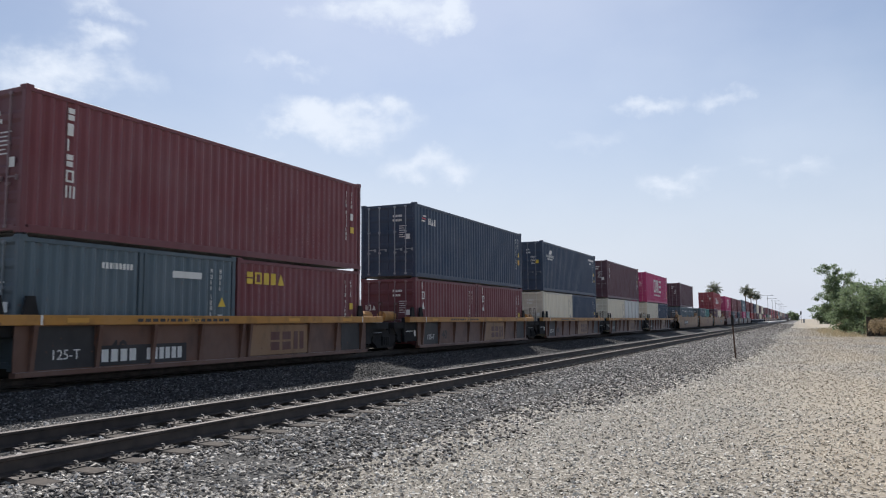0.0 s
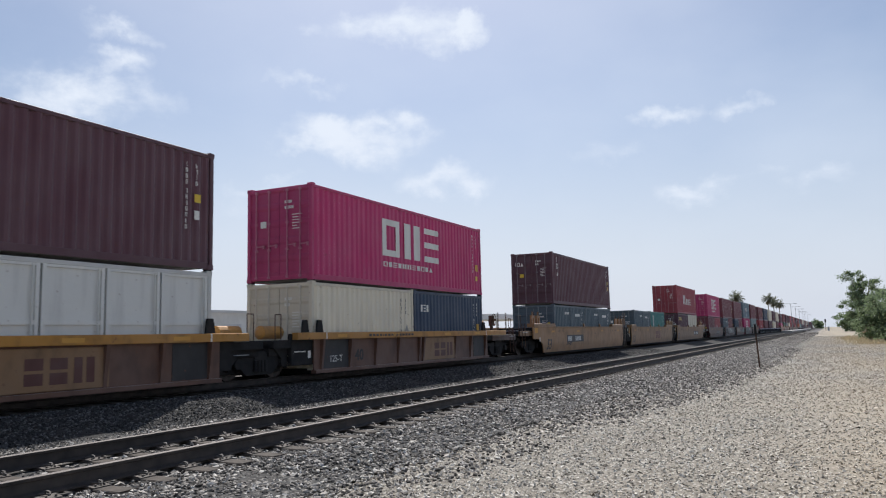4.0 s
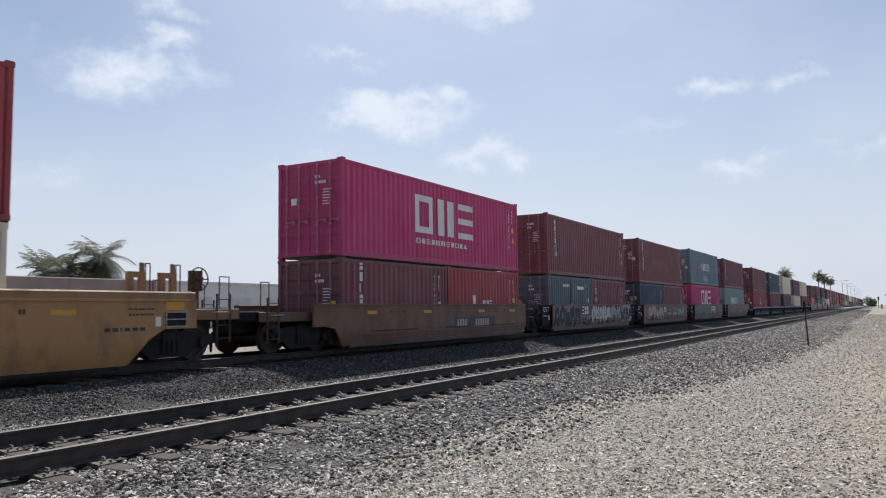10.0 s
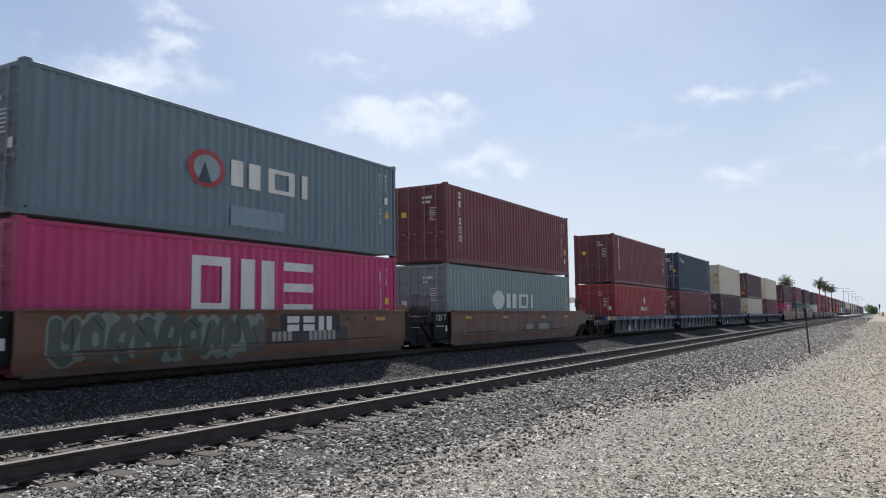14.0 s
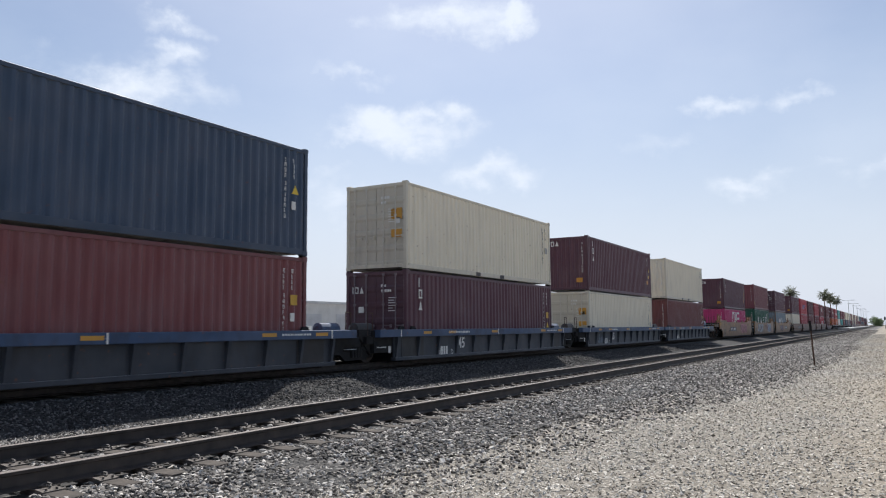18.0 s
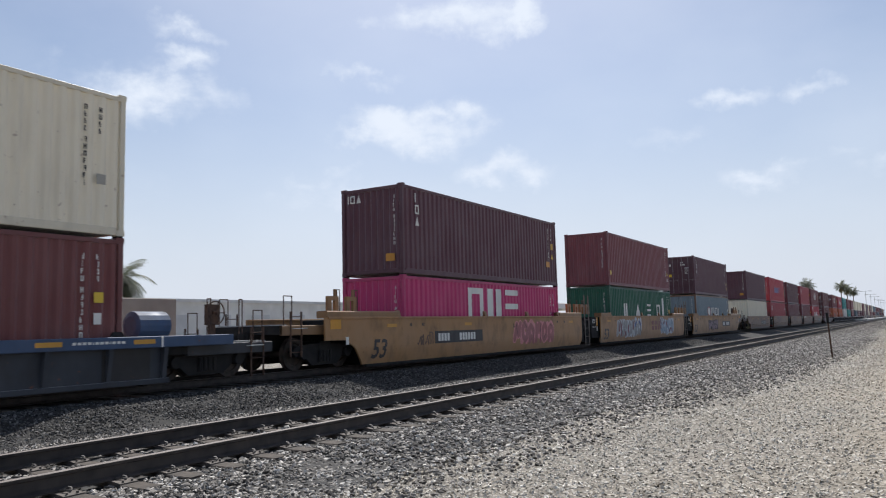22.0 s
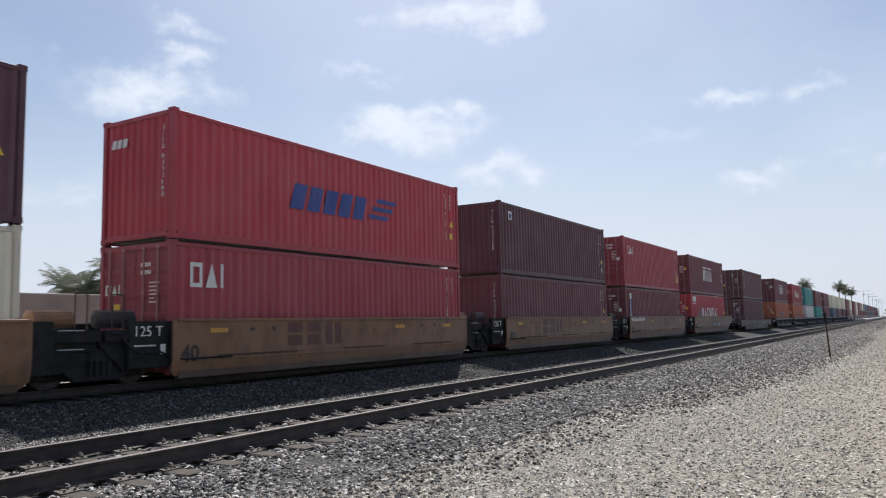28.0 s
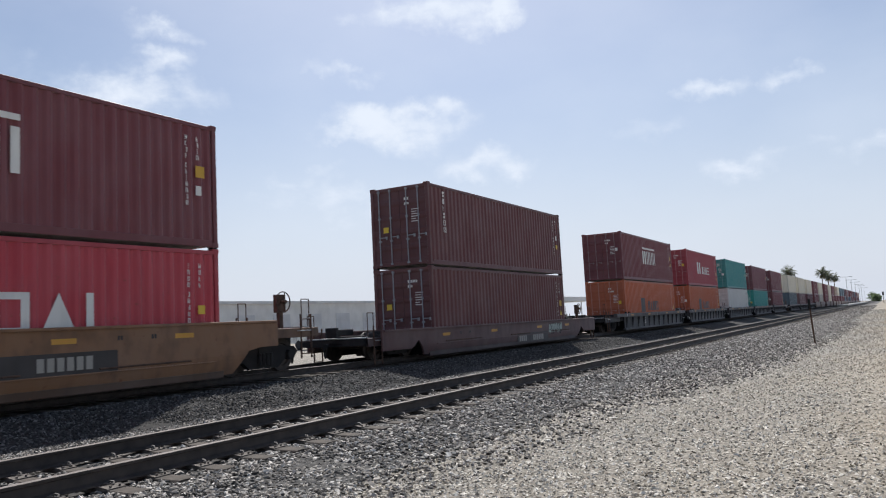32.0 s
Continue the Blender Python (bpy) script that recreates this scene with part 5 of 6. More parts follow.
            P("spray_paint", scrawl(w, h, seed, MARK, 1), at=(face + .003, y, z), colour=col)
        for ob in r.children:
            if ob not in before:
                tagged(ob, kind="stuff")
    if not st["ribs"]:
        for ob in r.children:
            if ob.name.split(".")[0] in ("spray_paint", "spray_scribble", "painted_shape", "painted_board", "size_number"):
                conform(ob, z0, z1)
    return r

# ---------------------------------------------------------------- the train
ROLLED = [(0, 0), (3, 41.99), (5.5, 76.94), (8, 111.82), (11, 153.84), (14.5, 203.05), (16.5, 231.18), (19, 266.5), (22, 309.39), (25.5, 359.17), (27.5, 387.6), (30, 423.56), (32, 452.1)]


def shift(t):
    """How far the train has rolled by t seconds."""
    return float(np.interp(t, [a for a, _ in ROLLED], [b for _, b in ROLLED]))


TRAIN = []                                # (thing, place along the train, height)
TOP = {"ribbed_yellow": 5.70, "smooth_yellow": 5.62, "smooth_brown": 5.93, "smooth_tan": 5.96, "ribbed_blue": 5.87, "ribbed_dark": 5.88, "single_brown": 5.95}


def V(c=PALE, y=1.0, z=2.45, h=.24, p="tbitom"):
    return ("v", y, z, h, p, c)


def box(colour, words, L=C40, H=HIGH, **k):
    return dict(colour=colour, label=words, L=L, H=H, **k)


SIDEV = [("v", .75, 2.35, .3, "iov", PALE)]
ENDV = [("e", .95, 2.15, .22, "iov", PALE)]
COLUMNV = [("v", .95, 2.4, .25, "tbitom", PALE)]
maroon_box = "maroon corrugated steel shipping container with white side markings"
W20 = "twenty-foot corrugated steel container in the well"


def grey20(seed):
    return box(GREYTEAL, "grey-green twenty-foot container in two joined halves", C20, STD, style="twin", seed=seed,
               marks=[("h", 1.9, 2.05, .13, "bbbibbbbb", PALE), ("q", 3.9, 1.95, .95, .16, PALE)])


def b20(colour, words, seed=1, **k):
    return box(colour, words, C20, STD, seed=seed, **k)


maroon_marks20 = dict(marks=[("v", .55, 2.15, .3, "iov", PALE)])
STACKS = [
    # place, car, lead, trail, unit letter, lower boxes, upper box, spray paint on the car
    (9.56, "ribbed_yellow", 1, 0, "A", [grey20(1), b20(MAROON, "dark maroon twenty-foot container with yellow markings", 2, marks=[("s", .38, 1.92, (1.6, .32), "tobbv", YELLOW)])],
     box(MAROON, maroon_box, seed=3, marks=COLUMNV), [(-4.5, .16, 2.6, .42, srgb("1d1c1d"), 0, "board"), (-4.3, .24, .9, .26, PALE, "bbbb", "fit"), (-3.1, .24, 1.05, .26, PALE, "bbbbbb", "fit")]),
    (25.86, "ribbed_yellow", 0, 0, "B", [b20(MAROON, "maroon twenty-foot container with white markings", 4, marks=maroon_marks20["marks"] + [("e", 1.0, 1.35, .22, "iov", PALE)]), b20(MAROON, "maroon twenty-foot container with white markings", 5, **maroon_marks20)],
     box(NAVY, "dark navy corrugated shipping container with white emblem", seed=6, marks=[("q", .55, 2.2, .3, .06, PALE), ("q", .6, 2.3, .3, .06, RED), ("q", .65, 2.4, .3, .06, PALE), ("h", 1.15, 2.12, .26, "nvb", PALE)]), []),
    (41.78, "ribbed_yellow", 0, 0, "C", [b20(CREAM, "cream twenty-foot container with plain sides", 7), b20(NAVY, "navy twenty-foot container beside a cream one", 8)],
     box(NAVY, "dark navy corrugated shipping container with white bird emblem", 12.36, seed=9, marks=[("s", 1.2, 2.18, (.7, .24), "p", PALE), ("s", .75, 1.98, (1.4, .15), "nvbbobie", PALE), ("s", .95, 1.84, (.95, .09), "bbbbbb", PALE), ("q", 10.4, 2.4, 1.4, .13, PALE), ("q", 10.6, 2.16, .45, .1, PALE)]), []),
    (57.78, "ribbed_yellow", 0, 0, "D", [b20(CREAM, "cream twenty-foot container with plain sides", 10), b20(WHITE, "white twenty-foot container with panelled side doors", 11, style="panels")],
     box(DKMAROON, "dark maroon corrugated shipping container with white markings", seed=12, marks=SIDEV + ENDV), []),
    (74.07, "ribbed_yellow", 0, 1, "E", [b20(CREAM, "cream twenty-foot container with plain sides", 13), b20(NAVY, "navy twenty-foot container with pale markings", 14, marks=[("h", .5, 1.8, .26, "beb", PALE)])],
     box(MAGENTA, "magenta corrugated shipping container with large white shapes", seed=15, marks=[("s", 4.0, 1.05, (4.2, 1.28), "one", PALE), ("s", 4.05, .68, (3.6, .17), "obebnnebobv", PALE)]), []),
    (96.11, "smooth_yellow", 1, 0, "A", [grey20(16), grey20(17)],
     box(DKMAROON, "dark maroon corrugated shipping container with white markings", seed=18, marks=SIDEV + ENDV), [(-4.9, .35, 1.1, .55, INK, 31, "lines")]),
    (115.72, "smooth_yellow", 0, 0, "C", [grey20(19), b20(SEAGREEN, "sea-green twenty-foot container with white markings", 20, marks=[("q", .9, .9, .34, 1.35, PALE), ("v", .97, 1.95, .19, "ooboo", srgb("2f6a64"))])],
     None, [(.56, .42, 1.95, .58, srgb("7a3326"), "ttn", "fit")]),
    (135.4, "smooth_yellow", 0, 1, "B", [b20(DKMAROON, "dark maroon twenty-foot container with yellow markings", 21, marks=[("s", .38, 1.92, (1.6, .32), "tobbv", YELLOW), ("e", 1.0, 1.85, .22, "tobb", PALE)]), b20(CREAM, "cream twenty-foot container with panelled side doors", 22, style="panels")],
     box(CRED, "red corrugated shipping container with large white shapes", seed=23, marks=[("s", 3.72, .99, (1.3, .98), "n", PALE), ("s", 5.6, 1.0, (2.95, .64), "bine", PALE)]), []),
    (157.29, "smooth_brown", 1, 0, "", [b20(BROWN, "brown twenty-foot container with white markings", 24, marks=[("v", .85, 2.25, .26, "tbit", PALE)]), b20(CRED, "red twenty-foot container with white markings", 25, marks=[("h", 1.9, 1.15, .42, "b", PALE), ("h", 2.7, 1.1, .28, "bine", PALE)])],
     box(MAGENTA, "magenta corrugated shipping container with large white shapes", seed=26, marks=[("s", 4.0, 1.02, (4.15, 1.29), "one", PALE), ("s", 4.05, .66, (3.6, .17), "obebnnebobv", PALE)]), [(-1.2, .4, 2.2, .5, srgb("54605c"), 41, "lines")]),
    (172.93, "smooth_brown", 0, 0, "", [grey20(27), b20(BROWN, "brown twenty-foot container with white markings", 28, **maroon_marks20)],
     box(BROWN, "faded brown corrugated shipping container with white markings", seed=29, marks=[("v", .95, 2.4, .24, "bbebom", PALE)]),
     [(-6.1, .12, 3.4, 1.1, srgb("6f7178"), 51, "rim"), (-2.6, .72, 1.75, .5, srgb("17171a"), 0, "board"), (-2.3, .77, 0, .4, PALE, "ett", "letters"), (-2.3, .14, 1.4, .5, srgb("8f9096"), 50, "rim"), (-.85, .2, 2.95, 1.02, srgb("c4c6c2"), 52, "blob"), (2.15, .28, 2.0, .92, srgb("8d9094"), 58, "blob"), (4.25, .22, 2.1, .98, srgb("a9acae"), 53, "rim")]),
    (188.53, "smooth_brown", 0, 0, "", [b20(srgb("2d4155"), "plain blue-grey corrugated twenty-foot container", 30), b20(BROWN, "brown twenty-foot container beside a blue one", 31)],
     box(BROWN, "brown corrugated shipping container with white markings", seed=32, marks=COLUMNV),
     [(-5.2, .16, 3.9, 1.05, srgb("b4a284"), 54, "blob"), (-1.4, .72, 1.5, .42, srgb("17171a"), 0, "board"), (-1.3, .76, 0, .34, PALE, "etn", "letters"), (3.2, .3, 1.9, .75, srgb("7fa7a6"), 55, "blob")]),
    (203.99, "smooth_brown", 0, 0, "", [box(MAGENTA, "magenta corrugated shipping container with large white shapes", C40, HIGH, seed=33, marks=[("s", 4.0, 1.14, (4.2, 1.3), "one", PALE)])],
     box(TEAL, "faded teal corrugated shipping container with white shapes and round emblem", seed=34, marks=[("s", 3.82, 1.1, (1.14, .88), "d", srgb("a83c42")), ("s", 4.0, 1.22, (.8, .64), "d", srgb("8fa3a8")), ("s", 4.12, 1.2, (.42, .5), "v", srgb("2d4450")), ("s", 5.15, 1.26, (2.8, .63), "noi", PALE), ("q", 5.15, .3, 1.85, .48, srgb("8399a2"))]),
     [(-5.6, .12, 5.4, 1.05, srgb("4d554d"), 57, "tone"), (.5, .68, 2.4, .5, srgb("17171a"), 0, "board"), (.75, .74, 1.8, .38, PALE, "ttn", "fit")]),
    (219.54, "smooth_brown", 0, 1, "", [box(GREYGREEN, "pale grey-green corrugated shipping container with white shapes", seed=35, marks=[("s", 3.65, 1.25, (1.1, .75), "d", PALE), ("s", 4.95, 1.3, (2.7, .6), "noi", PALE)])],
     box(MAROON, maroon_box, seed=36, marks=COLUMNV), []),
    (239.3, "ribbed_blue", 1, 0, "A", [box(srgb("a83238"), "bright red corrugated shipping container with round white emblem", seed=37, marks=[("h", 6.1, 1.7, .5, "d", PALE), ("h", 5.3, 1.3, .24, "mbobivbn", PALE)])],
     box(MAROON, maroon_box, seed=38, marks=COLUMNV), [(1.4, .08, 1.2, .62, srgb("b9bdbf"), 61, "lines"), (2.8, .12, .9, .55, srgb("b9bdbf"), 72, "lines")]),
    (255.79, "ribbed_blue", 0, 0, "E", [box(RUSTBROWN, "orange-brown corrugated shipping container with plain sides", seed=39)],
     box(NAVY, "dark navy corrugated shipping container with white emblem", seed=40, marks=[("q", .55, 2.2, .3, .06, PALE), ("q", .6, 2.3, .3, .06, RED), ("q", .65, 2.4, .3, .06, PALE), ("h", 1.15, 2.12, .26, "nvb", PALE)]), []),
    (272.96, "ribbed_blue", 0, 0, "D", [box(DKMAROON, "dark maroon corrugated shipping container with white markings", seed=41, marks=SIDEV + ENDV)],
     box(CREAM, "cream corrugated shipping container with fork pockets", seed=42, marks=[("q", 4.86, .02, .36, .14, INK), ("q", 6.92, .02, .36, .14, INK)]), []),
    (290.45, "ribbed_blue", 0, 0, "C", [box(CREAM, "cream corrugated shipping container with plain sides", seed=43)],
     box(DKMAROON, "dark maroon corrugated shipping container with ribbed end", seed=44, end="wall", marks=SIDEV + [("e", .95, 2.4, .26, "iov", PALE), ("q", 11.2, .8, .36, .24, srgb("cf9030"))]), [(-5.2, .78, 1.1, .2, PALE, 62, "lines"), (-5.9, .2, 1.6, .45, srgb("7c8794"), 63, "lines")]),
    (306.85, "ribbed_blue", 0, 1, "B", [box(srgb("743c3a"), "maroon-brown corrugated shipping container with ribbed end", seed=45, end="wall")],
     box(CREAM, "cream corrugated shipping container with ribbed end", seed=46, end="wall", marks=[("q", 4.62, .02, .36, .14, INK), ("q", 6.68, .02, .36, .14, INK)]), []),
    (329.1, "smooth_yellow", 1, 0, "A", [box(MAGENTA, "magenta corrugated shipping container with large white shapes", 12.38, STD, seed=47, end="wall", marks=[("s", 4.1, 1.0, (4.1, 1.3), "one", PALE)])],
     box(DKMAROON, "dark maroon corrugated shipping container with ribbed end", 12.38, seed=48, end="wall", marks=SIDEV + [("e", .95, 2.4, .26, "iov", PALE), ("q", 11.2, .8, .36, .24, srgb("cf9030"))]), [(1.1, .18, 3.9, 1.0, srgb("a2595a"), 64, "tone"), (-5.8, .5, 1.1, .6, srgb("5a4030"), 71, "lines")]),
    (348.55, "smooth_yellow", 0, 0, "C", [box(GREEN, "dark green corrugated shipping container with large white shapes", seed=49, end="wall", marks=[("s", 2.33, 1.26, (.6, .72), "n", PALE), ("s", 4.46, 1.26, (.9, .72), "v", PALE), ("s", 6.79, 1.26, (.74, .72), "e", PALE), ("s", 8.85, 1.26, (.77, .72), "o", PALE), ("q", 10.1, 1.1, .4, 1.3, PALE)])],
     box(BROWN, "reddish-brown corrugated shipping container with ribbed end", seed=50, end="wall", marks=[("q", .28, .57, .22, .22, YELLOW)]),
     [(-5.9, .15, 4.2, 1.05, srgb("94918f"), 65, "mixed"), (.55, .53, 1.9, .55, srgb("7a3326"), "ttn", "fit"), (2.5, .15, 3.0, 1.05, srgb("7d93a8"), 66, "mixed")]),
    (368.15, "smooth_yellow", 0, 1, "B", [box(srgb("7c8b92"), "faded grey-blue corrugated shipping container with rust streaks", seed=51, end="wall", post=srgb("7a5a42"), marks=[("s", 3.75, 1.2, (1.1, .8), "d", srgb("a04a50")), ("s", 3.9, 1.3, (.8, .6), "d", PALE), ("s", 5.1, 1.3, (2.8, .62), "moi", PALE)])],
     box(DKMAROON, "dark maroon corrugated shipping container with white markings", seed=52, marks=SIDEV + ENDV), [(-3.4, .2, 3.3, .85, srgb("8a6a72"), 67, "blob")]),
    (390.2, "smooth_tan", 1, 0, "", [box(CREAM, "cream corrugated shipping container with plain sides", seed=53, end="wall")],
     box(DKMAROON, "dark maroon corrugated shipping container with ribbed end", seed=54, end="wall"), []),
    (405.71, "smooth_tan", 0, 0, "C", [box(CRED, "red corrugated shipping container with white shapes", 12.4, seed=55, marks=[("s", .52, 1.88, (.95, .55), "ovi", PALE), ("e", 1.0, 1.75, .24, "ovi", PALE)])],
     box(RED, "bright red corrugated shipping container with blue shapes", 12.4, seed=56, end="wall", marks=[("s", 3.7, 1.1, (3.3, .68), "ppppp", BLUEMARK), ("q", 7.1, 1.2, .95, .13, BLUEMARK), ("q", 7.3, 1.45, 1.0, .13, BLUEMARK), ("q", 7.5, 1.7, 1.0, .13, BLUEMARK), ("e", .9, 2.2, .2, "ppp", PALE)]), [(-2.8, .62, 2.1, .58, srgb("5f3324"), "ttn", "fit")]),
    (421.38, "smooth_tan", 0, 0, "D", [box(srgb("6f3d42"), "maroon-brown corrugated shipping container with ribbed end", seed=57, end="wall")],
     box(srgb("5a3038"), "purple-maroon corrugated shipping container with small emblem", seed=58, end="wall", marks=[("q", .8, 2.2, .31, .34, PALE), ("q", .85, 2.25, .2, .2, BLUEMARK)]), [(-2.8, .62, 2.1, .58, srgb("5f3324"), "ttn", "fit")]),
    (436.93, "smooth_tan", 0, 0, "E", [box(MAROON, "maroon corrugated shipping container with blue and white strip", seed=59, marks=[("q", .75, .9, .34, 1.25, BLUEMARK), ("q", .75, 2.2, .34, .34, PALE), ("v", .8, 1.95, .2, "obon", PALE)])],
     box(CRED, "red corrugated shipping container with white shapes", seed=60, marks=[("s", .82, 1.9, (.9, .48), "ovi", PALE), ("e", 1.0, 2.0, .24, "ovi", PALE), ("q", 11.6, .6, .3, .35, YELLOW)]), [(-6.0, 1.04, 2.6, .2, PALE, 68, "lines"), (.9, .66, 1.5, .5, srgb("5f3324"), "ttn", "fit")]),
    (452.53, "smooth_tan", 0, 1, "", [box(RED, "bright red corrugated shipping container with white and green shapes", seed=61, marks=[("s", 2.26, 1.1, (.9, .83), "v", srgb("1c7a52")), ("s", 3.4, 1.1, (5.65, .76), "nvonovi", PALE), ("q", .54, 2.3, 1.1, .38, PALE), ("q", .78, 2.38, .62, .2, BLUEMARK), ("s", .54, 2.12, (1.0, .09), "bbbbibbbb", PALE)])],
     box(MAROON, "maroon corrugated shipping container with large white shapes", seed=62, marks=[("s", 4.53, 1.08, (3.05, .86), "nmm", PALE), ("q", 4.53, 2.06, 1.4, .12, PALE), ("q", 6.15, 2.06, 1.43, .12, PALE)]), [(-5.4, .36, 3.1, .7, srgb("b3a68e"), 69, "lines")]),
    (474.44, "single_brown", 1, 1, "", [box(srgb("6a3a38"), "brown corrugated shipping container with doors", seed=63)],
     box(srgb("6a3a3a"), "brown corrugated shipping container with white markings", seed=64, marks=[V(h=.2)]), [(3.4, .25, 1.5, .5, srgb("9aa89c"), 70, "blob")]),
    (496.69, "ribbed_dark", 1, 0, "A", [box(ORANGE, "orange corrugated shipping container with dark shapes", seed=65, marks=[("q", 3.4, .9, .9, .9, INK), ("h", 5.0, 1.0, .6, "nvbbo", INK)])],
     box(MAROON, "maroon corrugated shipping container with large white shapes", seed=66, marks=[("s", 4.53, 1.08, (3.05, .86), "nmm", PALE), ("q", 4.53, 2.06, 3.05, .12, PALE)]), []),
    (514.1, "ribbed_dark", 0, 0, "B", [box(ORANGE, "orange corrugated shipping container with dark shapes", seed=67, marks=[("q", 3.4, .9, .9, .9, INK), ("h", 5.0, 1.0, .6, "nvbbo", INK)])],
     box(CRED, "red corrugated shipping container with white shapes", seed=68, marks=[("s", 3.72, .99, (1.3, .98), "n", PALE), ("s", 5.6, 1.0, (2.95, .64), "bine", PALE)]), []),
    (531.4, "ribbed_dark", 0, 0, "C", [box(WHITE, "white corrugated shipping container with plain sides", seed=69)],
     box(srgb("3f9a96"), "teal corrugated shipping container with plain sides", seed=70), []),
    (548.6, "ribbed_dark", 0, 0, "D", [box(srgb("2f9a92"), "teal corrugated shipping container with plain sides", seed=71)],
     box(BROWN, "brown corrugated shipping container with plain sides", seed=72), []),
    (565.8, "ribbed_dark", 0, 1, "E", [box(MAROON, "maroon corrugated shipping container with plain sides", seed=73)],
     box(BROWN, "brown corrugated shipping container with plain sides", seed=74), []),
]
CAR_WORDS = {
    "ribbed_yellow": "grimy yellow well car with ribbed sides", "smooth_yellow": "dirty yellow well car with smooth sides",
    "smooth_brown": "rust-brown well car with smooth grimy sides", "smooth_tan": "dusty tan well car with smooth sides",
    "ribbed_blue": "dark well car with blue top chord", "ribbed_dark": "dark grimy well car with ribbed sides",
    "single_brown": "dark brown single well car with low sides",
}


def ride(ob, along, z, x=0.0):
    ob.location = (FAR_X + x, along, FAR_Z + z)
    TRAIN.append((ob, along, FAR_Z + z, x))


def twist_lock():
    """The connector between two stacked corners."""
    def build():
        g = Geo()
        g.box(-.075, .075, -.07, .07, 0, .03, .006)
        g.box(.06, .13, -.018, .018, .008, .03)
        return g.mesh("twist_lock", DARK)
    return tagged(new("twist_lock", cached("twist_lock", build)), "dark steel locking block between stacked containers", "container lock", "locks between the containers")


STACK_TOP = [5.67, 5.65, 5.65, 5.65, 5.65, 5.55, 5.64, 5.64, 5.57, 5.60, 5.60, 5.90, 5.92, 5.86, 5.88, 5.87, 5.85, 5.90, 5.64, 5.93, 5.94, 5.90, 5.94, 5.93, 5.92, 5.92, 5.94, 5.95, 5.9, 5.9, 5.9, 5.9]
for (u, style, lead, trail, unit, lower, upper, mural), top in zip(STACKS, STACK_TOP):
    words = CAR_WORDS[style] + (" covered with spray paint" if len(mural) > 2 else " with faded stencils")
    u -= .12
    ride(well_car(style, lead, trail, words, unit, mural, "well cars of the train"), u + C40 / 2, 0)
    split = top - HIGH - .03
    y = u
    for b in lower:
        b = dict(b)
        ride(container(b.pop("colour"), b.pop("label"), group="containers on the train", **b), y, split - b["H"])
        y += b["L"] + .076
    if upper:
        b = dict(upper)
        ride(container(b.pop("colour"), b.pop("label"), group="containers on the train", **b), u, split + .03)
        for x in (-1, 1):
            for q in (.09, upper["L"] - .09):
                ride(twist_lock(), u + q, split, x * (HW - .089))

# the tail of the train, far down the line
_r = random.Random(11)
_tail = [("ribbed_dark", CREAM, GREYTEAL), ("ribbed_dark", CREAM, srgb("7a5a5c")), ("ribbed_dark", CREAM, DKMAROON), ("smooth_brown", BROWN, MAROON), ("smooth_brown", CREAM, srgb("b8b2a4")),
         ("smooth_brown", BROWN, BROWN), ("smooth_brown", CREAM, CREAM), ("smooth_tan", MAROON, BROWN), ("smooth_tan", srgb("b8a08c"), BROWN), ("smooth_tan", CREAM, MAROON)]
_shades = [BROWN, MAROON, DKMAROON, RUSTBROWN, NAVY, CREAM, GREYTEAL, BROWN, TEAL, MAROON]
u = 587.2
for i in range(24):
    style, up, low = _tail[i] if i < len(_tail) else (_r.choice(("smooth_brown", "smooth_tan", "ribbed_dark")), _r.choice(_shades), _r.choice(_shades))
    ride(well_car(style, i % 5 == 0, i % 5 == 4, CAR_WORDS[style] + " far down the line", "", (), "well cars of the train", False), u + C40 / 2, 0)
    for z, c in ((TOP[style] - 2 * HIGH - .015, low), (TOP[style] - HIGH, up)):
        ride(far_container(c, "weathered corrugated shipping container far down the train", group="containers on the train"), u, z)
    u += STYLES[style]["pitch"] + (5.0 if i % 5 == 4 else 0)


# ---------------------------------------------------------------- things along the line
def at_bearing(deg, d):
    a = radians(deg)
    return -math.sin(a) * d, math.cos(a) * d


def marker_post():
    r = root("marker_post", "thin dark leaning steel post standing in gravel", "post", at=(-2.45, 32.5, 0))
    g = Geo()
    g.prism([(-.03, -.03), (.03, -.03), (.03, -.022), (.004, -.022), (.004, .03), (-.004, .03), (-.004, -.022), (-.03, -.022)], 2, -.3, 1.5)
    p = part("shaft", g.mesh("shaft", RUSTY), r)
    g = Geo()
    g.box(-.045, .045, -.05, -.035, 1.32, 1.72, .006)
    part("plate", g.mesh("plate", DARK), r, "weathered dark marker plate")
    r.rotation_euler = (radians(1.5), radians(-2.5), 0)


marker_post()


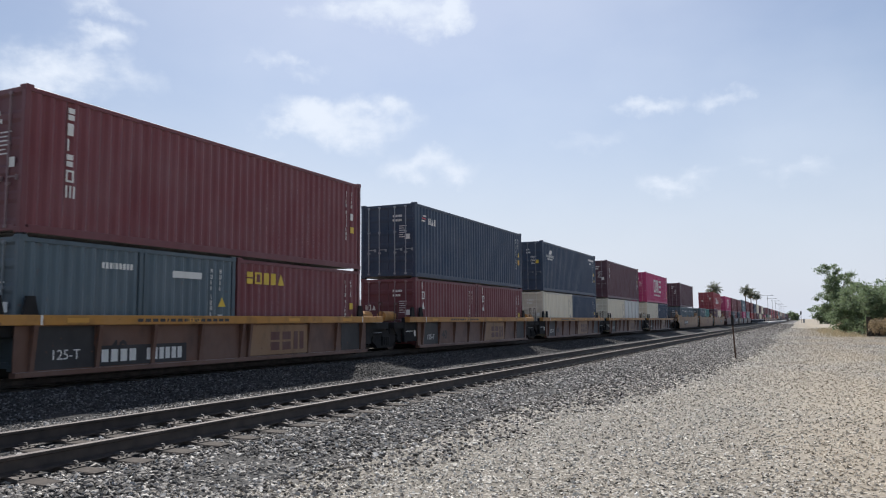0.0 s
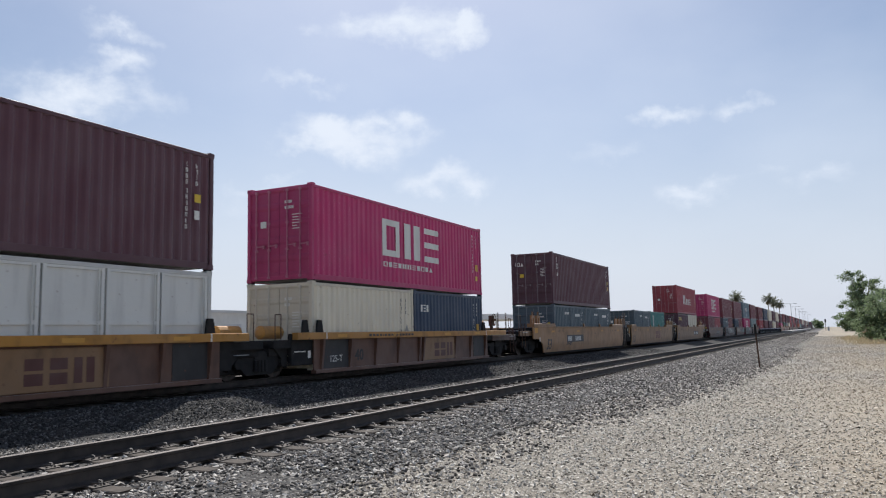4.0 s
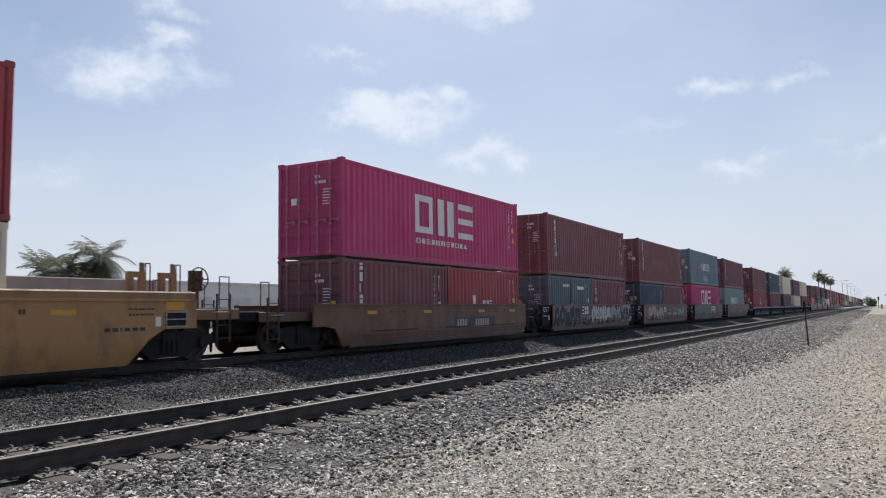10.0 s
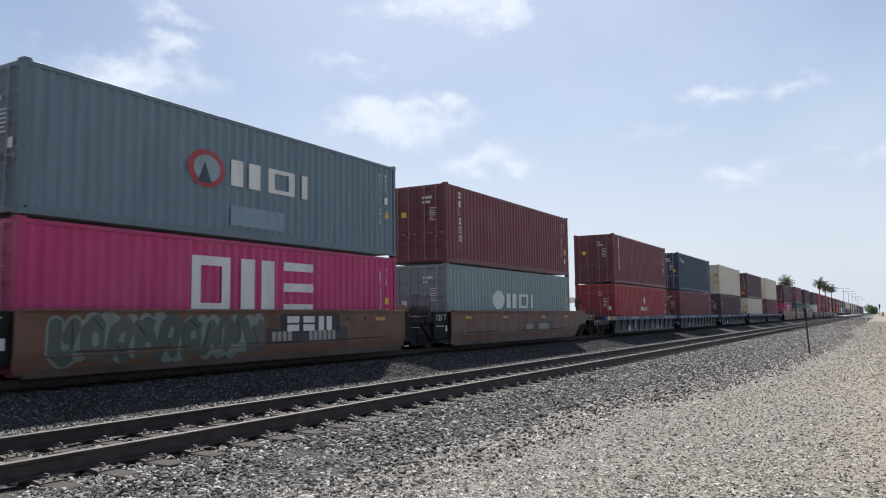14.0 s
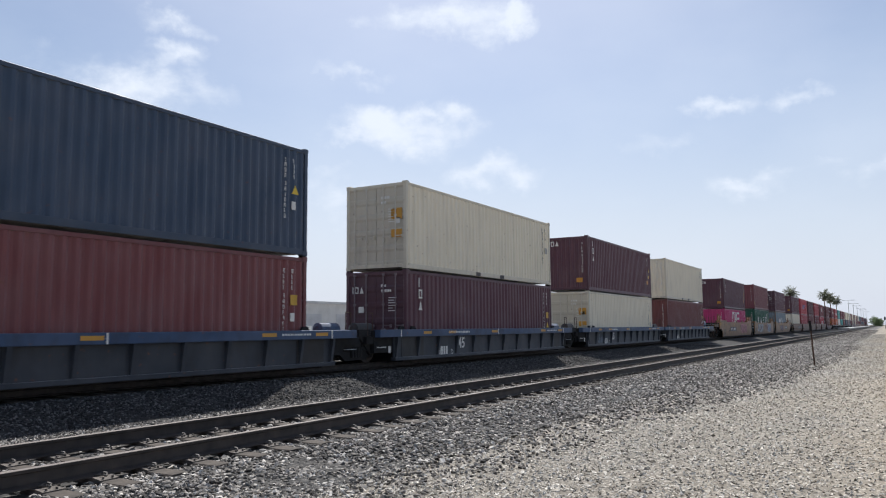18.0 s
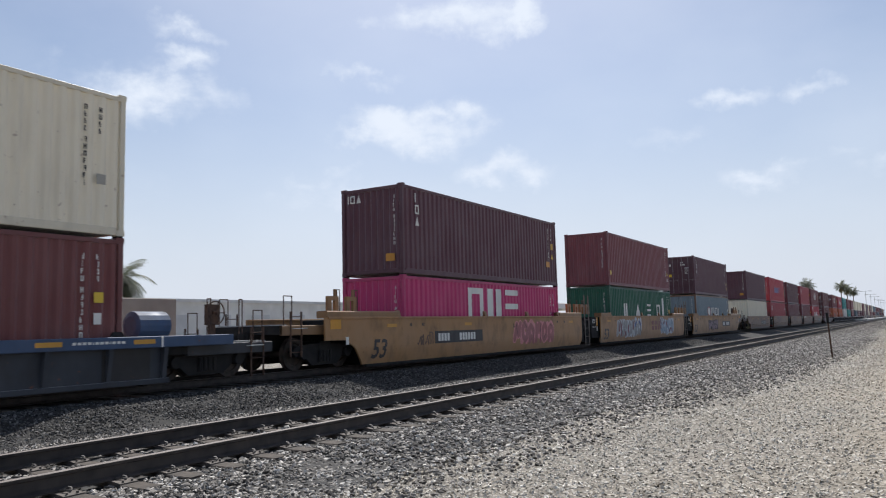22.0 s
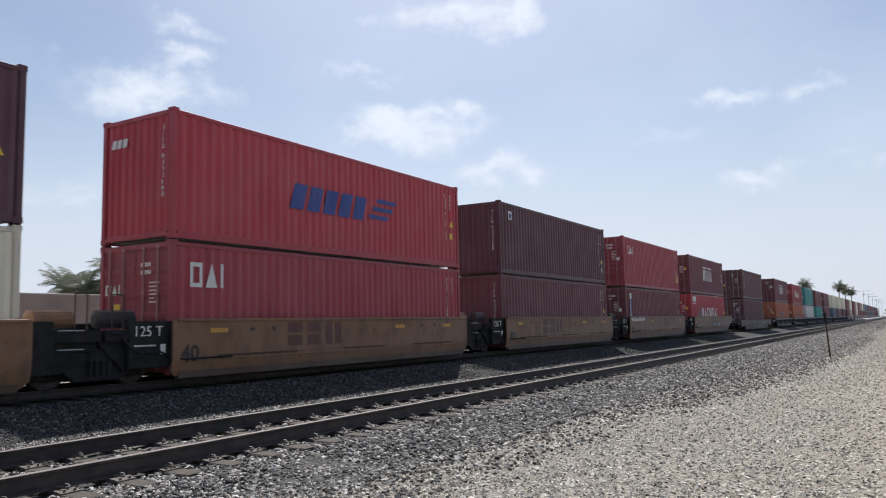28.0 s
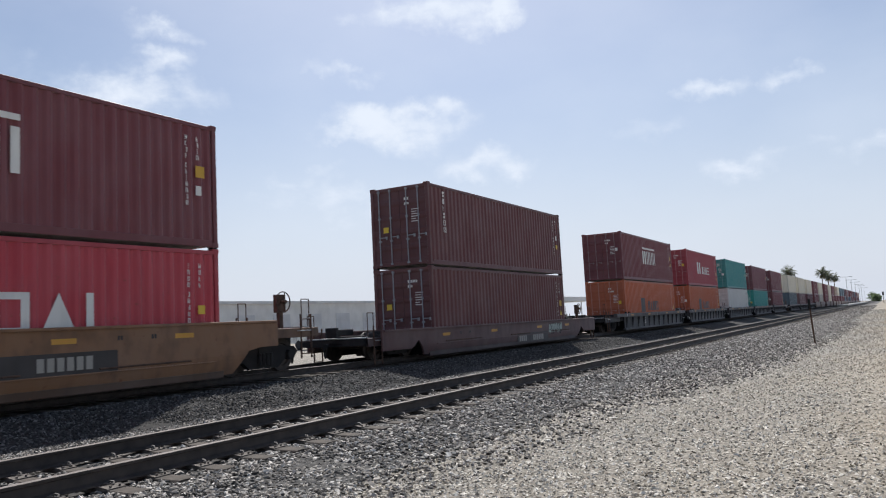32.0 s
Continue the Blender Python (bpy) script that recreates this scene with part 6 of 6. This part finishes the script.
def palm(x, y, h, seed, size=2.2, droop=1.0, group=""):
    rr = random.Random(seed)
    r = root("palm_tree", "tall palm with a grey trunk and ragged green fronds", "palm tree", group, at=(x, y, -.1))
    g = Geo()
    prof, lean = [], rr.uniform(-.03, .03)
    n = 14
    rings = [(i / n * h, .23 - .09 * i / n + .012 * (i % 2)) for i in range(n + 1)]
    g.lathe(2, rings, 10)
    part("trunk", g.mesh("trunk", BARK), r)
    for nm, mat, count, lo, hi in (("crown", FROND, 58, -.75, 1.3), ("dead_fronds", DRYFROND, 12, -1.3, -.8)):
        g = Geo()
        for i in range(count):
            a, e = rr.uniform(0, 6.283), rr.uniform(lo, hi)
            L = size * rr.uniform(.8, 1.1) * (1 if mat is FROND else .7)
            d = Vector((math.cos(a) * math.cos(e), math.sin(a) * math.cos(e), math.sin(e)))
            p = Vector((0, 0, h))
            side = Vector((-math.sin(a), math.cos(a), 0))
            m = 20
            for k in range(m):
                q = p + d * (L / m)
                d = (d + Vector((0, 0, -.063 * droop))).normalized()
                w = size * .27 * math.sin(math.pi * min(1, (k + 1.3) / (m + .6))) + .03
                for s in (-1, 1):
                    tip = q + side * (s * w) + d * (w * .7) + Vector((0, 0, -w * .45 * rr.uniform(.5, 1.4)))
                    v = d.cross(side).normalized() * .012
                    g.add([p, p.lerp(q, .55), tip, p - v], [(0, 1, 2), (0, 2, 3)])
                p = q
        ob = part(nm, g.mesh(nm, mat), r)
    return r


_x, _y = at_bearing(5.57, 225)
palm(_x, _y, 10.2, 1, 2.6, .8)
for b, d, h, s in ((3.5, 335, 13.3, 2), (3.15, 350, 12.6, 3), (2.8, 400, 13.2, 4)):
    _x, _y = at_bearing(b, d)
    palm(_x, _y, h, s, 3.1, .8, group="palms by the station")
for b, d, h, s in ((54.2, 66, 6.2, 5), (56.4, 66, 4.9, 6), (57.6, 70, 5.1, 7), (55.4, 72, 4.6, 8)):
    _x, _y = at_bearing(b, d)
    palm(_x, _y, h, s, 2.9, 1.3, "palms behind the yard")


def platform():
    r = root("station_platform", "long pale concrete station platform between the tracks", "platform", kind="structure")
    g = Geo()
    g.box(-12.4, -9.4, 255, 600, 0, .62, .04)
    part("slab", g.mesh("slab", CONCRETE), r)
    g = Geo()
    for x in (-12.35, -9.75):
        g.box(x, x + .3, 255, 600, .62, .63)
    part("edge_strip", g.mesh("edge_strip", WHITEPAINT), r, "pale edge strip")


platform()


def platform_lamp(y):
    r = root("platform_lamp", "tall grey platform lamp with a level double arm", "street lamp", "platform lamps", at=(-10.9, y, .6))
    part("pole", cached("lpole", lambda: Geo().lathe(2, [(0, .12), (.3, .12), (.35, .09), (9.5, .06)], 10).mesh("pole", POLE)), r)
    part("arm", cached("larm", lambda: Geo().box(-1.2, 1.2, -.04, .04, 9.45, 9.53, .01).mesh("arm", POLE)), r)
    for x in (-1.45, 1.45):
        part("lamp_head", cached("lhead", lambda: Geo().prism([(-.6, 0), (.6, 0), (.5, .14), (-.5, .14)], 1, -.18, .18).mesh("lamp_head", POLE)), r, "", (x, 0, 9.42))


for y in (300, 347, 393, 456, 500, 578):
    platform_lamp(y)


def signal_mast():
    x, y = at_bearing(0.0, 330)
    r = root("signal_mast", "black railway signal on a slim mast", "railway signal", at=(x - .2, y, 0))
    part("mast", Geo().lathe(2, [(0, .09), (4.2, .07)], 8).mesh("mast", DARK), r)
    part("backboard", Geo().box(-.28, .28, -.05, .0, 3.2, 4.5, .05).mesh("backboard", DARK), r)
    for z in (3.5, 3.85, 4.2):
        part("lens_hood", Geo().lathe(1, [(-.25, .1), (0, .1)], 10, (0, -.05, z)).mesh("lens_hood", DARK), r)
    part("case", Geo().box(.6, 1.3, -.4, .4, 0, 1.6, .04).mesh("case", POLE), r)


signal_mast()


def leaf_cloud(rr, centres, count, size, flat_z=.8):
    """Small diamond leaves in ragged sprays."""
    g = Geo()
    for _ in range(count):
        c, rad = rr.choice(centres)
        p = Vector(c) + Vector((rr.gauss(0, .55), rr.gauss(0, .55), rr.gauss(0, .5) * flat_z)) * rad
        p.z = max(p.z, .15)
        n = Vector((rr.gauss(0, 1), rr.gauss(0, 1), rr.gauss(0, .8) + .4)).normalized()
        a = n.orthogonal().normalized()
        a.rotate(Matrix.Rotation(rr.uniform(0, 6.28), 3, n))
        b = n.cross(a)
        s = size * rr.uniform(.5, 1.3)
        g.add([p - a * s, p + b * s * .55, p + a * s, p - b * s * .55 + n * s * .15], [(0, 1, 2), (0, 2, 3)])
    return g


def tree(x, y, h, spread, seed, trunk_h, leaves, label, leaf=.1, low=False):
    """Limbs fork from the trunk into twigs, each twig carries a spray of leaves."""
    rr = random.Random(seed)
    r = root("tree", label, "tree", at=(x, y, -.05))
    g = Geo()
    g.lathe(2, [(0, .2), (trunk_h * .5, .15), (trunk_h, .12)], 9)
    centres = []
    for i in range(13):
        a = i * 2.4 + rr.uniform(-.5, .5)
        up = (i + .5) / 13
        zz = (trunk_h * (.35 if low else .9)) * (1 - up) + h * rr.uniform(.84, .93) * up
        k = math.sqrt(max(.06, 1 - ((zz / h - .5) / .52) ** 2)) * rr.uniform(.55, .95)
        q = Vector((math.cos(a) * spread * k, math.sin(a) * spread * k, zz))
        s = Vector((0, 0, min(trunk_h, zz * .9) * rr.uniform(.6, 1)))
        m = (s + q) / 2 + Vector((0, 0, .25))
        g.rod(s, m, .07, 6, .05)
        g.rod(m, q, .05, 6, .02)
        for _ in range(9):
            e = q.lerp(m, rr.random() * .9) + Vector((rr.gauss(0, 1), rr.gauss(0, 1), rr.gauss(0, .8))) * spread * .2
            g.rod(q.lerp(m, rr.random()), e, .018, 4, .008)
            centres.append((e, spread * rr.uniform(.09, .24)))
    part("trunk", g.mesh("trunk", BARK), r)
    part("crown", leaf_cloud(rr, centres, leaves, leaf).mesh("crown", LEAF), r)
    return r


tree(4.3, 108, 10.2, 2.5, 21, 2.4, 22000, "tall narrow leafy green tree beside the gravel lot", low=True)
tree(5.0, 84, 4.6, 2.5, 22, 1.2, 14000, "round bushy green tree beside the gravel lot", low=True)
tree(6.8, 76, 5.4, 3.0, 23, 1.2, 16000, "broad dark green tree at the lot's edge", low=True)
tree(9.6, 78, 6.2, 3.4, 24, 1.4, 12000, "broad dark green tree at the lot's edge", low=True)
tree(7.6, 96, 6.6, 3.2, 28, 1.4, 12000, "broad dark green tree at the lot's edge", low=True)
tree(8.0, 140, 6.0, 3.2, 25, 1.5, 7000, "bushy green tree further down the lot", .16, True)
tree(9.5, 190, 7.0, 4.0, 26, 2.0, 6000, "bushy green tree further down the lot", .2, True)
tree(7.0, 260, 6.5, 4.5, 27, 2.0, 5000, "distant bushy green tree", .28, True)


for x, y, h, k in ((-5.5, 760, 8.0, 31), (-9.0, 900, 11.0, 34)):
    tree(x, y, h, h * .5, k, h * .3, 2600, "distant hazy green tree where the line meets the horizon", .42, True)


def dry_bush(x, y, h, spread, seed):
    rr = random.Random(seed)
    r = root("dry_bush", "low brown dried-out bush at the lot's edge", "bush", at=(x, y, 0))
    g = Geo()
    centres = []
    for i in range(16):
        a, k = i * 2.4, rr.uniform(.3, .9)
        q = Vector((math.cos(a) * spread * k, math.sin(a) * spread * k, h * rr.uniform(.35, .95)))
        g.rod((0, 0, 0), q, .02, 5, .006)
        centres.append((q, spread * rr.uniform(.2, .4)))
    part("stems", g.mesh("stems", BARK), r)
    part("twigs", leaf_cloud(rr, centres, 3500, .06).mesh("twigs", DRYFROND), r)


dry_bush(6.0, 68, 1.7, 1.3, 41)
dry_bush(4.4, 92, 1.0, 1.2, 42)


def lot_fence():
    r = root("lot_fence", "grey weathered board fence under the trees", "fence", at=(0, 0, 0))
    for i in range(26):
        x, y = 5.1 + i * .32, 74 + i * .62
        part("board", cached("fboard", lambda: Geo().box(-.02, .02, -.3, .3, 0, 1.7, 0).mesh("board", WOOD)), r, "", (x, y, 0), math.atan2(-.32, .62))


lot_fence()
_rr = random.Random(31)
g = Geo()
for _ in range(2600):
    y = _rr.uniform(72, 120)
    x, z = _rr.gauss(3.6 + (y - 72) * -.012, .8), 0
    hgt = _rr.uniform(.1, .45)
    a = _rr.uniform(0, 6.28)
    g.add([(x, y, 0), (x + .05 * math.cos(a), y + .05 * math.sin(a), 0), (x + _rr.uniform(-.15, .15), y + _rr.uniform(-.15, .15), hgt)], [(0, 1, 2)])
tagged(new("dry_grass", g.mesh("dry_grass", GRASSM)), "dry straw-coloured grass along the edge of the lot", "grass", kind="stuff")


# yard beyond the tracks
def warehouse(x0, x1, y0, y1, h, label, bays):
    r = root("warehouse", label, "warehouse")
    part("wall", Geo().box(x0, x1, y0, y1, -.1, h).mesh("wall", WHITEWALL), r)
    part("roof", Geo().prism([(x0 - .3, h), (x1 + .3, h), (x1 + .3, h + .35), ((x0 + x1) / 2, h + 1.0), (x0 - .3, h + .35)], 1, y0 - .3, y1 + .3).mesh("roof", ROOFM), r, "pale metal roof")
    for i in range(bays):
        y = y0 + (i + .5) * (y1 - y0) / bays
        part("loading_door", cached("ldoor", lambda: Geo().box(0, .06, -1.6, 1.6, 0, 3.6, .02).mesh("loading_door", ROOFM)), r, "", (x1, y, 0))
    return r


warehouse(-95, -68, 46, 104, 5.0, "long low white warehouse with a pale roof", 9)
warehouse(-120, -88, 112, 190, 6.0, "long low pale warehouse far across the yard", 8)


def yard_wall():
    r = root("yard_wall", "low tan block wall along the far yard", "wall")
    for i in range(5):
        part("wall_panel", cached("ypanel", lambda: Geo().box(-.1, .1, -2.0, 2.0, 0, 3.1, .03).mesh("wall_panel", TANWALL)), r, "", (-27, 4 + i * 4.02, -.05))


yard_wall()


def yard_lamp():
    x, y = at_bearing(33.68, 70)
    r = root("yard_lamp", "tall pale yard lamp with a short arm", "street lamp", at=(x, y, 0))
    part("pole", Geo().box(-.12, .12, -.12, .12, 0, 10.4, .03).mesh("pole", WHITEPAINT), r)
    c, s = math.cos(radians(33.7)), math.sin(radians(33.7))
    a = part("arm", Geo().box(-.75, 0, -.06, .06, 10.18, 10.3, .02).mesh("arm", WHITEPAINT), r, "", (0, 0, 0), radians(33.7))
    part("lamp_head", Geo().box(-1.1, -.5, -.18, .18, 10.14, 10.24, .03).mesh("lamp_head", WHITEPAINT), r, "", (0, 0, 0), radians(33.7))


yard_lamp()


def canopy():
    r = root("canopy", "white flat-roofed canopy on slim posts", "canopy", at=(-46, 110, 0))
    part("roof", Geo().box(-4, 4, -9, 9, 3.7, 4.5, .06).mesh("roof", WHITEPAINT), r)
    for x in (-3.4, 3.4):
        for y in (-8, 0, 8):
            part("post", cached("cpost", lambda: Geo().rod((0, 0, 0), (0, 0, 3.7), .1, 8).mesh("post", WHITEPAINT)), r, "", (x, y, 0))


canopy()


def pickup(x, y, turn, colour, label):
    r = root("parked_truck", label, "truck", at=(x, y, 0))
    r.rotation_euler = (0, 0, turn)
    body = Geo()
    body.prism([(-2.6, .5), (2.6, .5), (2.65, 1.0), (1.5, 1.1), (.9, 1.75), (-.6, 1.8), (-.8, 1.15), (-2.6, 1.15)], 0, -.9, .9)
    me = body.mesh("body", CARPAINT)
    part("body", me, r, "", colour=colour)
    part("windows", Geo().prism([(.85, 1.2), (.55, 1.62), (-.5, 1.66), (-.6, 1.2)], 0, -.905, .905).mesh("windows", GLASSY), r, "dark side windows")
    for sx in (-.85, .85):
        for sy in (-1.7, 1.7):
            part("wheel", cached("pwheel", lambda: Geo().lathe(0, [(-.11, .2), (-.11, .36), (.11, .36), (.11, .2)], 16).mesh("wheel", TYRE)), r, "", (sx, sy, .36))


pickup(-44.5, 104, .2, WHITE, "white pickup truck parked under the canopy")
pickup(-44.5, 113, .1, srgb("4a5560"), "grey pickup truck parked under the canopy")
pickup(-40, 46, 1.2, WHITE, "white pickup truck parked in the yard")


def flag():
    x, y = at_bearing(25.87, 100)
    r = root("flagpole", "slim silver flagpole with a waving striped flag", "flagpole", at=(x, y, 0))
    part("pole", Geo().lathe(2, [(0, .08), (11.0, .04), (11.05, .08), (11.2, .02)], 10).mesh("pole", POLE), r)
    n, w, h = 8, 3.3 / 8, 2.1
    strips = []
    for i in range(n):
        g = Geo()
        for k in range(14):
            g.v += [(0, 0, -h * k / 13), (w + .01, 0, -h * k / 13)]
        for k in range(13):
            g.f.append((2 * k, 2 * k + 1, 2 * k + 3, 2 * k + 2))
            g.mi.append(2 if i < 3 and k < 7 else k % 2)
        ob = part("flag_strip", g.mesh("flag_strip", FLAGRED, FLAGWHITE, FLAGBLUE), r, "strip of striped cloth")
        strips.append(ob)
    return strips, w


FLAG_STRIPS, FLAG_W = flag()


# ---------------------------------------------------------------- what moves
def flag_pose(i, t):
    """Pose of strip i of the waving flag, in the flagpole's space."""
    x, y, z, a = .05, 0.0, 10.85, radians(24)
    for k in range(i + 1):
        turn = a + .5 * math.sin(2 * math.pi * t / 1.5 - k * .85) * min(1, .35 + k * .2)
        dip = .14 + .08 * math.sin(2 * math.pi * t / 2.3 - k * .6)
        if k == i:
            return Matrix.LocRotScale((x, y, z), Euler((0, dip, turn)), None)
        x += math.cos(turn) * math.cos(dip) * FLAG_W
        y += math.sin(turn) * math.cos(dip) * FLAG_W
        z -= math.sin(dip) * FLAG_W


def motions():
    times = [t for t, _ in ROLLED]
    for ob, along, z, x in TRAIN:
        walk(ob, [(t, pose(FAR_X + x, along - shift(t), z)) for t in times])
    # one turning wheelset for each axle; all the others roll with them
    for s in (-1, 1):
        master, *rest = WHEELS[s]
        walk(master, [(k / FPS, pose(0, s * .9, .42, math.degrees(shift(k / FPS) / .42))) for k in range(0, 32 * FPS + 1)])
        for w in rest:
            w.rotation_mode = "QUATERNION"
            w.animation_data_create()
            w.animation_data.action = master.animation_data.action
            w.animation_data.action_slot = master.animation_data.action_slot
    for i, ob in enumerate(FLAG_STRIPS):
        walk(ob, [(k * .25, flag_pose(i, k * .25)) for k in range(0, 129)])


motions()
